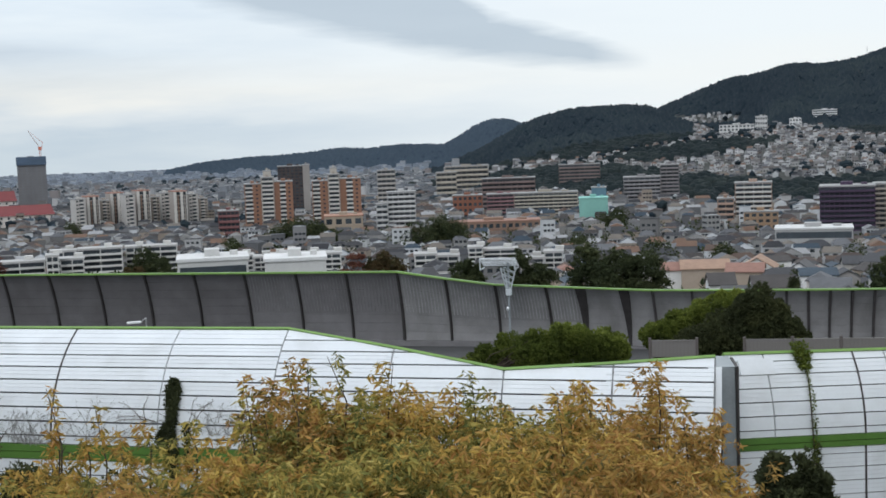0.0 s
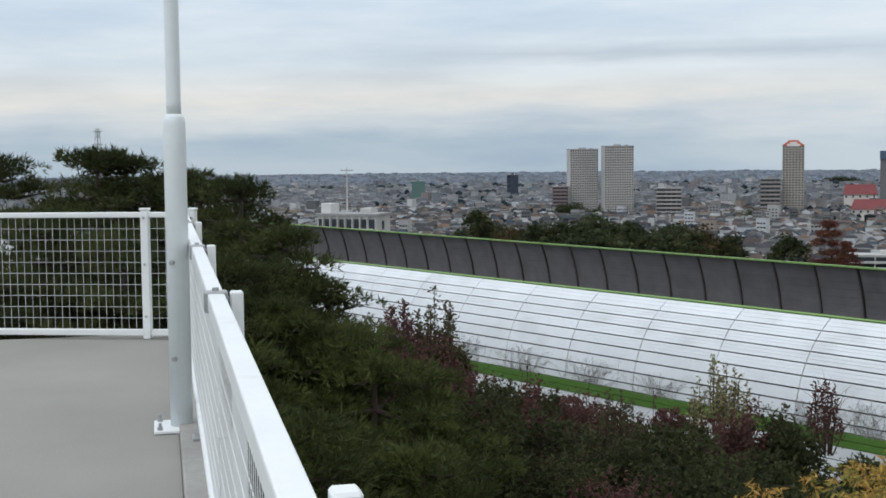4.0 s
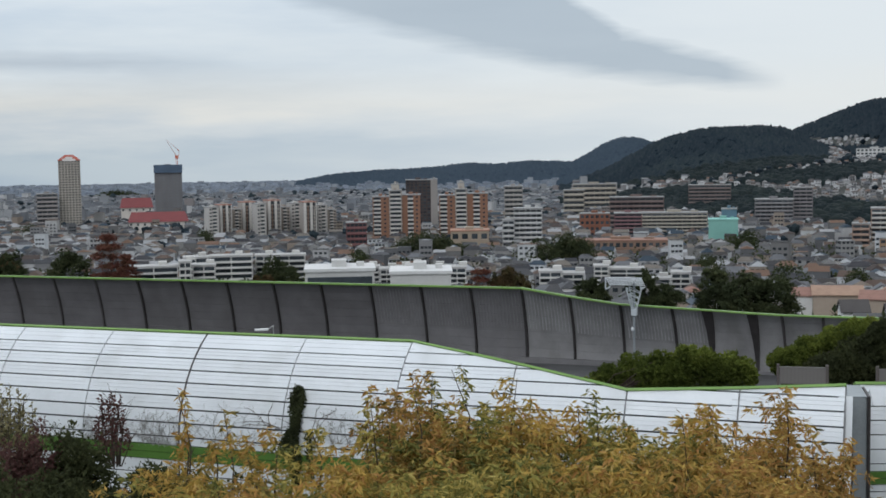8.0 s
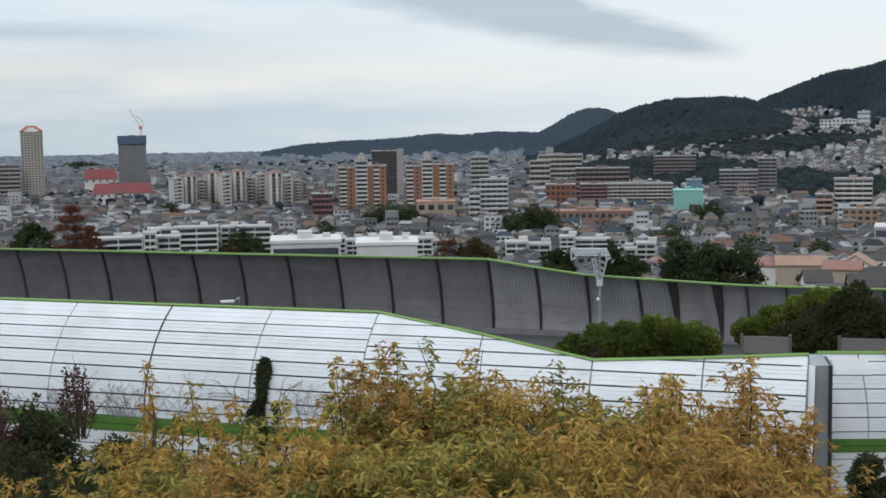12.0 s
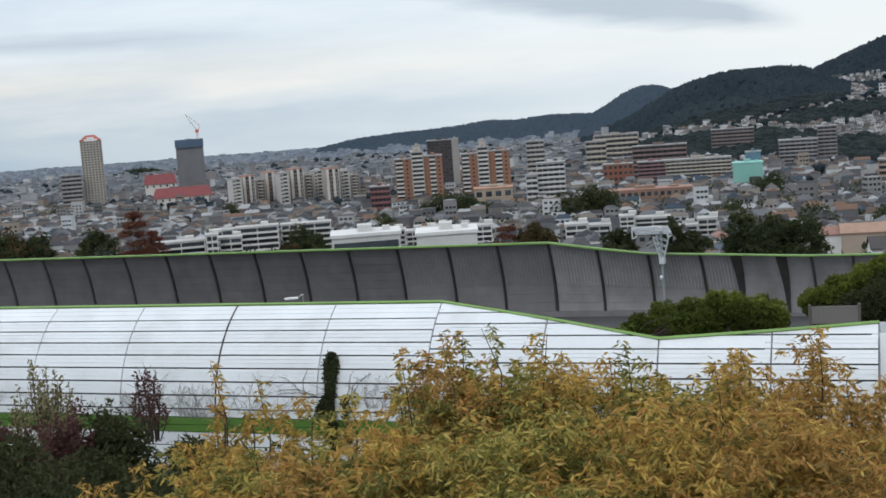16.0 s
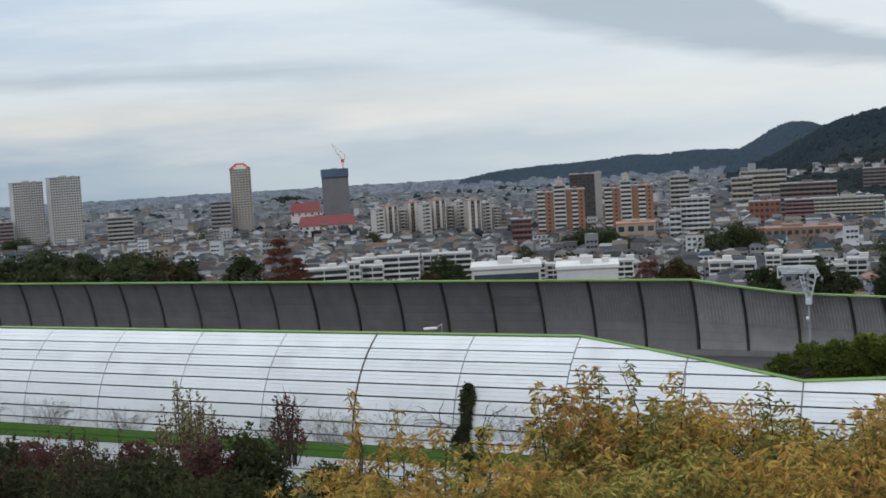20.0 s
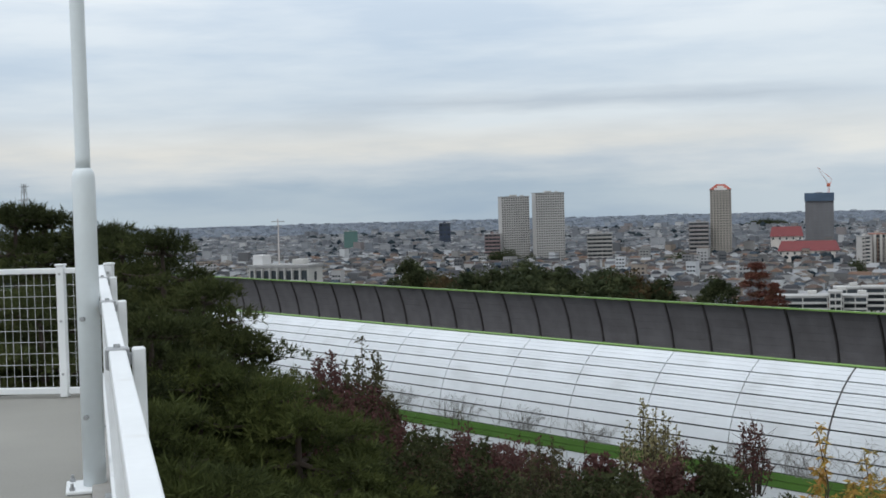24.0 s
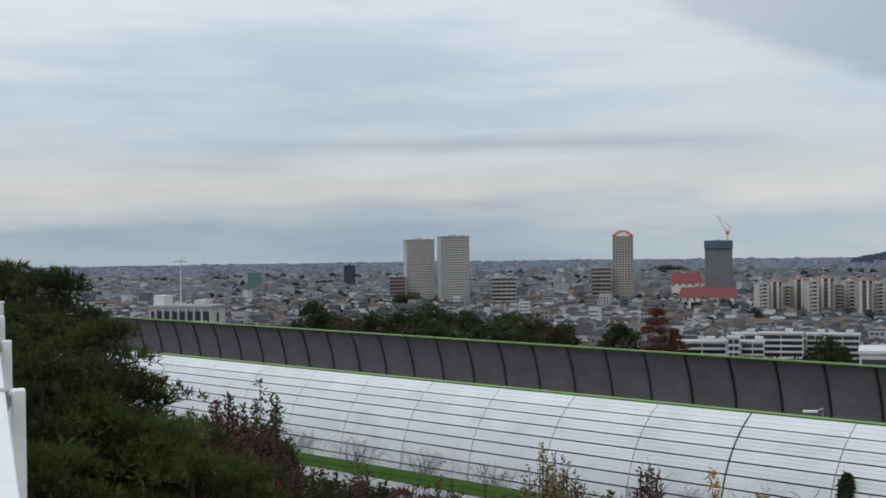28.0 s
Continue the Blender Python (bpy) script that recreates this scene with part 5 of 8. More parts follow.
    for i in sel:
        fx, fy = -x[i] / r[i], -y[i] / r[i]
        c, s = math.cos(yaw[i]), math.sin(yaw[i])
        for (ux, uy, half, wid) in ((-s, c, dd[i] / 2, w[i]), (s, -c, dd[i] / 2, w[i]), (c, s, w[i] / 2, dd[i]), (-c, -s, w[i] / 2, dd[i])):
            if ux * fx + uy * fy < 0.35:
                continue
            for lev in (1.2, 3.7, 6.4, 9.1, 11.8):
                for q in (-0.3, 0.0, 0.3) if h[i] > 8 else (-0.27, 0.2):
                    if lev + 1.3 > h[i]:
                        continue
                    cx, cy = x[i] + ux * (half + 0.03) - uy * q * wid, y[i] + uy * (half + 0.03) + ux * q * wid
                    hw = 0.75 if mid[i] else 0.6
                    o = len(vs)
                    for dx, dz in ((-hw, 0), (hw, 0), (hw, 1.15), (-hw, 1.15)):
                        vs.append((cx - uy * dx, cy + ux * dx, z[i] + lev + dz))
                    for dx, dz in ((-hw, 0), (hw, 0), (hw, 1.15), (-hw, 1.15)):
                        vs.append((cx - uy * dx - ux * 0.06, cy + ux * dx - uy * 0.06, z[i] + lev + dz))
                    fs += [(o, o + 1, o + 2, o + 3), (o, o + 4, o + 5, o + 1), (o + 1, o + 5, o + 6, o + 2), (o + 2, o + 6, o + 7, o + 3), (o + 3, o + 7, o + 4, o)]
    if vs:
        tagged(new("town_windows", mesh_np("town_windows", np.array(vs), np.array(fs), M_GLASS)), "small dark windows of the packed houses", "windows", kind="stuff")
    for i in np.where(near)[0]:
        house(x[i], y[i], z[i], w[i], dd[i], h[i], roof[i], yaw[i])


WALLS = [paint(c) for c in WALL_TINTS]
ROOFS = [material(f"roof_tiles_{i}", c, 0.7, vary=0.25, scale=0.6, fine=8, bump=0.4, dist=0.05) for i, c in enumerate([(c[0] * 0.72, c[1] * 0.74, c[2] * 0.78) for c in ROOF_TINTS] + [(0.33, 0.215, 0.155), (0.26, 0.14, 0.11)])]
HOUSE_WORDS = ["white", "beige", "brown-grey", "white", "greyish", "tan", "dark grey", "pale"]
ROOF_WORDS = ["black", "dark grey", "grey", "charcoal", "brown", "grey", "slate blue", "rust red", "dark", "pale grey", "orange", "terracotta"]


def house(x, y, z, w, d, h, roof, yaw, wi=None, ri=None, gable=None):
    wi = int(rng.choice(len(WALLS), p=[.26, .06, .04, .28, .05, .10, .03, .18])) if wi is None else wi
    ri = int(rng.choice(len(ROOFS), p=[.08, .10, .11, .08, .12, .12, .10, .07, .06, .09, .03, .04])) if ri is None else ri
    th = empty("house", Matrix.Translation((x, y, z)) @ Matrix.Rotation(yaw, 4, "Z"), label=f"{HOUSE_WORDS[wi]} two-storey house with a {ROOF_WORDS[ri]} tiled roof", category="house", group="houses behind the barrier")
    put("wall", boxes("wall", [(-w / 2, -d / 2, -4, w / 2, d / 2, h)], WALLS[wi]), th)
    k = 0.5 if (rng.random() < 0.5 if gable is None else gable) else 0.25
    o = 0.3
    e = -0.12
    a, b = w / 2 + o, d / 2 + o
    kx = k * w + (o if k == 0.5 else 0)
    v = [(-a, -b, h + e), (a, -b, h + e), (a, b, h + e), (-a, b, h + e), (-kx, 0, h + roof), (kx, 0, h + roof)]
    v2 = [(p[0], p[1], p[2] + 0.18) for p in v]
    if k == 0.5:                                 # open verges over the gables
        f, rim = [(0, 1, 5, 4), (2, 3, 4, 5)], [(6, 7, 1, 0), (8, 9, 3, 2), (7, 11, 5, 1), (11, 8, 2, 5), (9, 10, 4, 3), (10, 6, 0, 4)]
    else:
        f, rim = [(0, 1, 5, 4), (1, 2, 5), (2, 3, 4, 5), (3, 0, 4)], [(6, 7, 1, 0), (7, 8, 2, 1), (8, 9, 3, 2), (9, 6, 0, 3)]
    put("roof", mesh_of("roof", v2 + v, f + [tuple(6 + i for i in reversed(q)) for q in f] + rim, ROOFS[ri]), th)
    if k == 0.5:
        gv = [(-w / 2, -d / 2, h + 0.003), (-w / 2, d / 2, h + 0.003), (-w / 2, 0, h + roof * 0.93), (w / 2, -d / 2, h + 0.003), (w / 2, d / 2, h + 0.003), (w / 2, 0, h + roof * 0.93)]
        put("gable", mesh_of("gable", gv, [(0, 2, 1), (3, 4, 5), (0, 3, 5, 2), (1, 2, 5, 4)], WALLS[wi]), th)
    me = boxes("window", [(-0.75, -0.05, 0, 0.75, 0.02, 1.1, 0), (-0.82, -0.09, -0.1, 0.82, 0.0, -0.02, 1), (-0.03, -0.07, 0, 0.03, -0.052, 1.1, 1)], [M_GLASS, M_WHITE_PAINT])
    c, s = math.cos(yaw), math.sin(yaw)
    for ux, uy, half, wid, rot in ((0, -1, d / 2, w, 0), (0, 1, d / 2, w, math.pi), (1, 0, w / 2, d, math.pi / 2), (-1, 0, w / 2, d, -math.pi / 2)):
        gx, gy = ux * c - uy * s, ux * s + uy * c
        if gx * x + gy * y > -0.15 * math.hypot(x, y):
            continue
        for lev in (1.0, 3.5):
            if lev + 1.3 > h:
                continue
            for q in ((-0.28, 0.24) if rng.random() < 0.7 else (-0.3, 0.0, 0.3)):
                put("window", me, th, Matrix.Translation((ux * (half + 0.005) - uy * q * wid, uy * (half + 0.005) + ux * q * wid, lev)) @ Matrix.Rotation(rot, 4, "Z"))


town()


def placed_house(az, r, w, d, h, roof, turn, wi, ri, gable=True):
    p = at(az, r)
    house(p.x, p.y, float(ground(p.x, p.y)), w, d, h, roof, radians(az + turn), wi, ri, gable)


# the houses that stand out just behind the far barrier
placed_house(-10.2, 283, 7, 8, 9.6, 1.3, 0, 0, 11)
placed_house(-11.3, 281, 10, 8, 9.9, 1.5, 4, 5, 10)
placed_house(-13.05, 279, 7.5, 8, 9.2, 1.4, -4, 5, 11)
placed_house(-14.6, 276, 8.5, 8, 8.4, 1.2, 8, 3, 0, False)
placed_house(-15.4, 284, 7, 7, 8.4, 2.4, 80, 3, 2)
placed_house(-10.9, 305, 8, 8, 8.6, 2.4, 0, 7, 2)
placed_house(-13.6, 304, 9, 8, 9.0, 2.4, 85, 0, 10)
placed_house(-28.85, 268, 20, 11, 10.4, 2.6, 25, 3, 0)


# ---- the terrace: floor, rail, mesh fence, pole ----
RAIL = Matrix.Rotation(radians(49), 4, "Z")      # local y runs along the rail, local x points out over the bank


def terrace():
    vs, fs, _ = join_geo([box_geo(-7.0, -7.0, -0.25, 0.06, 11.75, 0.0)])
    fl = put("floor", mesh_of("floor", vs, fs, M_FLOOR), m=RAIL)
    tagged(fl, "worn pale concrete terrace floor with faint stains", "floor", kind="structure")
    ed = put("terrace_edge", bevel_box("terrace_edge", 0.063, -7.0, -0.6, 0.36, 12.0, 0.035, M_CONCRETE, 0.015), m=RAIL)
    tagged(ed, "raised concrete kerb under the railing", "kerb", kind="structure")
    wl = put("wall_terrace", boxes("wall_terrace", [(-7.0, -7.0, -9.0, 0.35, 12.0, -0.605)], M_CONCRETE), m=RAIL)
    tagged(wl, "concrete retaining wall of the terrace", "wall", kind="structure")


terrace()


def mesh_panel(L, z0, z1, dx, dz, r=0.0011):
    """Welded wire mesh in the local y-z plane."""
    out = []
    n = round(L / dx)
    for i in range(n + 1):
        y = L * i / n
        out.append(box_geo(-r, y - r, z0, r, y + r, z1))
    k = round((z1 - z0) / dz)
    for j in range(k + 1):
        z = z0 + (z1 - z0) * j / k
        out.append(box_geo(-r * 1.6, 0, z - r * 1.3, r * 0.2, L, z + r * 1.3))
    vs, fs, _ = join_geo(out)
    return mesh_of("wire_mesh", vs, fs, M_WHITE_PAINT)


def railing():
    th = empty("railing", RAIL, label="white painted steel railing with clamps and wire mesh along the terrace", category="railing")
    for y0, y1 in ((-6.9, -4.81), (-4.79, -0.61), (-0.59, 4.79), (4.81, 7.19), (7.21, 9.59), (9.61, 11.7)):
        put("handrail", bevel_box("handrail", 0.150, y0, 1.035, 0.212, y1, 1.10, M_WHITE_PAINT, 0.006, 2), th)
        put("lower_rail", bevel_box("lower_rail", 0.162, y0, 0.115, 0.20, y1, 0.155, M_WHITE_PAINT, 0.004, 1), th)
    for y in (-4.8, -0.6, 4.8, 7.2, 9.6):
        cl = put("clamp", bevel_box("clamp", 0.138, y - 0.035, 1.03, 0.224, y + 0.035, 1.108, M_CLIP, 0.006, 1), th, label="galvanised joint clamp")
        put("bolt", lathe("bolt", [(0.012, 0), (0.012, 0.012)], M_CLIP, 6, False), cl, Matrix.Translation((0.18, y, 1.108)))
        put("post", bevel_box("post", 0.232, y - 0.03, 0.037, 0.280, y + 0.03, 1.105, M_WHITE_PAINT, 0.006, 1), th)
        put("post_foot", bevel_box("post_foot", 0.13, y - 0.07, 0.036, 0.33, y + 0.07, 0.05, M_CLIP, 0.003, 1), th, label="galvanised foot plate")
        put("bracket", bevel_box("bracket", 0.213, y - 0.02, 1.045, 0.231, y + 0.02, 1.085, M_CLIP, 0.002, 1), th)
    put("post", bevel_box("post", 0.232, 1.90, 0.037, 0.280, 1.96, 1.105, M_WHITE_PAINT, 0.006, 1), th)
    put("post_foot", bevel_box("post_foot", 0.13, 1.86, 0.036, 0.33, 2.0, 0.05, M_CLIP, 0.003, 1), th, label="galvanised foot plate")
    me = mesh_panel(2.3, 0.156, 1.034, 0.066, 0.097)
    for y in (-2.35, 0.05, 2.45, 4.85, 7.25, 9.42):
        put("wire_mesh", me, th, Matrix.Translation((0.181, y, 0)))


railing()


def end_fence():
    lean = Vector((0.0656, 0.0755, 0))
    a, b = at(48.22, 11.3) + lean, at(52.9, 11.65) + lean
    d = (b - a).normalized()
    ang = math.atan2(d.y, d.x) - math.pi / 2
    th = empty("mesh_fence", Matrix.Translation((a.x, a.y, 0)) @ Matrix.Rotation(ang, 4, "Z"), label="white welded wire mesh fence closing the terrace", category="fence")
    for y in (0.0, 0.42, 2.42, 4.42, 6.42):
        w = 0.034
        ps = put("post", bevel_box("post", -w, y - w, 0.004, w, y + w, 1.115, M_WHITE_PAINT, 0.006, 1), th)
        put("post_cap", bevel_box("post_cap", -w - 0.006, y - w - 0.006, 1.116, w + 0.006, y + w + 0.006, 1.135, M_WHITE_PAINT, 0.004, 1), ps)
        for z in (0.2, 0.65, 1.05):
            put("bolt", lathe("bolt", [(0.011, 0), (0.011, 0.01)], M_CLIP, 6, False), ps, Matrix.Translation((-w, y, z)) @ Matrix.Rotation(radians(-90), 4, "Y"))
    for y0, y1 in ((0.035, 0.385), (0.455, 2.385), (2.455, 4.385), (4.455, 6.385)):
        put("top_rail", bevel_box("top_rail", -0.02, y0, 1.055, 0.02, y1, 1.10, M_WHITE_PAINT, 0.005, 1), th)
        put("bottom_rail", bevel_box("bottom_rail", -0.022, y0, 0.03, 0.022, y1, 0.085, M_WHITE_PAINT, 0.005, 1), th)
        put("wire_mesh", mesh_panel(y1 - y0, 0.086, 1.054, 0.066, 0.097), th, Matrix.Translation((0, y0, 0)))


end_fence()


def flag_pole():
    p = at(49.0, 7.66) + Vector((0.0525, 0.0604, 0))
    th = empty("light_pole", Matrix.Translation((p.x, p.y, 0)) @ Matrix.Rotation(radians(49), 4, "Z"), label="pale grey stepped steel pole bolted to the terrace floor", category="pole")
    put("base_plate", bevel_box("base_plate", -0.16, -0.16, 0.003, 0.16, 0.16, 0.022, M_WHITE_PAINT, 0.004, 1), th)
    put("lower_tube", lathe("lower_tube", [(0.0642, 0.022), (0.0642, 1.765), (0.0628, 1.79), (0.056, 1.815), (0.0435, 1.832)], M_POLE, 32), th)
    put("upper_tube", lathe("upper_tube", [(0.0412, 1.825), (0.0412, 1.9), (0.0412, 6.35), (0.0412, 6.4), (0.028, 6.45)], M_POLE, 28), th)
    for z in (0.42, 0.98):
        put("bolt", lathe("bolt", [(0.014, 0.057), (0.014, 0.085)], M_CLIP, 8, False), th, Matrix.Translation((0, 0, z)) @ Matrix.Rotation(radians(-118), 4, "Z") @ Matrix.Rotation(radians(90), 4, "Y"))
    for sx in (-0.125, 0.125):
        for sy in (-0.125, 0.125):
            put("anchor_bolt", lathe("anchor_bolt", [(0.016, 0.022), (0.016, 0.04), (0.009, 0.041), (0.009, 0.062)], M_CLIP, 8, False), th, Matrix.Translation((sx, sy, 0)))


flag_pole()


# ---- trees and shrubs ----
F_AUTUMN = foliage("autumn_leaves", [(0.0618, 0.0702, 0.0275), (0.1751, 0.1512, 0.05), (0.3502, 0.2538, 0.0688), (0.5356, 0.3672, 0.0938), (0.412, 0.216, 0.075), (0.618, 0.486, 0.175)], 0.6, 1.7, 0.3)
F_OLIVEGREEN = foliage("olive_autumn_leaves", [(0.0515, 0.0702, 0.0275), (0.1236, 0.1404, 0.0475), (0.2575, 0.2376, 0.0688), (0.4326, 0.3456, 0.0938), (0.5562, 0.4536, 0.1625)], 0.6, 1.7, 0.3)
F_RUST = foliage("rusty_autumn_leaves", [(0.0618, 0.0648, 0.0275), (0.206, 0.1512, 0.0562), (0.4326, 0.2754, 0.0813), (0.3708, 0.189, 0.0688), (0.5562, 0.3996, 0.1125), (0.618, 0.4968, 0.175)], 0.6, 1.7, 0.3)
F_PINE = foliage("pine_needles", [(0.026, 0.033, 0.016), (0.055, 0.067, 0.026), (0.10, 0.11, 0.04)], 0.35, 1.0, 0.2)
F_YOUNGPINE = foliage("young_pine_needles", [(0.033, 0.042, 0.018), (0.072, 0.088, 0.030), (0.13, 0.145, 0.045)], 0.35, 1.2, 0.25)
F_DARK = foliage("dark_leaves", [(0.028, 0.034, 0.019), (0.054, 0.063, 0.029), (0.088, 0.094, 0.04)], 0.45, 0.7, 0.2)
F_MAROON = foliage("maroon_leaves", [(0.0601, 0.031, 0.032), (0.1048, 0.049, 0.0486), (0.131, 0.0715, 0.0642), (0.0852, 0.0639, 0.0428)], 0.45, 0.9, 0.2)
F_BRIGHT = foliage("fresh_green_leaves", [(0.042, 0.060, 0.016), (0.11, 0.14, 0.026), (0.22, 0.255, 0.052)], 0.4, 0.5, 0.25)
# dark end painted for shade between clumps, bright end for top-lit leaves
F_HEDGE = foliage("hedge_leaves", [(0.034, 0.048, 0.015), (0.11, 0.14, 0.03), (0.27, 0.31, 0.065)], 0.4, 0.5, 0.25)
F_GREEN = foliage("town_tree_leaves", [(0.025, 0.034, 0.019), (0.048, 0.060, 0.029), (0.086, 0.094, 0.042)], 0.4, 0.25, 0.15)
F_RED = foliage("red_leaves", [(0.085, 0.042, 0.032), (0.16, 0.062, 0.048), (0.10, 0.075, 0.04)], 0.45, 0.5, 0.15)
F_MIX = foliage("turning_leaves", [(0.024, 0.034, 0.016), (0.055, 0.05, 0.022), (0.09, 0.058, 0.03), (0.034, 0.042, 0.02)], 0.4, 0.35, 0.15)
F_OLIVE = foliage("olive_twig_leaves", [(0.16, 0.145, 0.075), (0.27, 0.245, 0.125), (0.18, 0.14, 0.09)], 0.6, 1.0, 0.2)
F_TWIG = foliage("brown_olive_leaves", [(0.062, 0.05, 0.036), (0.10, 0.085, 0.05), (0.085, 0.092, 0.045), (0.12, 0.085, 0.07)], 0.5, 0.9, 0.2)
# leaf tints carry the distance haze: paler and bluer than the nearer woods
F_HAZEWOOD = foliage("hazed_hill_woods", [(0.034, 0.051, 0.072), (0.043, 0.062, 0.084)], 0.45, 0.004, 0.0)
F_BELT = foliage("belt_woods", [(0.0110, 0.0175, 0.0205), (0.0160, 0.0235, 0.0255), (0.0250, 0.0335, 0.0325)], 0.45, 0.02, 0.0)
# leaf green shifted to blue, a little haze mixed into the tints
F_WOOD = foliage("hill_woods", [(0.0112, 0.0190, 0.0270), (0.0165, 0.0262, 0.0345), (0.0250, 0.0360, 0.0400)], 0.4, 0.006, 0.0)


ICO_V = np.array([(0, 0, 1), (0.894, 0, 0.447), (0.276, 0.851, 0.447), (-0.724, 0.526, 0.447), (-0.724, -0.526, 0.447), (0.276, -0.851, 0.447),
                  (0.724, 0.526, -0.447), (-0.276, 0.851, -0.447), (-0.894, 0, -0.447), (-0.276, -0.851, -0.447), (0.724, -0.526, -0.447), (0, 0, -1)])
ICO_F = np.array([(0, 1, 2), (0, 2, 3), (0, 3, 4), (0, 4, 5), (0, 5, 1), (1, 6, 2), (2, 7, 3), (3, 8, 4), (4, 9, 5), (5, 10, 1),
                  (6, 7, 2), (7, 8, 3), (8, 9, 4), (9, 10, 5), (10, 6, 1), (11, 7, 6), (11, 8, 7), (11, 9, 8), (11, 10, 9), (11, 6, 10)])


def leaf_mesh(name, pos, axis, length, width, mat, fold=0.25, seed=1, plain=False):
    """Pointed leaves, each two folded blades: pos and axis (n, 3), length and width (n)."""
    g = np.random.default_rng(seed)
    n = len(pos)
    ax = axis / np.linalg.norm(axis, axis=1, keepdims=True)
    rnd = g.normal(size=(n, 3))
    side = np.cross(ax, rnd)
    side /= np.linalg.norm(side, axis=1, keepdims=True) + 1e-9
    nor = np.cross(side, ax)
    L, Wd = length[:, None], width[:, None]
    base, tip = pos, pos + ax * L - nor * L * 0.12
    mid = pos + ax * L * 0.45 - nor * Wd * fold
    lft = pos + ax * L * 0.42 + side * Wd / 2
    rgt = pos + ax * L * 0.42 - side * Wd / 2
    if plain:
        v = np.stack([base, lft, tip, rgt], 1).reshape(-1, 3)
        return mesh_np(name, v, np.arange(n)[:, None] * 4 + np.array([0, 1, 2, 3]), mat)
    v = np.stack([base, lft, tip, rgt, mid], 1).reshape(-1, 3)
    o = np.arange(n)[:, None] * 5
    f = np.concatenate([o + np.array([0, 4, 1]), o + np.array([1, 4, 2]), o + np.array([0, 3, 4]), o + np.array([4, 3, 2])])
    return mesh_np(name, v, f, mat)


def spray_mesh(name, pos, out, size, mat, seed, blades=6, slim=0.28):
    """Sprays of needles or small leaves: pointed blades fanned round each point, leaning outwards."""
    g = np.random.default_rng(seed)
    n = len(pos)
    d = g.normal(0, 0.75, (n, blades, 3)) + out[:, None, :] + np.array([0, 0, 0.25])
    d /= np.linalg.norm(d, axis=2, keepdims=True) + 1e-9
    side = np.cross(d, g.normal(size=(n, blades, 3)))
    side /= np.linalg.norm(side, axis=2, keepdims=True) + 1e-9
    L = (size[:, None] * g.uniform(0.7, 1.3, (n, blades)))[..., None]
    p = pos[:, None, :] + d * L * 0.05
    v = np.stack([p - side * L * slim * 0.4, p + side * L * slim * 0.6 + d * L * 0.3, p + d * L], 2).reshape(-1, 3)
    return mesh_np(name, v, np.arange(n * blades * 3).reshape(-1, 3), mat)


def branches(name, root, tips, rad, mat=None, seed=2):
    """A tapered trunk with limbs that bend out to the given points."""
    g = np.random.default_rng(seed)
    top = Vector(np.mean([list(t) for t in tips], 0))
    root = Vector(root)
    fork = root.lerp(top, 0.55)
    parts = [tube([root, root.lerp(fork, 0.35) + Vector(g.normal(0, rad * 0.6, 3)), root.lerp(fork, 0.7) + Vector(g.normal(0, rad * 0.6, 3)), fork, fork.lerp(top, 0.7)], [rad * 1.25, rad, rad * 0.85, rad * 0.65, rad * 0.2], 8)]
    for t in tips:
        t = Vector(t)
        s = root.lerp(fork, float(g.uniform(0.55, 1.0)))
        m1 = s.lerp(t, 0.45) + Vector((0, 0, (t - s).length * 0.10)) + Vector(g.normal(0, (t - s).length * 0.04, 3))
        parts.append(tube([s, m1, t], [rad * 0.42, rad * 0.25, rad * 0.05], 5))
    vs, fs, _ = join_geo(parts)
    return mesh_of(name, vs, fs, mat or M_BARK, smooth=True)


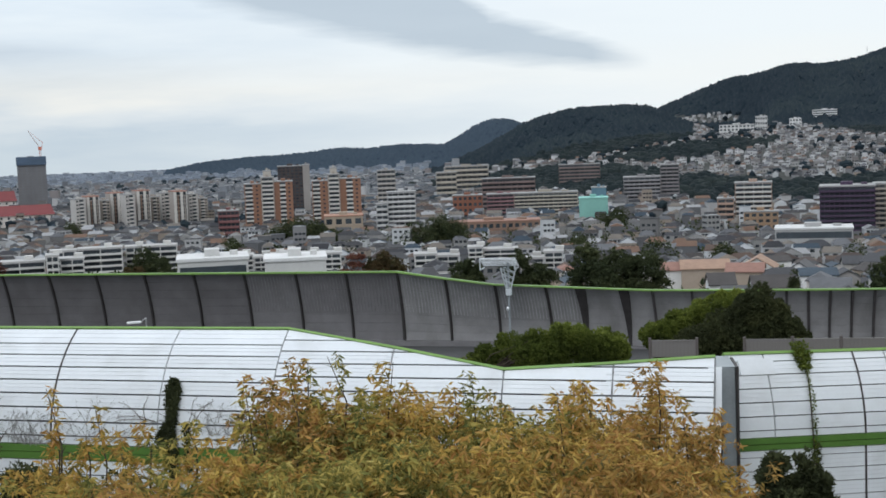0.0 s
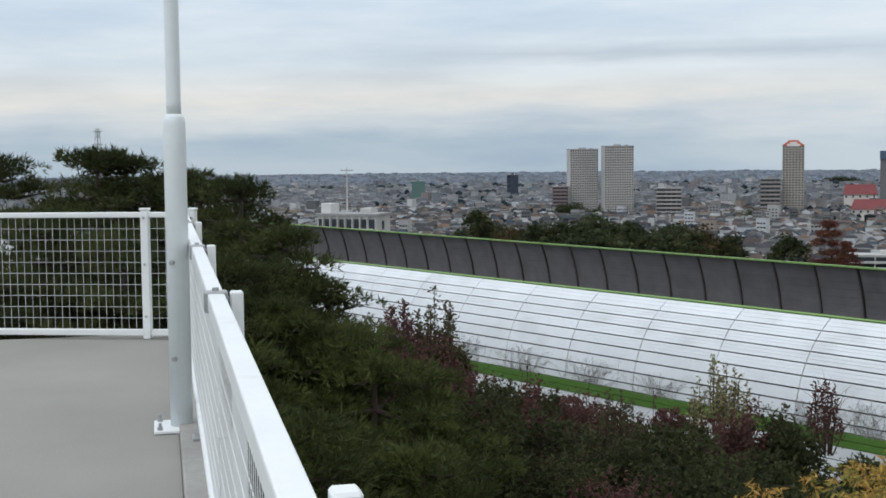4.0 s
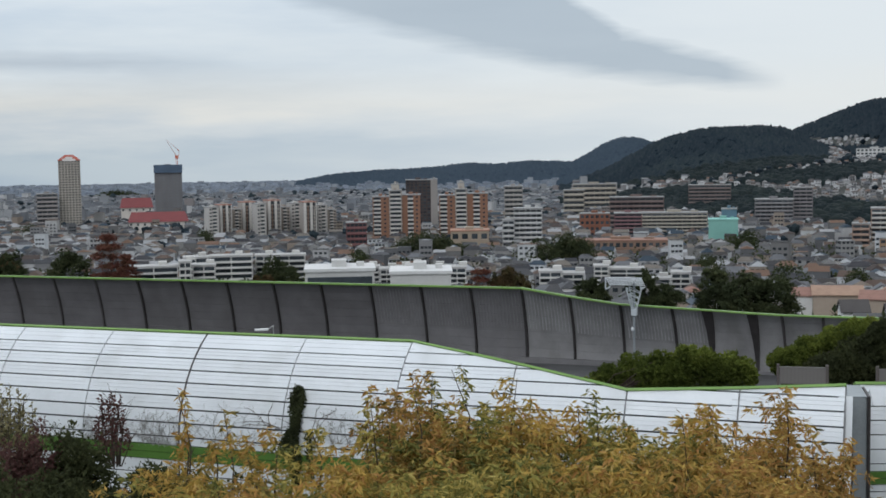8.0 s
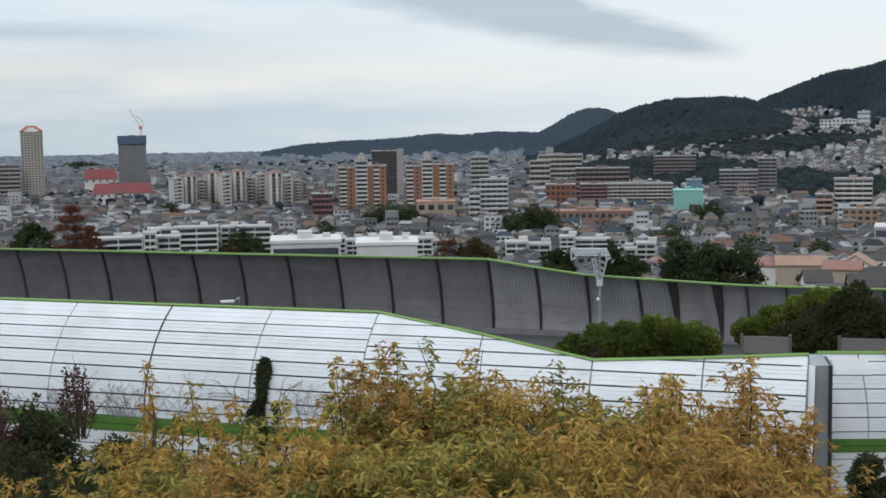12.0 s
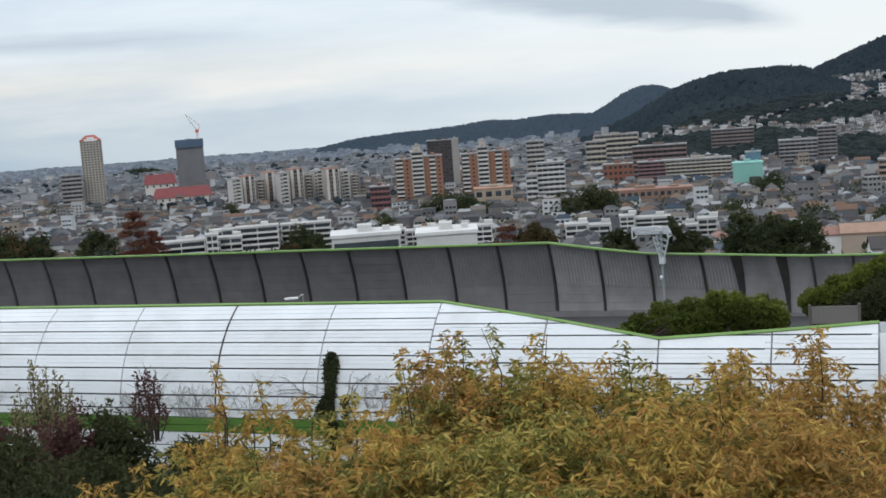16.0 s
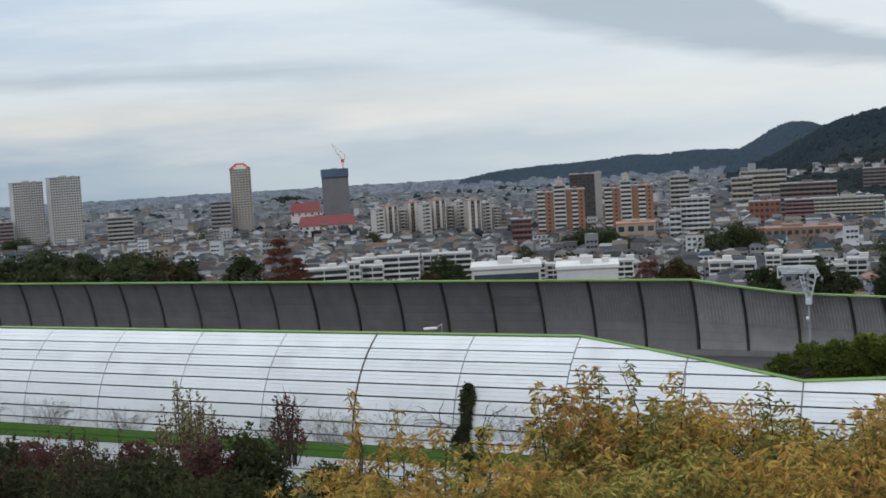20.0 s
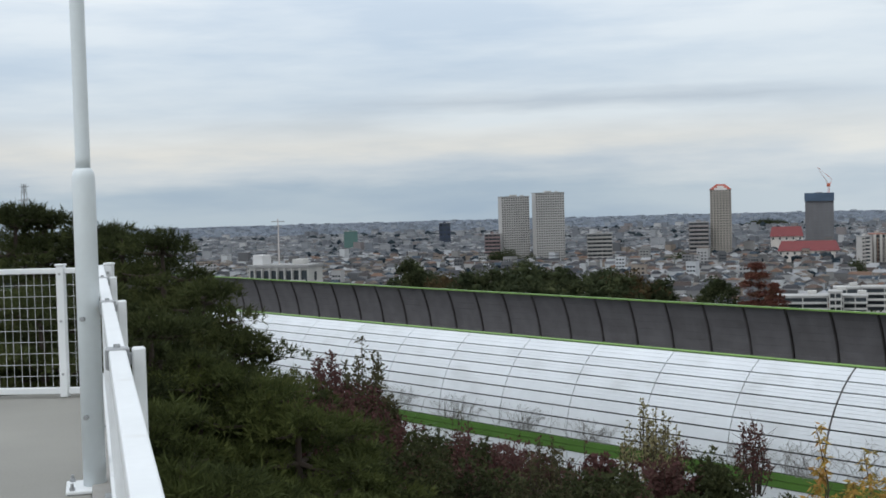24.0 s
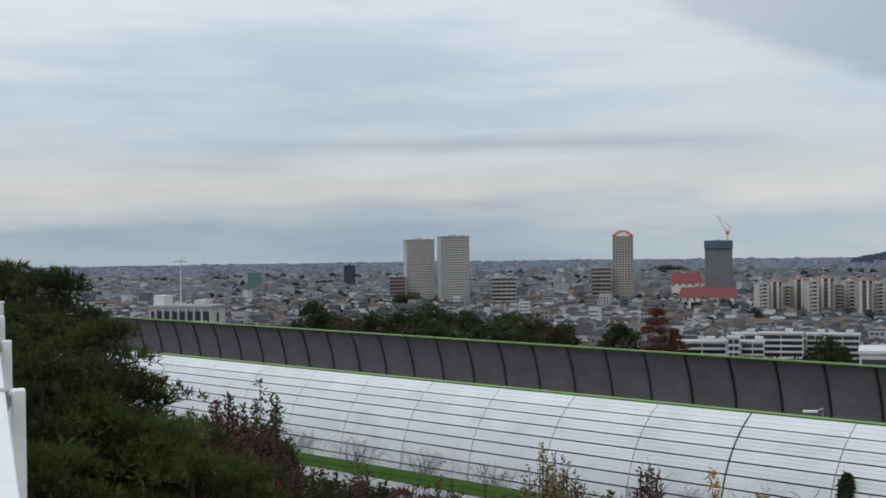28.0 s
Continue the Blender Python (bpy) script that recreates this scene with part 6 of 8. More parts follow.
def tree(name, label, az, r, z_top, width, height, mat, leaves=2600, size=0.35, clumps=60, seed=1, flat=1.0, category="tree", trunk=0.16, layered=False, cone=False, tufts=0):
    """A tree or shrub whose crown is made of clumps of single leaves with gaps between them."""
    g = np.random.default_rng(seed)
    p = at(az, r)
    zg = float(ground(p.x, p.y)) - 0.15
    th = empty(name, Matrix.Translation((p.x, p.y, zg)), label=label, category=category)
    top = z_top - zg
    cz = top - height / 2
    u = g.normal(size=(clumps, 3))
    u /= np.linalg.norm(u, axis=1, keepdims=True)
    cr = g.uniform(0.10, 0.19, clumps) if layered else g.uniform(0.09, 0.17, clumps)      # clump size, as a share of the crown
    lump = 1 + 0.16 * np.sin(u[:, 0] * 5 + seed) * np.sin(u[:, 1] * 4 + 2 * seed)
    rad = np.minimum(g.uniform(0.25, 1.0, clumps) ** 0.5 * lump, 1.05) * (1 - cr)
    c = u * rad[:, None] * np.array([width / 2, width / 2, height / 2])
    if layered:
        q = g.uniform(0, 1, clumps)
        reach = (1 - 0.8 * q ** 2.2) * g.uniform(0.1, 1.0, clumps) ** 0.5 * (1 - cr)
        turn = g.uniform(0, 2 * math.pi, clumps)
        c = np.stack([np.cos(turn) * reach * width / 2, np.sin(turn) * reach * width / 2, (q - 0.5) * height], 1)
        c[:, 2] = np.round(c[:, 2] / (height / 7)) * (height / 7) + g.normal(0, height * 0.012, clumps)
        c[:, 2] = np.clip(c[:, 2], -height / 2, height * 0.45)
    if cone:
        k = np.clip((height / 2 - c[:, 2]) / height, 0.06, 1)
        c[:, 0] *= k * 1.5
        c[:, 1] *= k * 1.5
    c[:, 2] += cz
    per = leaves // clumps
    ci = np.repeat(np.arange(clumps), per)
    off = g.normal(size=(len(ci), 3))
    off /= np.linalg.norm(off, axis=1, keepdims=True) + 1e-9
    off *= (g.uniform(0.1, 1.0, len(ci)) ** 0.5)[:, None]
    off[:, 2] *= 0.4 if layered else 0.8
    pos = c[ci] + off * cr[ci][:, None] * max(width, height * 0.8)
    ax = off * 0.8 + np.array([0, 0, 0.5 if (layered or cone) else 0.1]) + g.normal(0, 0.35, (len(ci), 3))
    ln = g.uniform(0.6, 1.3, len(ci)) * size
    put("crown", leaf_mesh("crown", pos, ax, ln, ln * (0.42 if (layered or cone) else 0.55), mat, seed=seed + 5, plain=True), th)
    if tufts:
        cj = g.integers(0, clumps, tufts)
        o2 = g.normal(size=(tufts, 3))
        o2 /= np.linalg.norm(o2, axis=1, keepdims=True) + 1e-9
        o2 *= (g.uniform(0.05, 0.9, tufts) ** 0.5)[:, None]
        o2[:, 2] *= 0.4 if layered else 0.8
        slim = 0.28 if (layered or cone) else 0.55
        tagged(put("spray", spray_mesh("spray", c[cj] + o2 * cr[cj][:, None] * max(width, height * 0.8), o2, size * (1.6 if layered else 1.45) * g.uniform(0.7, 1.3, tufts), mat, seed + 8, 6, slim), th), kind="stuff")
        # solid blobs added inside the clumps of distant trees to close see-through gaps
        v = np.repeat(ICO_V[None], clumps, 0) * (1 + g.uniform(-0.2, 0.2, (clumps, 12, 1)))
        v = v * (cr * max(width, height * 0.8) * 0.42)[:, None, None] * np.array([1, 1, 0.35 if layered else 0.8]) + c[:, None, :]
        if r > 60:
            tagged(put("crown_filler", mesh_np("crown_filler", v.reshape(-1, 3), (np.arange(clumps)[:, None, None] * 12 + ICO_F[None]).reshape(-1, 3), mat, smooth=True), th), kind="stuff")
    tips = c[g.choice(clumps, min(12 if tufts else 34, clumps), replace=False)] * np.array([0.85, 0.85, 1.0]) - np.array([0, 0, height * (0.05 if tufts else 0.0)])
    put("trunk", branches("trunk", (0, 0, 0), tips, trunk, seed=seed), th)
    return th


def autumn_tree(label, az, r, z_top, width, height, n_whorl, seed, shoots=0, mat=None):
    """A tree with drooping rosettes of long yellow-brown leaves at the ends of its twigs."""
    g = np.random.default_rng(seed)
    p = at(az, r)
    zg = float(ground(p.x, p.y)) - 0.15
    th = empty("autumn_tree", Matrix.Translation((p.x, p.y, zg)), label=label, category="tree")
    cz = z_top - zg - height / 2
    tuft = 9                                    # whorls crowd on the ends of the limbs
    u = g.normal(size=(n_whorl // tuft + 1, 3))
    u[:, 2] = np.abs(u[:, 2]) * 0.9 - 0.25
    u /= np.linalg.norm(u, axis=1, keepdims=True)
    lump = 1 + 0.10 * np.sin(u[:, 0] * 9 + seed) + 0.10 * np.sin(u[:, 1] * 11 + seed * 2) + 0.08 * np.sin(u[:, 0] * 23 + u[:, 1] * 17)
    rad = g.uniform(0.4, 1.0, len(u)) ** 0.35 * lump
    c = u * rad[:, None] * np.array([width / 2, width / 2, height / 2])
    c = np.repeat(c, tuft, 0)[:n_whorl]
    c += g.normal(0, 1, c.shape) * np.array([0.085, 0.085, 0.07])
    c[:, 2] += cz
    tw = []
    extra = []
    for k in range(shoots):
        a = g.uniform(0, 2 * math.pi)
        q = g.uniform(0.0, 0.8)
        bx, by = math.cos(a) * q * width / 2, math.sin(a) * q * width / 2
        bz = cz + height / 2 * math.sqrt(max(0.05, 1 - q * q)) * 0.93
        hgt = g.uniform(0.1, 0.28) if k % 3 else g.uniform(0.3, 0.52)
        tw.append(tube([Vector((bx, by, bz - 0.5)), Vector((bx + 0.04, by, bz)), Vector((bx + g.normal(0, 0.05), by, bz + hgt))], [0.010, 0.007, 0.003], 4))
        for f in (0.25, 0.45, 0.6, 0.75, 0.9, 1.0):
            extra.append((bx + g.normal(0, 0.02), by + g.normal(0, 0.02), bz + hgt * f))
    if extra:
        c = np.concatenate([c, np.array(extra)])
    per = 13
    ci = np.repeat(np.arange(len(c)), per)
    th_a = g.uniform(0, 2 * math.pi, len(ci))
    droop = g.uniform(-1.5, 0.35, len(ci))
    ax = np.stack([np.cos(th_a), np.sin(th_a), droop], 1)
    pos = c[ci] + g.normal(0, 0.018, (len(ci), 3))
    ln = g.uniform(0.042, 0.092, len(ci))
    put("crown", leaf_mesh("crown", pos, ax, ln, ln * 0.26, mat or F_AUTUMN, 0.5, seed + 9, plain=True), th)
    tips = c[g.choice(n_whorl, 28, replace=False)] * np.array([0.85, 0.85, 0.86])
    put("trunk", branches("trunk", (0, 0, 0), tips, 0.11, seed=seed), th)
    if tw:
        vs, fs, _ = join_geo(tw)
        tagged(put("twig", mesh_of("twig", vs, fs, M_BARK), th), kind="stuff")
    return th


def rise(el, r):
    """Height of a point at that elevation and distance."""
    return EYE + r * math.tan(radians(el))


AUTUMN = ((17.2, 11.0, -12.2, 0.7, 1.6, 160, 8, 0), (14.2, 10.2, -12.4, 1.3, 2.0, 360, 9, 0), (11.0, 9.8, -12.7, 1.5, 2.2, 460, 9, 1), (6.4, 10.2, -10.9, 1.7, 2.5, 1200, 9, 2), (4.6, 10.1, -11.1, 1.5, 2.5, 900, 7, 1), (2.2, 10.0, -11.6, 1.8, 2.3, 1100, 7, 0), (-1.8, 10.2, -12.0, 2.0, 2.4, 1200, 8, 1),
          (-5.4, 10.0, -11.9, 1.9, 2.4, 1200, 9, 0), (-9.4, 10.2, -11.8, 1.4, 2.4, 800, 9, 2), (8.8, 8.6, -13.9, 1.9, 2.0, 1000, 3, 0), (3.6, 8.4, -13.6, 2.0, 2.0, 1100, 3, 1), (-1.6, 8.5, -13.7, 2.0, 2.0, 1100, 3, 0),
          (-6.6, 8.6, -13.7, 1.9, 2.0, 1000, 3, 2), (-10.6, 9.0, -14.6, 1.1, 2.0, 500, 3, 0), (14.0, 8.5, -14.6, 1.8, 2.0, 800, 3, 2), (17.8, 9.0, -14.6, 1.5, 2.0, 700, 6, 1), (20.6, 8.6, -15.3, 1.8, 2.0, 900, 6, 0), (12.4, 8.7, -14.2, 1.8, 2.0, 1000, 5, 1), (23.6, 8.0, -17.2, 1.6, 2.0, 700, 5, 0))
for i, (az, r, el, w, h, n, sh, k) in enumerate(AUTUMN):
    autumn_tree(("tree crown turning yellow and ochre below the terrace", "tree crown still olive green with yellow tips", "tree crown turning rusty orange below the terrace")[k], az, r, rise(el, r), w, h, int(n * 1.45), 40 + i, max(0, sh - 5), (F_AUTUMN, F_OLIVEGREEN, F_RUST)[k])


# dark pines and shrubs on the bank
def pine(label, az, r, el, spread, depth, mat, seed, lean=0.0):
    """A pine: a bending trunk, whorls of boughs in tiers, and flat pads of needle tufts along each bough."""
    g = np.random.default_rng(seed)
    p = at(az, r)
    zg = float(ground(p.x, p.y)) - 0.15
    th = empty("pine_tree", Matrix.Translation((p.x, p.y, zg)), label=label, category="pine tree")
    top = rise(el, r) - zg
    sway_x, sway_y = g.normal(0, 0.10, 2)
    spine = [Vector((sway_x * math.sin(2.2 * q) + lean * q * q, sway_y * math.sin(2.8 * q), top * q)) for q in (0, 0.2, 0.4, 0.6, 0.8, 0.92, 1.0)]
    at_z = lambda z: Vector([float(np.interp(z / top, (0, 0.2, 0.4, 0.6, 0.8, 0.92, 1.0), [v[i] for v in spine])) for i in range(3)])
    wood = [tube(spine, [0.13, 0.12, 0.10, 0.08, 0.05, 0.03, 0.012], 7)]
    pads = [(Vector(spine[-1]) - Vector((0, 0, 0.05)), Vector((0, 0, 1)), 0.16, 26)]
    z, k = top - 0.18, 0
    while z > max(0.5, top - depth):
        d = top - z
        n = int(g.integers(4, 7))
        turn = g.uniform(0, 2 * math.pi)
        for i in range(n):
            a = turn + 2 * math.pi * i / n + g.normal(0, 0.25)
            L = min(spread, 0.22 + 0.85 * d) * g.uniform(0.62, 1.08)
            s0 = at_z(z + g.normal(0, 0.05))
            out = Vector((math.cos(a), math.sin(a), 0))
            droop = g.uniform(-0.16, 0.06) * L
            mid, tip = s0 + out * L * 0.5 + Vector((0, 0, droop)), s0 + out * L + Vector((0, 0, droop + 0.16 * L * g.uniform(0.2, 1.0)))
            wood.append(tube([s0, mid, tip], [0.035, 0.024, 0.006], 5))
            m = max(2, round(L / 0.26))
            for j in range(m):
                q = 1 - 0.72 * j / m
                c = (mid.lerp(tip, (q - 0.5) * 2) if q > 0.5 else s0.lerp(mid, q * 2)) + Vector((-out.y, out.x, 0)) * float(g.normal(0, 0.15 * L * q))
                pads.append((c + Vector((0, 0, 0.03)), out, float(g.uniform(0.16, 0.31)), 34))
        z -= g.uniform(0.26, 0.42)
    pos, ax = [], []
    for c, out, rad, n in pads:
        ang, q = g.uniform(0, 2 * math.pi, n), np.sqrt(g.uniform(0, 1, n))
        o = np.stack([np.cos(ang) * q * rad, np.sin(ang) * q * rad, g.normal(0, 0.035, n) + 0.05 * (1 - q * q)], 1)
        pos.append(o + np.array(c))
        ax.append(np.stack([np.cos(ang) * q, np.sin(ang) * q, np.full(n, 0.55)], 1) + np.array(out) * 0.3)
    pos, ax = np.concatenate(pos), np.concatenate(ax)
    tagged(put("needles", spray_mesh("needles", pos, ax, g.uniform(0.065, 0.11, len(pos)), mat, seed + 8, 8, 0.16), th), kind="stuff")
    vs, fs, _ = join_geo(wood)
    put("trunk", mesh_of("trunk", vs, fs, M_BARK, smooth=True), th)


PINES = ((51.4, 17, -0.05, 1.9, 3.6), (50.2, 17.5, -0.35, 1.7, 3.6), (55.5, 18, -0.4, 2.4, 4.0), (48.6, 18, -1.0, 1.8, 3.8), (47.2, 17, -1.45, 1.5, 3.6), (45.4, 16, -1.35, 1.25, 3.8), (44.0, 15, -3.6, 1.15, 3.4),
         (42.6, 14.5, -5.6, 0.85, 2.8), (49.6, 14, -3.0, 1.5, 3.4), (46.4, 13, -4.8, 1.3, 3.4), (44.0, 12.5, -7.0, 1.15, 3.0), (41.6, 12.5, -8.0, 1.0, 2.6), (39.6, 12, -9.2, 0.9, 2.4), (37.6, 13, -10.0, 0.9, 2.2),
         (45.0, 9, -11.4, 0.9, 2.6), (53.5, 13.5, -2.6, 1.7, 3.4), (50.8, 12.6, -4.0, 1.3, 3.0), (55.0, 13.0, -5.0, 1.6, 3.0), (48.6, 12.2, -6.0, 1.1, 3.0), (42.4, 10, -12.4, 0.9, 2.2), (46.8, 11, -8.8, 1.0, 2.8), (38.2, 10.4, -13.2, 0.8, 2.0))
for i, (az, r, el, w, d) in enumerate(PINES):
    pine("dark green pine with tiered boughs beside the terrace" if el > -6.5 else "young mid-green pine on the bank below the terrace", az, r, el, w, d, F_PINE if el > -6.5 else F_YOUNGPINE, 60 + i)


def twig_shrub(label, az, r, el, width, depth, mat, stems, leaves, seed, spread=0.11):
    """A thin shrub of many upright stems, small leaves along their upper part, bare tips."""
    g = np.random.default_rng(seed)
    p = at(az, r)
    zg = float(ground(p.x, p.y)) - 0.1
    th = empty("shrub", Matrix.Translation((p.x, p.y, zg)), label=label, category="shrub")
    top = rise(el, r) - zg
    wood, pos, ax = [], [], []
    for k in range(stems):
        a, q = g.uniform(0, 2 * math.pi), math.sqrt(g.uniform(0, 1))
        tip = Vector((math.cos(a) * q * width / 2, math.sin(a) * q * width / 2, top - depth * 0.5 * q * q - g.uniform(0, 0.4) * depth))
        root = Vector((tip.x * 0.5, tip.y * 0.5, max(0.0, top - depth * 1.3)))
        mid = root.lerp(tip, 0.5) + Vector((tip.x * 0.22, tip.y * 0.22, 0)) + Vector(g.normal(0, 0.04, 3))
        wood.append(tube([root, mid, tip], [0.014, 0.009, 0.003], 4))
        for j in range(3):
            s0 = mid.lerp(tip, float(g.uniform(0.0, 0.8)))
            t2 = s0 + Vector((float(g.normal(0, 0.16)), float(g.normal(0, 0.16)), float(g.uniform(0.08, 0.3))))
            wood.append(tube([s0, t2], [0.006, 0.002], 3))
        n = leaves // stems
        q = g.uniform(0.12, 1.0, n) ** 0.7
        line = np.array([list(root.lerp(mid, 2 * v) if v < 0.5 else mid.lerp(tip, 2 * v - 1)) for v in q])
        pos.append(line + g.normal(0, 1, (n, 3)) * (spread * (1.15 - q))[:, None])
        ax.append(g.normal(0, 0.7, (n, 3)) + np.array([0, 0, 0.25]))
    pos, ax = np.concatenate(pos), np.concatenate(ax)
    ln = g.uniform(0.6, 1.3, len(pos)) * 0.0029 * r
    put("leaves", leaf_mesh("leaves", pos, ax, ln, ln * 0.6, mat, seed=seed + 5, plain=True), th)
    vs, fs, _ = join_geo(wood)
    tagged(put("twig", mesh_of("twig", vs, fs, M_BARK), th), kind="stuff")


TWIGGY = (("reddish brown upright shrub thinning at the top", 38.6, 19, -6.2, 1.5, 1.9, F_MAROON, 66, 21000, 0.18), ("olive and brown upright shrub thinning at the top", 37.05, 19, -5.95, 1.0, 2.0, F_TWIG, 56, 16000, 0.16), ("olive and brown shrub beside the pines", 40.2, 19, -7.15, 1.1, 1.6, F_TWIG, 46, 12000, 0.18),
          ("reddish brown shrub on the bank", 38.0, 18, -7.25, 1.75, 2.2, F_MAROON, 66, 22000, 0.22), ("olive-leaved thin shrub before the barrier", 24.6, 24, -8.8, 1.15, 1.5, F_OLIVE, 40, 2200, 0.10),
          ("thin dark red shrub before the barrier", 20.2, 22, -9.5, 0.6, 1.1, F_MAROON, 20, 900, 0.08), ("thin bare shrub with few leaves", 30.2, 24, -9.7, 1.0, 1.6, F_MAROON, 16, 320, 0.09),
          ("thin bare shrub with few leaves", 27.3, 24, -10.1, 0.9, 1.5, F_MAROON, 14, 260, 0.09), ("thin bare shrub with few leaves", 33.2, 24, -8.9, 0.8, 1.6, F_TWIG, 14, 300, 0.08), ("thin bare shrub with few leaves", 29.0, 23, -10.4, 0.9, 1.2, F_TWIG, 14, 260, 0.09),
          ("maroon shrub on the bank with loose twigs", 23.5, 18.5, -10.6, 0.9, 1.4, F_MAROON, 44, 9000, 0.16), ("maroon shrub on the bank with loose twigs", 31.6, 19, -10.25, 1.5, 1.3, F_MAROON, 46, 9000, 0.16),
          ("reddish shrub on the bank with loose twigs", 29.2, 18, -10.7, 1.5, 1.3, F_TWIG, 46, 9000, 0.16), ("reddish shrub on the bank with loose twigs", 35.2, 18, -9.35, 1.5, 1.5, F_MAROON, 50, 12000, 0.17), ("maroon shrub on the bank with loose twigs", 33.0, 18.5, -9.95, 1.5, 1.4, F_MAROON, 48, 11000, 0.17))
for i, (lab, az, r, el, w, d, mat, st, n, sp) in enumerate(TWIGGY):
    twig_shrub(lab, az, r, el, w, d, mat, st, n, 190 + i, sp)
SHRUBS = (
    ("dark green shrub on the bank", 33.6, 19, -10.2, 2.6, 3.0, F_DARK, 9000, 60), ("reddish brown shrub on the bank", 31.4, 20, -10.55, 2.6, 2.8, F_MAROON, 9000, 60),
    ("dark green shrub on the bank", 36.0, 16, -9.3, 2.2, 3.2, F_DARK, 12000, 80), ("dark shrub on the bank", 32.6, 16, -11.6, 2.8, 2.8, F_DARK, 12000, 80),
    ("reddish brown shrub on the bank", 28.8, 19, -11.05, 2.4, 2.6, F_MAROON, 9000, 60), ("dark shrub on the bank", 27.0, 17, -12.0, 2.6, 2.6, F_DARK, 10000, 70),
    ("dark green rounded shrub on the bank", 21.7, 18.5, -10.95, 1.3, 2.6, F_DARK, 8000, 56),
    ("dark shrub on the bank", 24.8, 15, -13.0, 2.6, 2.6, F_DARK, 10000, 70), ("dark shrub on the bank", 18.6, 18, -12.8, 2.0, 2.6, F_DARK, 8000, 56), ("maroon shrub on the bank", 29.8, 14, -13.8, 2.6, 2.6, F_MAROON, 10000, 70),
    ("dark shrub on the bank", 20.5, 14, -14.2, 2.4, 2.4, F_DARK, 8000, 60), ("dark shrub on the bank", 25.5, 11.5, -15.6, 2.2, 2.2, F_DARK, 8000, 60), ("dark shrub on the bank", 34.5, 11.5, -13.8, 2.4, 2.6, F_DARK, 10000, 70),
    ("dark shrub on the bank", 38.8, 9.5, -15.6, 2.0, 2.2, F_DARK, 9000, 60), ("dark shrub on the bank", 30.5, 9.5, -17.0, 2.2, 2.0, F_DARK, 7000, 60),
    ("dark green shrub at the foot of the barrier", -14.2, 36, -14.05, 1.0, 2.4, F_DARK, 4000, 40), ("dark green shrub at the foot of the barrier", -15.6, 36, -14.1, 1.2, 2.4, F_DARK, 3600, 40),
    ("dark shrub on the bank", 15.0, 14, -14.0, 2.2, 2.6, F_DARK, 7000, 50), ("dark shrub on the bank", -14.0, 14, -15.6, 1.8, 2.4, F_DARK, 6000, 50),
    ("dark shrub on the bank", 17.0, 15.5, -13.2, 2.0, 2.4, F_DARK, 6000, 50),
    ("dark shrub turning red on the bank", 26.4, 19.5, -11.45, 1.9, 2.4, F_MIX, 7000, 60), ("maroon shrub on the bank", 24.6, 19.5, -11.7, 1.4, 2.4, F_MAROON, 6000, 50), ("dark shrub on the bank", 22.6, 17, -12.4, 1.8, 2.4, F_DARK, 6000, 50),
    ("dark shrub on the bank", -17.5, 14, -16.4, 1.8, 2.4, F_DARK, 6000, 50))
for i, (lab, az, r, el, w, h, mat, n, cl) in enumerate(SHRUBS):
    tree("shrub", lab, az, r, rise(el, r), w, h, mat, int(n * 0.75), 0.0027 * r, cl, 90 + i, category="shrub", trunk=0.05, tufts=int(n * 0.28))


def climber(label, arc, a, s0, s1, w, mat, n, seed, head=1.0, lean=0.0, size=0.08, foot=0.0):
    """A climbing plant clinging to the barrier: a stem and leaves, broader at its rounded head."""
    g = np.random.default_rng(seed)
    o = arc.pos(a, s0, -0.03)
    th = empty("climbing_plant", Matrix.Translation(o), label=label, category="climber")
    t = g.uniform(0, 1, n)
    pos = []
    for k in range(n):
        q = t[k]
        wd = w * (0.62 + 0.38 * math.sin(q * 9 + seed) * 0.4 + 0.38 * head * q * q) * math.sqrt(max(0.03, 1 - max(0, (q - 0.9) / 0.1) ** 2))
        fo = foot * float(sstep(0.66, 0.48, q) * sstep(0.30, 0.42, q))      # a bulge over the foot
        wd *= 1 + 1.6 * fo - 0.45 * (foot > 0) * float(sstep(0.36, 0.28, q))
        pos.append(arc.pos(a + lean * q + fo * 0.32 + g.uniform(-0.5, 0.5) * wd + g.normal(0, 0.025), s0 + (s1 - s0) * q, -abs(g.normal(0.07, 0.09)) - 0.03) - o)
    ax = g.normal(0, 0.6, (n, 3)) + np.array([0, -0.4, -0.3])
    ln = g.uniform(0.6, 1.35, n) * size
    put("leaves", leaf_mesh("leaves", np.array([list(q) for q in pos]), ax, ln, ln * 0.75, mat, seed=seed), th)
    vs, fs = tube([arc.pos(a + lean * k / 8 + 0.05 * math.sin(k), s0 + (s1 - s0) * k / 8, -0.05) - o for k in range(9)], [0.022 if n > 200 else 0.007] * 8 + [0.004], 5)
    put("stem", mesh_of("stem", vs, fs, M_BARK), th)


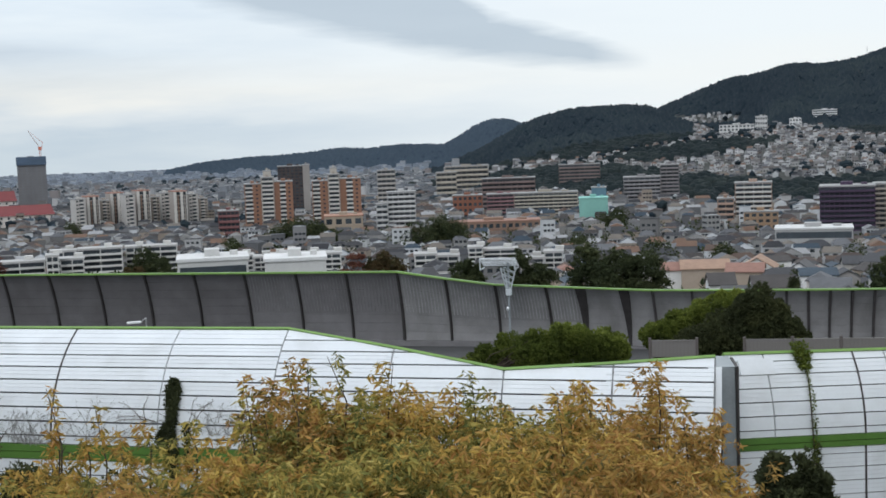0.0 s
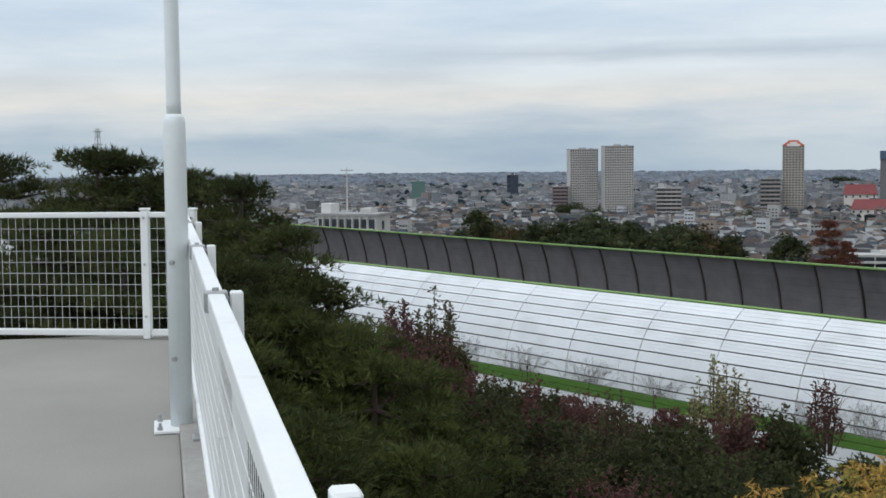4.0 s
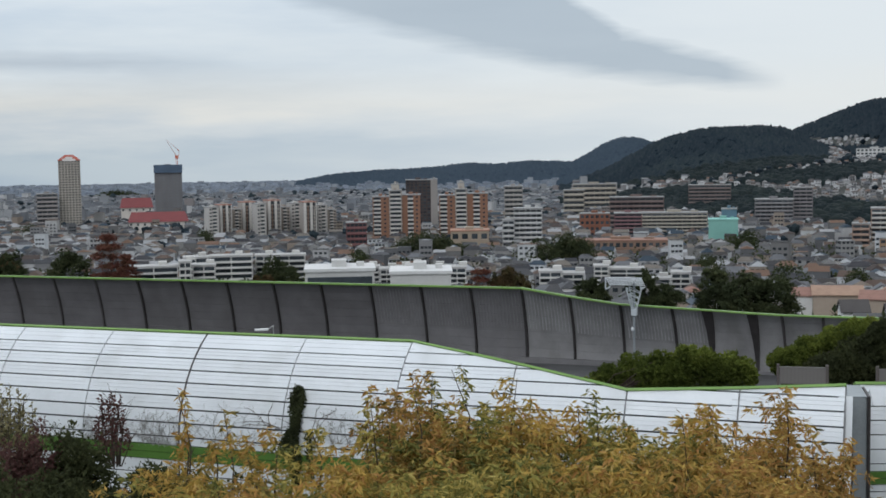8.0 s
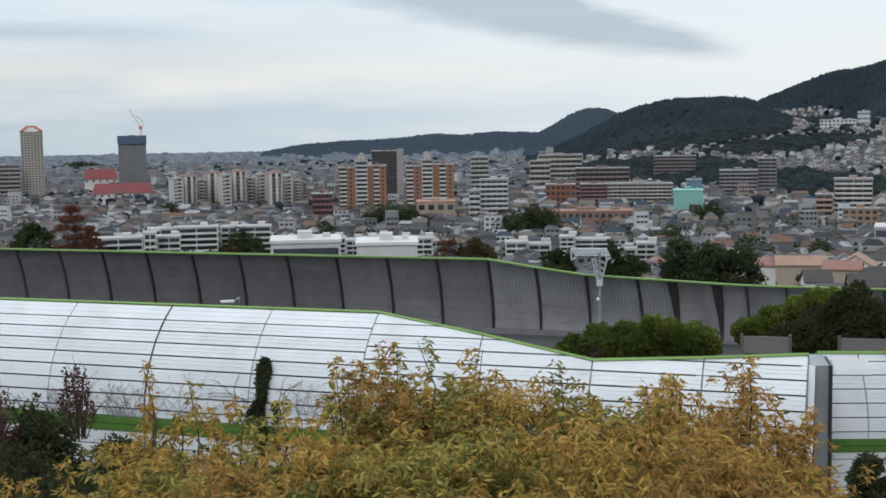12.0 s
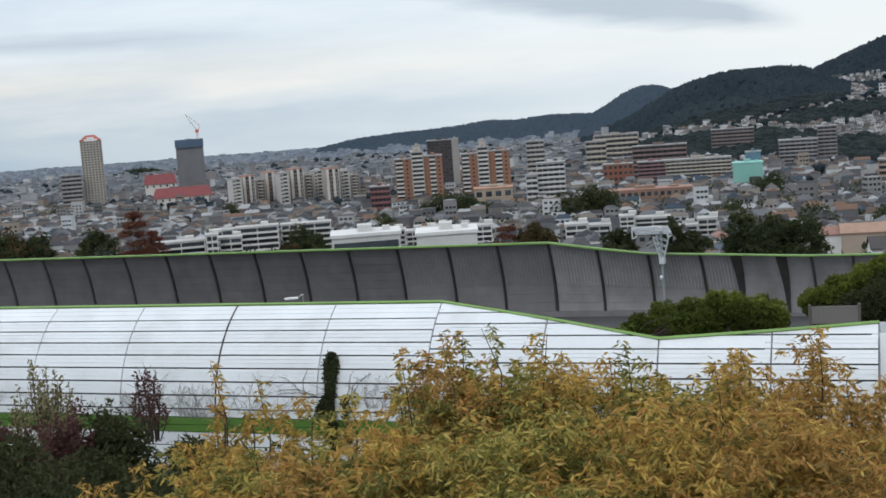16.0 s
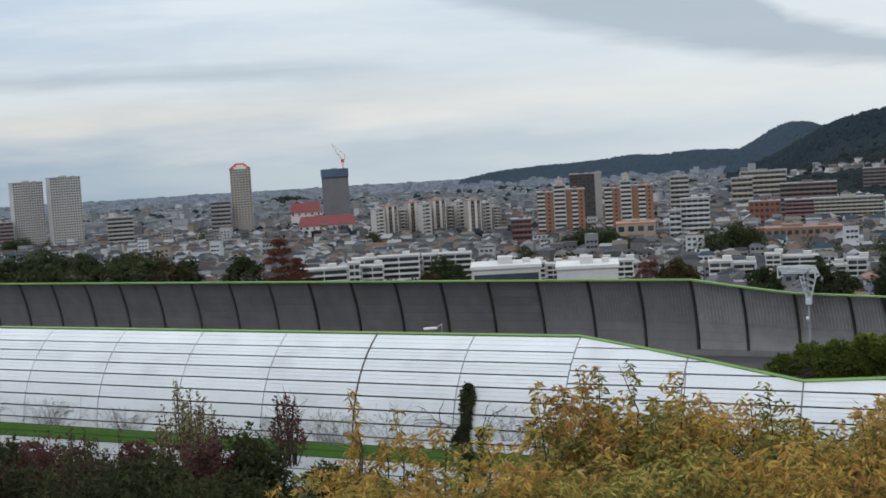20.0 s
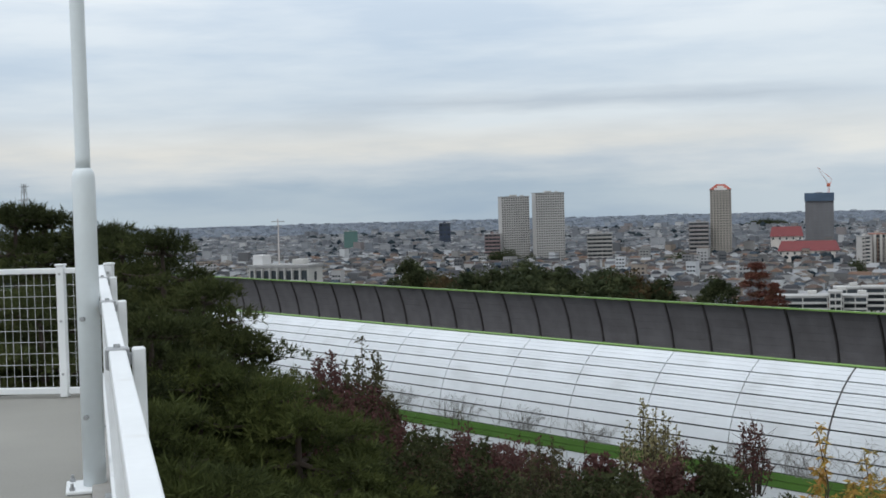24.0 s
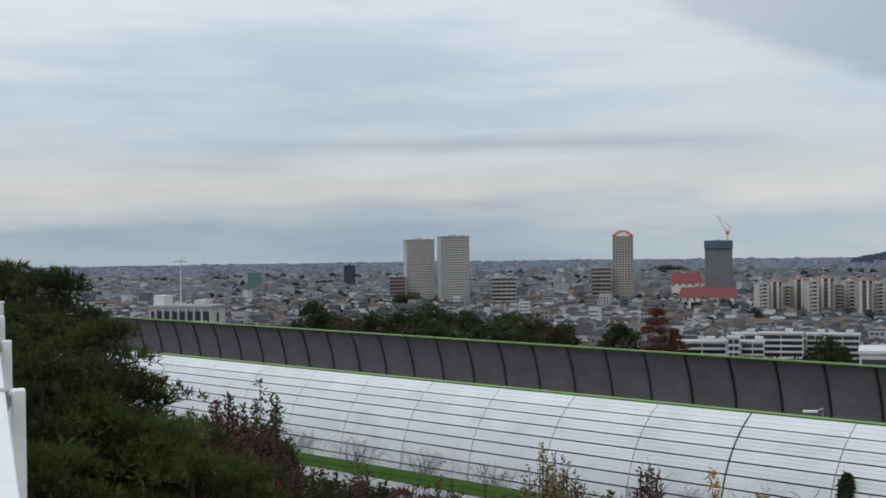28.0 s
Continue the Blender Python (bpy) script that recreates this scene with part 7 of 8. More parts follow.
def tendrils(label, arc, a, s0, spread, rise_s, n, mat, seed, rad=0.008):
    """Dry creeper shoots fanning over the panels, arching over at their ends."""
    g = np.random.default_rng(seed)
    o = arc.pos(a, s0, -0.02)
    th = empty("dry_creeper", Matrix.Translation(o), label=label, category="creeper")
    parts, pos = [], []
    for k in range(n):
        b, q = a + g.normal(0, spread * 0.3), s0
        way = g.normal(0, 0.55)
        pts = []
        steps = int(g.integers(7, 13))
        for i in range(steps):
            pts.append(arc.pos(b, max(-0.3, q), -0.025 - 0.02 * g.random()) - o)
            pos.append(pts[-1])
            way += g.normal(0, 0.22) + 0.09 * np.sign(way) * (i > steps * 0.5)
            b += math.sin(way) * rise_s / steps * 1.5
            q += math.cos(way) * rise_s / steps * g.uniform(0.7, 1.3)
        parts.append(tube(pts, [rad * (1 - 0.6 * i / steps) for i in range(steps)], 3))
    vs, fs, _ = join_geo(parts)
    tagged(put("shoot", mesh_of("shoot", vs, fs, mat), th), kind="stuff")
    P = np.repeat(np.array([list(v) for v in pos]), 2, 0) + g.normal(0, 0.03, (2 * len(pos), 3))
    ln = g.uniform(0.025, 0.06, len(P))
    tagged(put("dry_leaf", leaf_mesh("dry_leaf", P, g.normal(0, 1, P.shape), ln, ln * 0.6, mat, seed=seed, plain=True), th), kind="stuff")


M_DRY = material("dry_creeper_stems", (0.30, 0.295, 0.285), 0.9, vary=0.3, scale=3, fine=30)
M_DRYBROWN = material("brown_creeper_stems", (0.12, 0.105, 0.09), 0.9, vary=0.3, scale=3, fine=30)
climber("dark ivy column with a rounded head climbing the white barrier", arc_l, 19.72, -1.2, 2.40, 0.56, F_DARK, 6400, 301, 0.35, lean=0.16, foot=0.6)
climber("short dark ivy shoot beside the ivy column", arc_l, 19.2, -0.6, 0.95, 0.30, F_DARK, 520, 302, 0.2, lean=0.1)
tendrils("dark arching shoots beside the ivy column", arc_l, 20.7, 1.0, 0.5, 1.1, 4, M_DRYBROWN, 311, 0.016)
tendrils("dark arching shoots beside the ivy column", arc_l, 19.2, 0.7, 0.3, 1.3, 5, M_DRYBROWN, 312, 0.014)
for i, (a, s0, w, hgt, n) in enumerate(((25.0, 0.15, 1.6, 1.3, 46), (22.6, 0.3, 1.2, 1.6, 26), (27.4, 0.15, 1.6, 1.0, 30), (18.0, 0.6, 1.3, 1.2, 24), (34.6, 0.15, 1.8, 1.0, 36), (38.6, 0.15, 2.0, 1.2, 44), (42.8, 0.15, 2.2, 1.2, 44), (31.0, 0.15, 1.6, 1.0, 26), (47.0, 0.15, 2.2, 1.3, 44))):
    tendrils("pale dry creeper shoots spread over the foot of the white barrier", arc_l, a, s0, w, hgt, n, M_DRY, 320 + i)
climber("slender climber with a bushy green head on the barrier", arc_r, along(11.12), -2.4, 2.55, 0.16, F_BRIGHT, 420, 304, 0.2)
climber("bushy green head of a climber on the barrier", arc_r, along(11.1), 2.1, 3.0, 0.72, F_BRIGHT, 900, 305)
climber("dark climber at the foot of the barrier", arc_r, along(11.2), -2.6, -0.2, 0.42, F_DARK, 620, 306, 0.1)


def hedge(label, pts, mat, n, size, seed, category="hedge"):
    """Rounded bushes grown together: pts are az, r, top elevation, radius."""
    g = np.random.default_rng(seed)
    p0 = at(*pts[0][:2])
    zg = float(ground(p0.x, p0.y))
    th = empty("bush", Matrix.Translation((p0.x, p0.y, zg)), label=label, category=category)
    pos, ax, tips = [], [], []
    balls = []
    for az, r, el, R in pts:
        c = at(az, r, rise(el, r) - R * 0.95) - Vector((p0.x, p0.y, zg))
        balls.append((c, R * 0.82))
        for _ in range(7):                       # lobes over its upper side
            v = Vector((g.normal(), g.normal() - 0.5, abs(g.normal()) * 0.7)).normalized()
            balls.append((c + v * R * 0.72, R * float(g.uniform(0.26, 0.42))))
    area = sum(R * R for _, R in balls)
    for c, R in balls:
        k = int(n * R * R / area)
        u = g.normal(size=(k, 3))
        u /= np.linalg.norm(u, axis=1, keepdims=True)
        lump = 1 + 0.15 * np.sin(u[:, 0] * 6 + seed) + 0.12 * np.sin(u[:, 2] * 9 + u[:, 1] * 5)
        q = u * (g.uniform(0.6, 1.0, k) ** 0.4 * lump * R)[:, None]
        pos.append(q + np.array(list(c)))
        ax.append(u + g.normal(0, 0.5, (k, 3)))
        tips.append(tuple(c))
    pos, ax = np.concatenate(pos), np.concatenate(ax)
    ln = g.uniform(0.6, 1.3, len(pos)) * size
    put("leaves", leaf_mesh("leaves", pos, ax, ln, ln * 0.6, mat, seed=seed, plain=True), th)
    pick = g.choice(len(pos), len(pos) // 4, replace=False)
    tagged(put("spray", spray_mesh("spray", pos[pick], ax[pick], g.uniform(1.2, 2.2, len(pick)) * size, mat, seed + 3, 6, 0.55), th), kind="stuff")
    put("stem", branches("stem", (0, 0, -0.2), tips + [(0.3, 0, 1.0)], 0.08, seed=seed), th)


hedge("broad green bush on the strip between the carriageways", [(0.9, 62, -9.75, 0.45), (0.1, 62, -9.9, 0.5), (-0.7, 62, -9.9, 0.6), (-1.3, 63, -9.6, 0.8), (-2.0, 63, -9.3, 1.1), (-3.1, 63, -8.95, 1.5), (-4.3, 62, -8.75, 1.5), (-5.4, 62, -8.5, 1.4), (-6.5, 62, -8.65, 1.3), (-7.4, 62, -9.0, 0.9)], F_HEDGE, 66000, 0.075, 401)
hedge("tall dark green bush with a bright crest between the carriageways", [(-9.3, 66, -8.4, 0.9), (-10.4, 67, -7.95, 1.0), (-11.4, 67, -7.4, 1.0), (-12.5, 67, -7.1, 1.0), (-10.6, 67, -8.6, 1.3)], F_HEDGE, 40000, 0.075, 402)
hedge("dark bush beside the low fence", [(-10.5, 64, -8.9, 1.6), (-12.0, 64, -8.2, 1.8), (-13.5, 64, -7.1, 1.5), (-14.0, 64, -7.6, 1.5), (-14.6, 64, -8.2, 1.0), (-15.2, 64, -8.7, 0.7)], F_DARK, 60000, 0.075, 403)


def low_fence():
    """Dark brown boarded fence between the carriageways."""
    a, b = at(-8.9, 58), at(-31.0, 62.5)
    d = b - a
    th = empty("low_fence", Matrix.Translation((a.x, a.y, 0)) @ Matrix.Rotation(math.atan2(d.y, d.x), 4, "Z"), label="low grey-brown panelled fence between the carriageways", category="fence")
    L = d.length
    zt = rise(-9.42, 58) + 0.12
    me = boxes("panel", [(0.06, -0.015, zt - 0.75, 2.0, 0.015, zt - 0.06), (0.055, -0.045, zt - 0.056, 2.005, 0.045, zt)], paint((0.19, 0.178, 0.17)))
    sl = boxes("slat", [(0.08, -0.035, zt - 0.75, 0.20, -0.016, zt - 0.06)], paint((0.20, 0.188, 0.18)))
    mp = boxes("post", [(-0.07, -0.09, zt - 2.2, 0.05, 0.09, zt + 0.10)], paint((0.12, 0.105, 0.1)))
    n = int(L / 2.06)
    for i in range(n):
        put("post", mp, th, Matrix.Translation((2.06 * i, 0, 0)))
        if i != 1:
            bd = put("panel", me, th, Matrix.Translation((2.06 * i, 0, 0)))
            for k in range(12):
                put("slat", sl, bd, Matrix.Translation((0.16 * k, 0, 0)))


low_fence()

# trees behind the far barrier
for i, (lab, az, r, el, w, h, mat, n, cl, sz, cone) in enumerate((
        ("olive green tree in a row behind the barrier", 33.4, 164, -3.4, 9.5, 8, F_MIX, 3000, 60, 0.6, False), ("dark tree in a row behind the barrier", 29.7, 150, -3.3, 10, 8, F_GREEN, 3000, 60, 0.6, False), ("dark tree in a row behind the barrier", 26.4, 150, -3.55, 9, 7, F_GREEN, 2800, 60, 0.6, False),
        ("dark green broad tree behind the barrier", 35.1, 190, -2.5, 9, 11, F_GREEN, 3600, 60, 0.7, False), ("dark tree in a row behind the barrier", 32.3, 160, -3.25, 10, 9, F_GREEN, 3600, 60, 0.6, False),
        ("dark tree in a row behind the barrier", 30.6, 158, -2.95, 10.5, 9, F_GREEN, 4000, 60, 0.6, False), ("dark tree in a row behind the barrier", 28.9, 158, -3.05, 10, 9, F_GREEN, 3600, 60, 0.6, False),
        ("dark tree in a row behind the barrier", 27.2, 156, -3.25, 10, 9, F_GREEN, 3600, 60, 0.6, False), ("turning tree in a row behind the barrier", 25.7, 154, -3.45, 10, 9, F_MIX, 3600, 60, 0.6, False),
        ("dark tree in a row behind the barrier", 24.4, 154, -3.75, 6, 7, F_GREEN, 2600, 50, 0.6, False), ("small dark green tree behind the barrier", 21.8, 135, -3.75, 4.4, 6, F_GREEN, 2600, 50, 0.45, False),
        ("red autumn tree behind the barrier", 20.2, 134, -3.2, 4.0, 6.5, F_RED, 2600, 50, 0.42, False), ("red autumn tree behind the barrier", 19.4, 132, -4.1, 3.0, 4, F_RED, 1600, 40, 0.42, False),
        ("dark conifer behind the barrier", 12.3, 128, -4.75, 3.6, 5, F_GREEN, 2000, 50, 0.42, True), ("olive bush behind the barrier", 13.6, 128, -5.1, 2.6, 3, F_MIX, 1200, 30, 0.4, False),
        ("tree turning red and green behind the barrier", 4.0, 126, -5.1, 4.0, 5, F_RED, 2000, 50, 0.4, False), ("tree turning red and green behind the barrier", 2.6, 126, -4.95, 4.6, 5, F_MIX, 2600, 50, 0.42, False),
        ("dark green tree behind the barrier", -0.9, 124, -5.5, 3.6, 4, F_GREEN, 2000, 40, 0.42, False), ("dark green tree behind the barrier", -3.2, 126, -5.1, 3.2, 5, F_GREEN, 2000, 40, 0.42, False), ("dark green tree behind the barrier", -4.3, 125, -5.7, 2.6, 4, F_GREEN, 1500, 36, 0.42, False),
        ("tall dark conifer behind the barrier", -6.1, 134, -4.65, 3.6, 8, F_GREEN, 2600, 50, 0.42, False), ("broad dark green tree behind the barrier", -7.4, 128, -5.15, 4.6, 6, F_GREEN, 3200, 60, 0.42, False), ("broad dark green tree behind the barrier", -8.8, 127, -5.2, 4.4, 6, F_GREEN, 3200, 60, 0.42, False),
        ("small dark conifer beside the houses", -15.1, 122, -6.35, 1.4, 3, F_GREEN, 900, 24, 0.35, True), ("dark tree between the houses", -18.9, 150, -5.75, 5, 5, F_GREEN, 2200, 46, 0.5, False),
        ("dark green tree between the houses", -22.8, 150, -6.0, 4.2, 5, F_GREEN, 2200, 46, 0.45, False), ("green tree between the houses", -24.0, 152, -5.85, 3.6, 4, F_GREEN, 1800, 40, 0.45, False),
        ("low red-brown bush by the houses", -25.5, 130, -6.5, 3.6, 2.5, F_RED, 1400, 30, 0.35, False))):
    tree("tree", lab, az, r, rise(el, r), w, h, mat, int(n * 1.7), sz * 0.40, int(cl * 1.3), 500 + i, cone=cone, tufts=int(n * 0.5), layered=mat is F_RED)


def gantry():
    """A pale slatted hood on a lattice bracket that rises from a post at the far barrier."""
    p = at(-2.4, 92.0)
    z = rise(-5.5, 92)
    th = empty("road_gantry", Matrix.Translation((p.x, p.y, z)) @ Matrix.Rotation(radians(-12), 4, "Z"), label="pale steel road sign frame seen edge-on with a slatted hood", category="sign gantry")
    ms = paint((0.52, 0.56, 0.59), 0.45, "metal")
    mw = paint((0.70, 0.73, 0.76), 0.4, "metal")
    put("post", boxes("post", [(0.48, 0.0, -8.6, 0.62, 0.14, -0.4)], M_PILLAR), th)
    for k in range(6):
        put("slat", boxes("slat", [(-1.35, -0.8 + 0.3 * k, -0.05 - 0.13 * k, 1.2, -0.60 + 0.3 * k, 0.0 - 0.13 * k)], mw), th)
    for x in (-1.35, 1.12):
        put("frame_beam", boxes("frame_beam", [(x, -0.85, -0.80, x + 0.08, -0.79, -0.055), (x, -0.785, -0.86, x + 0.08, 1.0, -0.80)], ms), th)
    legs = []
    for x0, x1, y in ((0.05, 0.42, -0.3), (1.15, 0.70, -0.3), (0.15, 0.45, 0.5), (1.05, 0.68, 0.5)):
        legs.append((Vector((x0, y, -0.75)), Vector((x1, y * 0.4, -2.35))))
        vs, fs = tube(list(legs[-1]), [0.05, 0.05], 5)
        put("lattice_leg", mesh_of("lattice_leg", vs, fs, ms), th)
    for i, j in ((0, 1), (2, 3), (0, 2), (1, 3)):
        for k in range(4):
            q0, q1 = k / 4, (k + 1) / 4
            vs, fs = tube([legs[i][0].lerp(legs[i][1], q0), legs[j][0].lerp(legs[j][1], q1)], [0.035, 0.035], 4)
            put("lattice_brace", mesh_of("lattice_brace", vs, fs, ms), th)
    put("foot_bracket", bevel_box("foot_bracket", 0.36, -0.2, -2.75, 0.76, 0.3, -2.3, ms, 0.03, 1), th)
    put("warning_lamp", lathe("warning_lamp", [(0.05, 0), (0.11, 0.06), (0.11, 0.2), (0.04, 0.28)], mw, 10), th, Matrix.Translation((0.5, -0.35, -3.8)))


gantry()


def cctv():
    p = at(13.2, 93)
    th = empty("roadside_lamp", Matrix.Translation((p.x, p.y - 3, rise(-7.5, 91))) @ Matrix.Rotation(radians(20), 4, "Z"), label="small white lamp head on a bracket before the far barrier", category="lamp")
    put("head", bevel_box("head", -0.6, -0.13, -0.07, 0.35, 0.13, 0.09, M_WHITE_PAINT, 0.03, 1), th)
    vs, fs = tube([Vector((0.3, 0, 0)), Vector((0.7, 0.1, 0.25)), Vector((0.75, 0.4, -3.0)), Vector((0.75, 0.4, -5.5))], [0.05, 0.05, 0.06, 0.07], 6)
    put("arm", mesh_of("arm", vs, fs, M_CLIP), th)


cctv()


# ---- woods on the hills, trees in the town ----
def clump_mesh(name, x, y, z, s, mat, seed, squash=0.85, smooth=False):
    g = np.random.default_rng(seed)
    n = len(x)
    v = np.repeat(ICO_V[None], n, 0) * (1 + g.uniform(-0.28, 0.28, (n, 12, 1)))
    v *= s[:, None, None]
    v *= g.uniform(0.8, 1.25, (n, 1, 3))
    v[:, :, 2] *= np.reshape(squash, (-1, 1))
    v += np.stack([x, y, z], -1)[:, None, :]
    f = (np.arange(n)[:, None, None] * 12 + ICO_F[None]).reshape(-1, 3)
    return mesh_np(name, v.reshape(-1, 3), f, mat, smooth=smooth)


def crown_mesh(name, x, y, z, s, mat, seed, tall=1.0, rounded=False):
    """Tree tops of a far wood: low six-sided domes of uneven height."""
    g = np.random.default_rng(seed)
    n = len(x)
    a = np.arange(6) / 6 * 2 * math.pi + g.uniform(0, 1, (n, 1))
    k = s[:, None] * g.uniform(0.75, 1.2, (n, 6))
    rx, ry = x[:, None] + np.cos(a) * k, y[:, None] + np.sin(a) * k
    ring = np.stack([rx, ry, ground(rx, ry) - 0.35 * s[:, None]], -1)
    top = np.stack([x + g.normal(0, 0.15, n) * s, y + g.normal(0, 0.15, n) * s, z + s * tall * g.uniform(0.5, 1.1, n)], -1)[:, None, :]
    if rounded:                                  # a shoulder between the foot and the top
        b = a + 0.5
        k2 = k * g.uniform(0.62, 0.85, (n, 6))
        sh = np.stack([x[:, None] + np.cos(b) * k2, y[:, None] + np.sin(b) * k2, np.broadcast_to(top[:, :, 2], (n, 6)) - s[:, None] * g.uniform(0.1, 0.42, (n, 6))], -1)
        v = np.concatenate([ring, sh, top], 1).reshape(-1, 3)
        t = [(i, (i + 1) % 6, 6 + i) for i in range(6)] + [(6 + i, (i + 1) % 6, 6 + (i + 1) % 6) for i in range(6)] + [(6 + i, 6 + (i + 1) % 6, 12) for i in range(6)]
        return mesh_np(name, v, (np.arange(n)[:, None, None] * 13 + np.array(t)[None]).reshape(-1, 3), mat, smooth=True)
    v = np.concatenate([ring, top], 1).reshape(-1, 3)
    f = (np.arange(n)[:, None, None] * 7 + np.array([(i, (i + 1) % 6, 6) for i in range(6)])[None]).reshape(-1, 3)
    return mesh_np(name, v, f, mat, smooth=True)


def leafy(x, y, z, s, g, per, size):
    """Leaves of round crowns of radius s standing at z: positions, axes, lengths."""
    n = len(x)
    ci = np.repeat(np.arange(n), per)
    u = g.normal(size=(len(ci), 3))
    u /= np.linalg.norm(u, axis=1, keepdims=True)
    lump = 1 + 0.22 * np.sin(u[:, 0] * 5 + ci) * np.sin(u[:, 2] * 4 + ci * 2) + 0.15 * np.sin(u[:, 1] * 9 + ci * 3)
    pos = np.stack([x, y, z], -1)[ci] + u * (s[ci] * lump * g.uniform(0.45, 1.0, len(ci)) ** 0.4)[:, None] * np.array([1, 1, 0.9])
    return pos, u + g.normal(0, 0.6, (len(ci), 3)), size * g.uniform(0.7, 1.4, len(ci)) * s[ci]


GROVES = ((6.4, 1.7, 720, -3.3), (0.3, 1.7, 640, -3.42), (-6.1, 0.6, 560, -4.2), (-9.3, 0.55, 430, -4.75), (30.9, 1.3, 1190, -2.37), (23.4, 0.6, 1150, -2.57), (16.0, 0.4, 900, -3.04), (19.6, 1.0, 2600, -1.3),
          (-7.4, 0.7, 760, -3.35), (9.3, 0.5, 640, -4.0), (34.5, 0.8, 700, -3.2), (26.5, 0.5, 760, -3.25), (-12.2, 0.5, 430, -5.1), (-17.6, 0.6, 420, -5.2), (13.1, 0.5, 520, -4.05))


def woods():
    g = np.random.default_rng(11)
    n = 74000
    az = g.uniform(-36, 12, n)
    r = np.sqrt(g.uniform(850 ** 2, 3950 ** 2, n))
    x, y = -r * np.sin(np.radians(az)), r * np.cos(np.radians(az))
    ok = wooded(x, y) & ((r < 3250) | (az > -9))
    x, y, r = x[ok], y[ok], r[ok]
    s = g.uniform(5.2, 8.8, len(x)) * (0.8 + r / 6000)
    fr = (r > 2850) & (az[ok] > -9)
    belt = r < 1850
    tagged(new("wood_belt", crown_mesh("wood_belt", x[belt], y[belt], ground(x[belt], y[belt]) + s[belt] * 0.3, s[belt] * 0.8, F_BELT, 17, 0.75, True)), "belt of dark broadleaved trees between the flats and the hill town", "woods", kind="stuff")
    for nm, sel, mt, lab in (("hill_woods", ~fr & ~belt, F_WOOD, "dense dark woods covering the hills, some blue haze in their green"), ("hazed_hill_woods", fr, F_HAZEWOOD, "woods on the farthest low hills, blue distance haze in their colour")):
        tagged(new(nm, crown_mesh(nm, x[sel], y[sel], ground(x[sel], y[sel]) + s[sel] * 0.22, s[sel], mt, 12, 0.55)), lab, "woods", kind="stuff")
    n = 13000
    az = g.uniform(-34, 56, n)
    r = 190 + 3600 * g.random(n) ** 2.0
    x, y = -r * np.sin(np.radians(az)), r * np.cos(np.radians(az))
    keep = np.sin(x * 0.013 + 1) * np.sin(y * 0.011) + g.normal(0, 0.4, n) > 0.05
    keep &= ~wooded(x, y) & (r < 2600)
    x, y, r = x[keep], y[keep], r[keep]
    s = g.uniform(1.8, 3.6, len(x)) * (0.9 + r / 2500)
    far = r > 800
    tagged(new("town_trees", clump_mesh("town_trees", x[far], y[far], ground(x[far], y[far]) + s[far] * 1.1, s[far], F_WOOD, 13)), "dark garden and street trees among the houses", "trees", kind="stuff")
    nr = ~far
    pos, ax, ln = leafy(x[nr], y[nr], ground(x[nr], y[nr]) + s[nr] * 1.2, s[nr], g, 40, 0.4)
    tagged(new("garden_trees", leaf_mesh("garden_trees", pos, ax, ln, ln * 0.7, F_GREEN, seed=14, plain=True)), "dark green garden trees among the nearer houses", "trees", kind="stuff")
    for k, (a, half, rr, el) in enumerate(GROVES):
        wid = 2 * math.radians(half) * rr
        m = int(wid / 3.2) * 2 + 4
        q = g.uniform(-1, 1, m)
        ga = a + q * half
        gr = rr + g.uniform(-8, 8, m)
        gx, gy = -gr * np.sin(np.radians(ga)), gr * np.cos(np.radians(ga))
        zt = rise(el, rr) - (q ** 2 * 0.45 + g.uniform(0, 0.35, m)) * (rise(el, rr) - ground(gx, gy))
        ss = g.uniform(2.8, 4.6, m)
        P, A, Ln = [], [], []
        for drop in (0.0, 1.1, 2.2):
            p1, a1, l1 = leafy(gx + g.normal(0, 1.2, m), gy + g.normal(0, 1.2, m), zt - ss * (1 + drop), ss * (1 + 0.15 * drop), g, 240, 0.2)
            P.append(p1); A.append(a1); Ln.append(l1)
        P, A, Ln = np.concatenate(P), np.concatenate(A), np.concatenate(Ln)
        tagged(new("grove", leaf_mesh("grove", P, A, Ln, Ln * 0.7, F_GREEN, seed=700 + k, plain=True)), "grove of dark green trees standing among the houses", "trees", kind="stuff")


woods()


def pylon():
    """A far lattice pylon above the pines."""
    r = 900
    p = at(51.55, r)
    zt, zb = rise(1.0, r), float(ground(p.x, p.y))
    H = zt - zb
    th = empty("power_pylon", Matrix.Translation((p.x, p.y, zb)), label="grey steel lattice pylon far off", category="pylon")
    for sx in (-1, 1):
        for sy in (-1, 1):
            vs, fs = tube([Vector((sx * 4, sy * 4, 0)), Vector((sx * 0.9, sy * 0.9, H))], [0.3, 0.18], 4)
            put("leg", mesh_of("leg", vs, fs, M_CLIP), th)
    for k in range(9):
        z0, z1 = H * k / 9, H * (k + 1) / 9
        w0, w1 = 4 - 3.1 * k / 9, 4 - 3.1 * (k + 1) / 9
        for sy in (-1, 1):
            vs, fs, _ = join_geo([tube([Vector((-w0, sy * w0, z0)), Vector((w1, sy * w1, z1))], [0.12, 0.12], 4), tube([Vector((w0, sy * w0, z0)), Vector((-w1, sy * w1, z1))], [0.12, 0.12], 4)])
            put("cross_brace", mesh_of("cross_brace", vs, fs, M_CLIP), th)
    for k, w in ((0.97, 4.5), (0.86, 5.5), (0.75, 4.8)):
        put("cross_arm", boxes("cross_arm", [(-w, -0.25, H * k, w, 0.25, H * k + 0.5)], M_CLIP), th)


pylon()


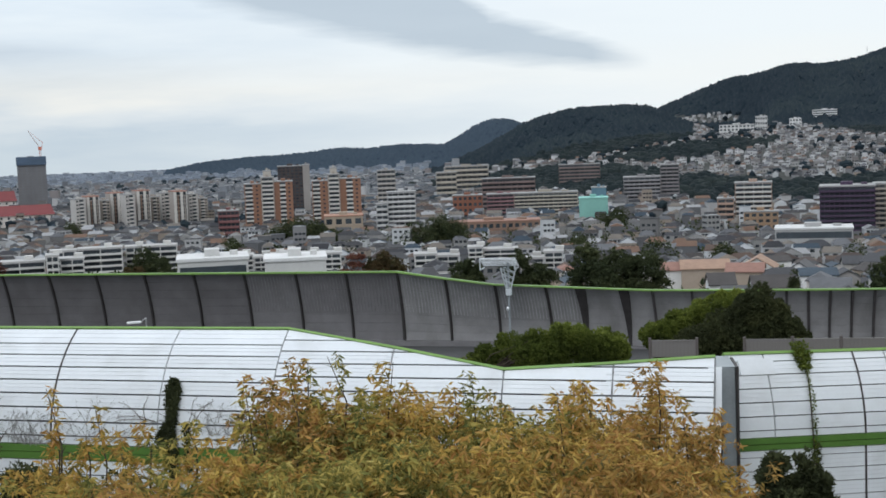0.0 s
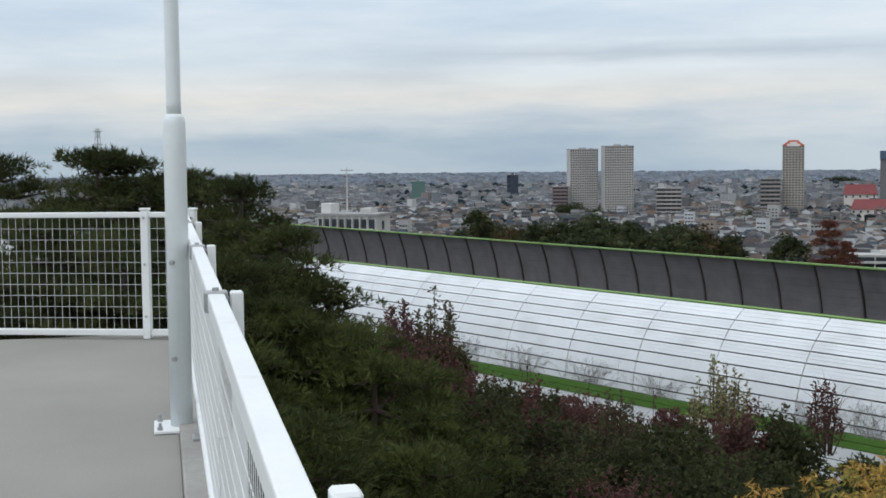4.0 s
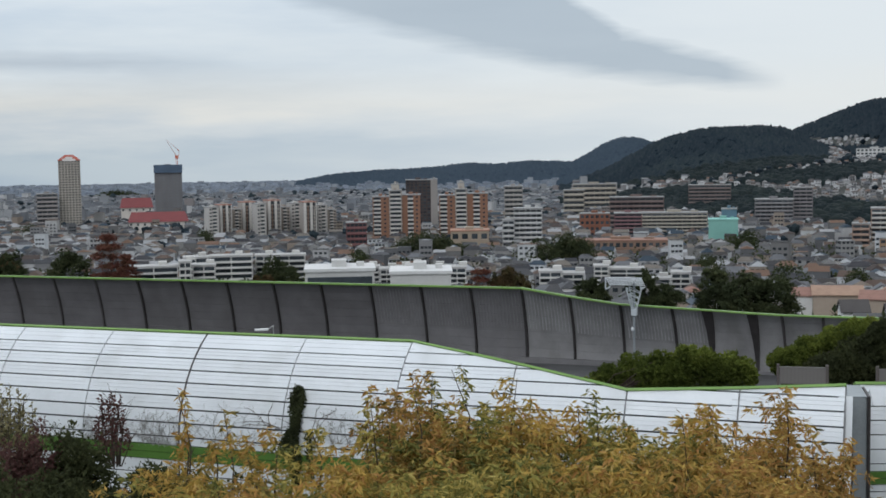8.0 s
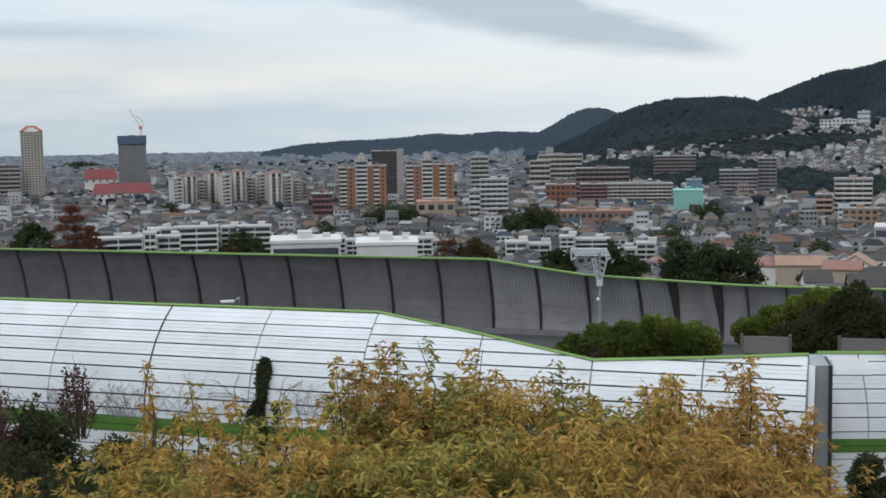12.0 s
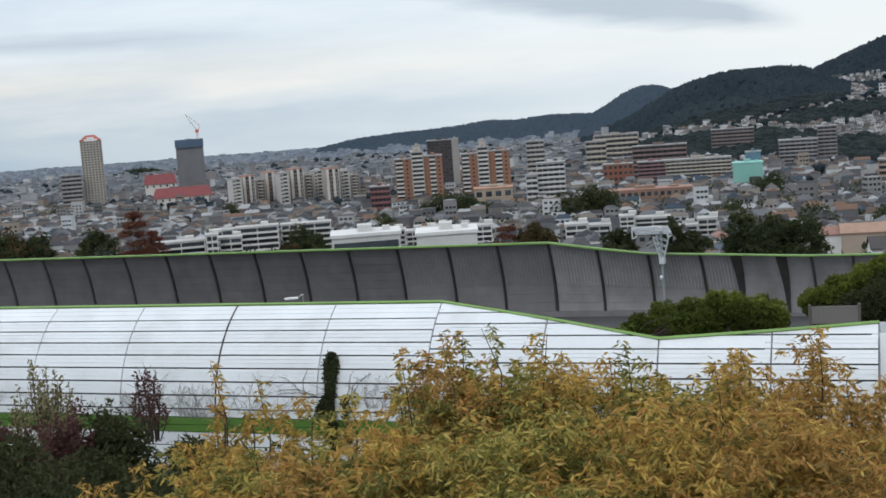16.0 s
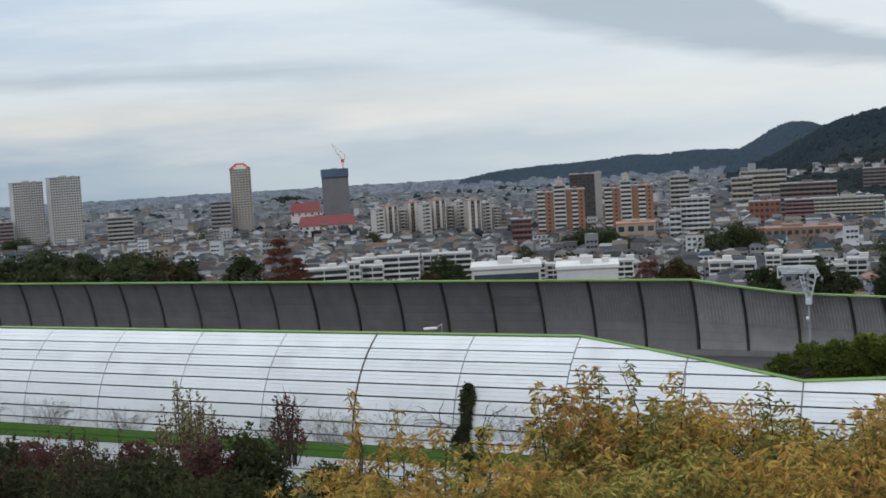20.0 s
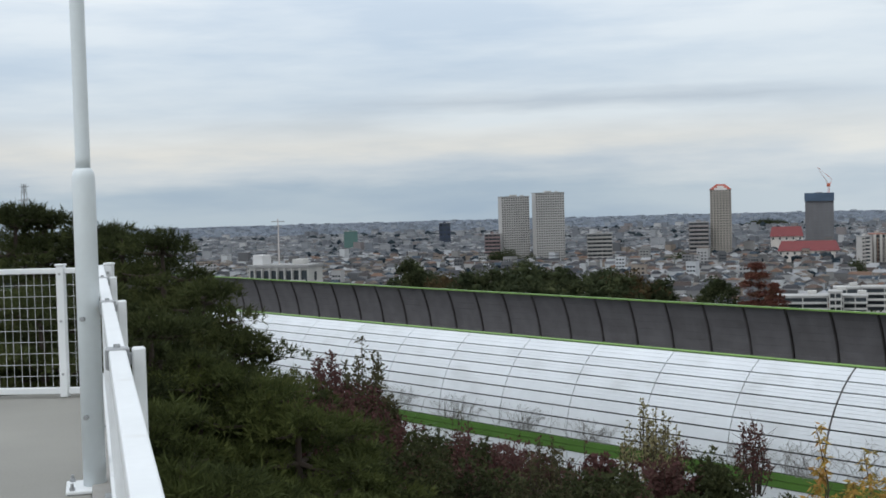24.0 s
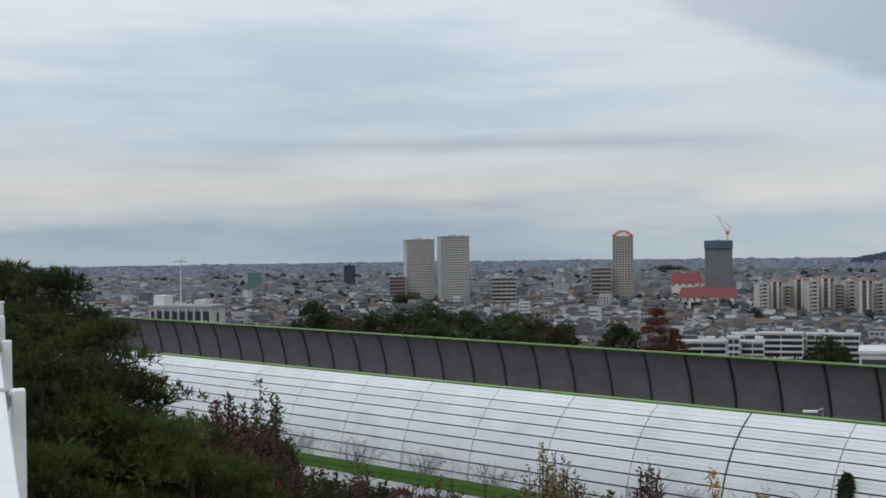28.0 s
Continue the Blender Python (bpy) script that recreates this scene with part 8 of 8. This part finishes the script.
def roof_mast():
    p = at(40.95, 334)
    zb = rise(-2.95, 334) + 0.7
    th = empty("antenna_mast", Matrix.Translation((p.x, p.y, zb)), label="thin red and white antenna mast on a flat roof", category="mast")
    H = rise(-0.8, 334) - zb
    vs, fs = tube([Vector((0, 0, 0)), Vector((0, 0, H))], [0.22, 0.12], 6)
    put("pole", mesh_of("pole", vs, fs, paint((0.6, 0.55, 0.53), 0.5, "metal")), th)
    put("yard", boxes("yard", [(-2.2, -0.06, H * 0.93, 2.2, 0.06, H * 0.95)], M_CLIP), th)
    put("yard", boxes("yard", [(-1.3, -0.06, H * 0.82, 1.3, 0.06, H * 0.84)], M_CLIP), th)
    b = empty("roof_tank_house", Matrix.Translation((*at(41.7, 336).xy, zb)), label="white plant room on a flat roof", category="plant room")
    put("wall", bevel_box("wall", -1.7, -1.6, 0, 1.7, 1.6, 2.7, paint((0.66, 0.66, 0.66)), 0.05, 1), b)


roof_mast()


def summit_mast():
    """A thin mast on the mountain's shoulder, and the white hillside tower below it."""
    r = 2900
    p = at(-18.12, r)
    zb = float(ground(p.x, p.y))
    th = empty("radio_mast", Matrix.Translation((p.x, p.y, zb)), label="thin grey radio mast on the wooded mountain shoulder", category="mast")
    H = max(22.0, rise(2.97, r) - zb)
    vs, fs = tube([Vector((0, 0, 0)), Vector((0, 0, H))], [0.8, 0.35], 6)
    put("pole", mesh_of("pole", vs, fs, M_CLIP), th)
    put("yard", boxes("yard", [(-2.5, -0.3, H * 0.8, 2.5, 0.3, H * 0.83)], M_CLIP), th)
    r = 1955
    p = at(-27.32, r)
    z = float(ground(p.x, p.y))
    t2 = empty("white_pagoda", Matrix.Translation((p.x, p.y, z)), label="small white round pagoda with a spire on the wooded slope", category="pagoda")
    wp = paint((0.82, 0.82, 0.81))
    put("base", bevel_box("base", -3, -3, -3, 3, 3, 4, wp, 0.2, 1), t2)
    put("dome", lathe("dome", [(2.6, 4.0), (2.5, 5.2), (1.8, 6.3), (0.8, 7.0)], wp, 16), t2)
    put("spire", lathe("spire", [(0.6, 7.0), (0.4, 8.5), (0.15, 10.5)], wp, 8), t2)
    r = 1560
    p = at(-22.75, r)
    z = float(ground(p.x, p.y))
    t3 = empty("hillside_villa", Matrix.Translation((p.x, p.y, z)) @ Matrix.Rotation(radians(-22), 4, "Z"), label="white villa with an orange roofed wing at the wood's edge", category="house")
    put("wall", bevel_box("wall", -7, -5, -4, 4, 5, 10, paint((0.70, 0.70, 0.69)), 0.1, 1), t3)
    put("wing", bevel_box("wing", 4.05, -5, -4, 16, 5, 4, paint((0.5, 0.4, 0.32)), 0.1, 1), t3)
    put("wing_roof", mesh_of("wing_roof", [(3.5, -6, 4.05), (16.5, -6, 4.05), (16.5, 6, 4.05), (3.5, 6, 4.05), (5, 0, 8), (15, 0, 8)], [(0, 1, 5, 4), (1, 2, 5), (2, 3, 4, 5), (3, 0, 4), (3, 2, 1, 0)], paint((0.42, 0.17, 0.09))), t3, label="orange hipped roof")
    put("window", boxes("window", [(-5.5, -5.12, 5.5, 2.5, -5.004, 8)], M_GLASS), t3)


summit_mast()
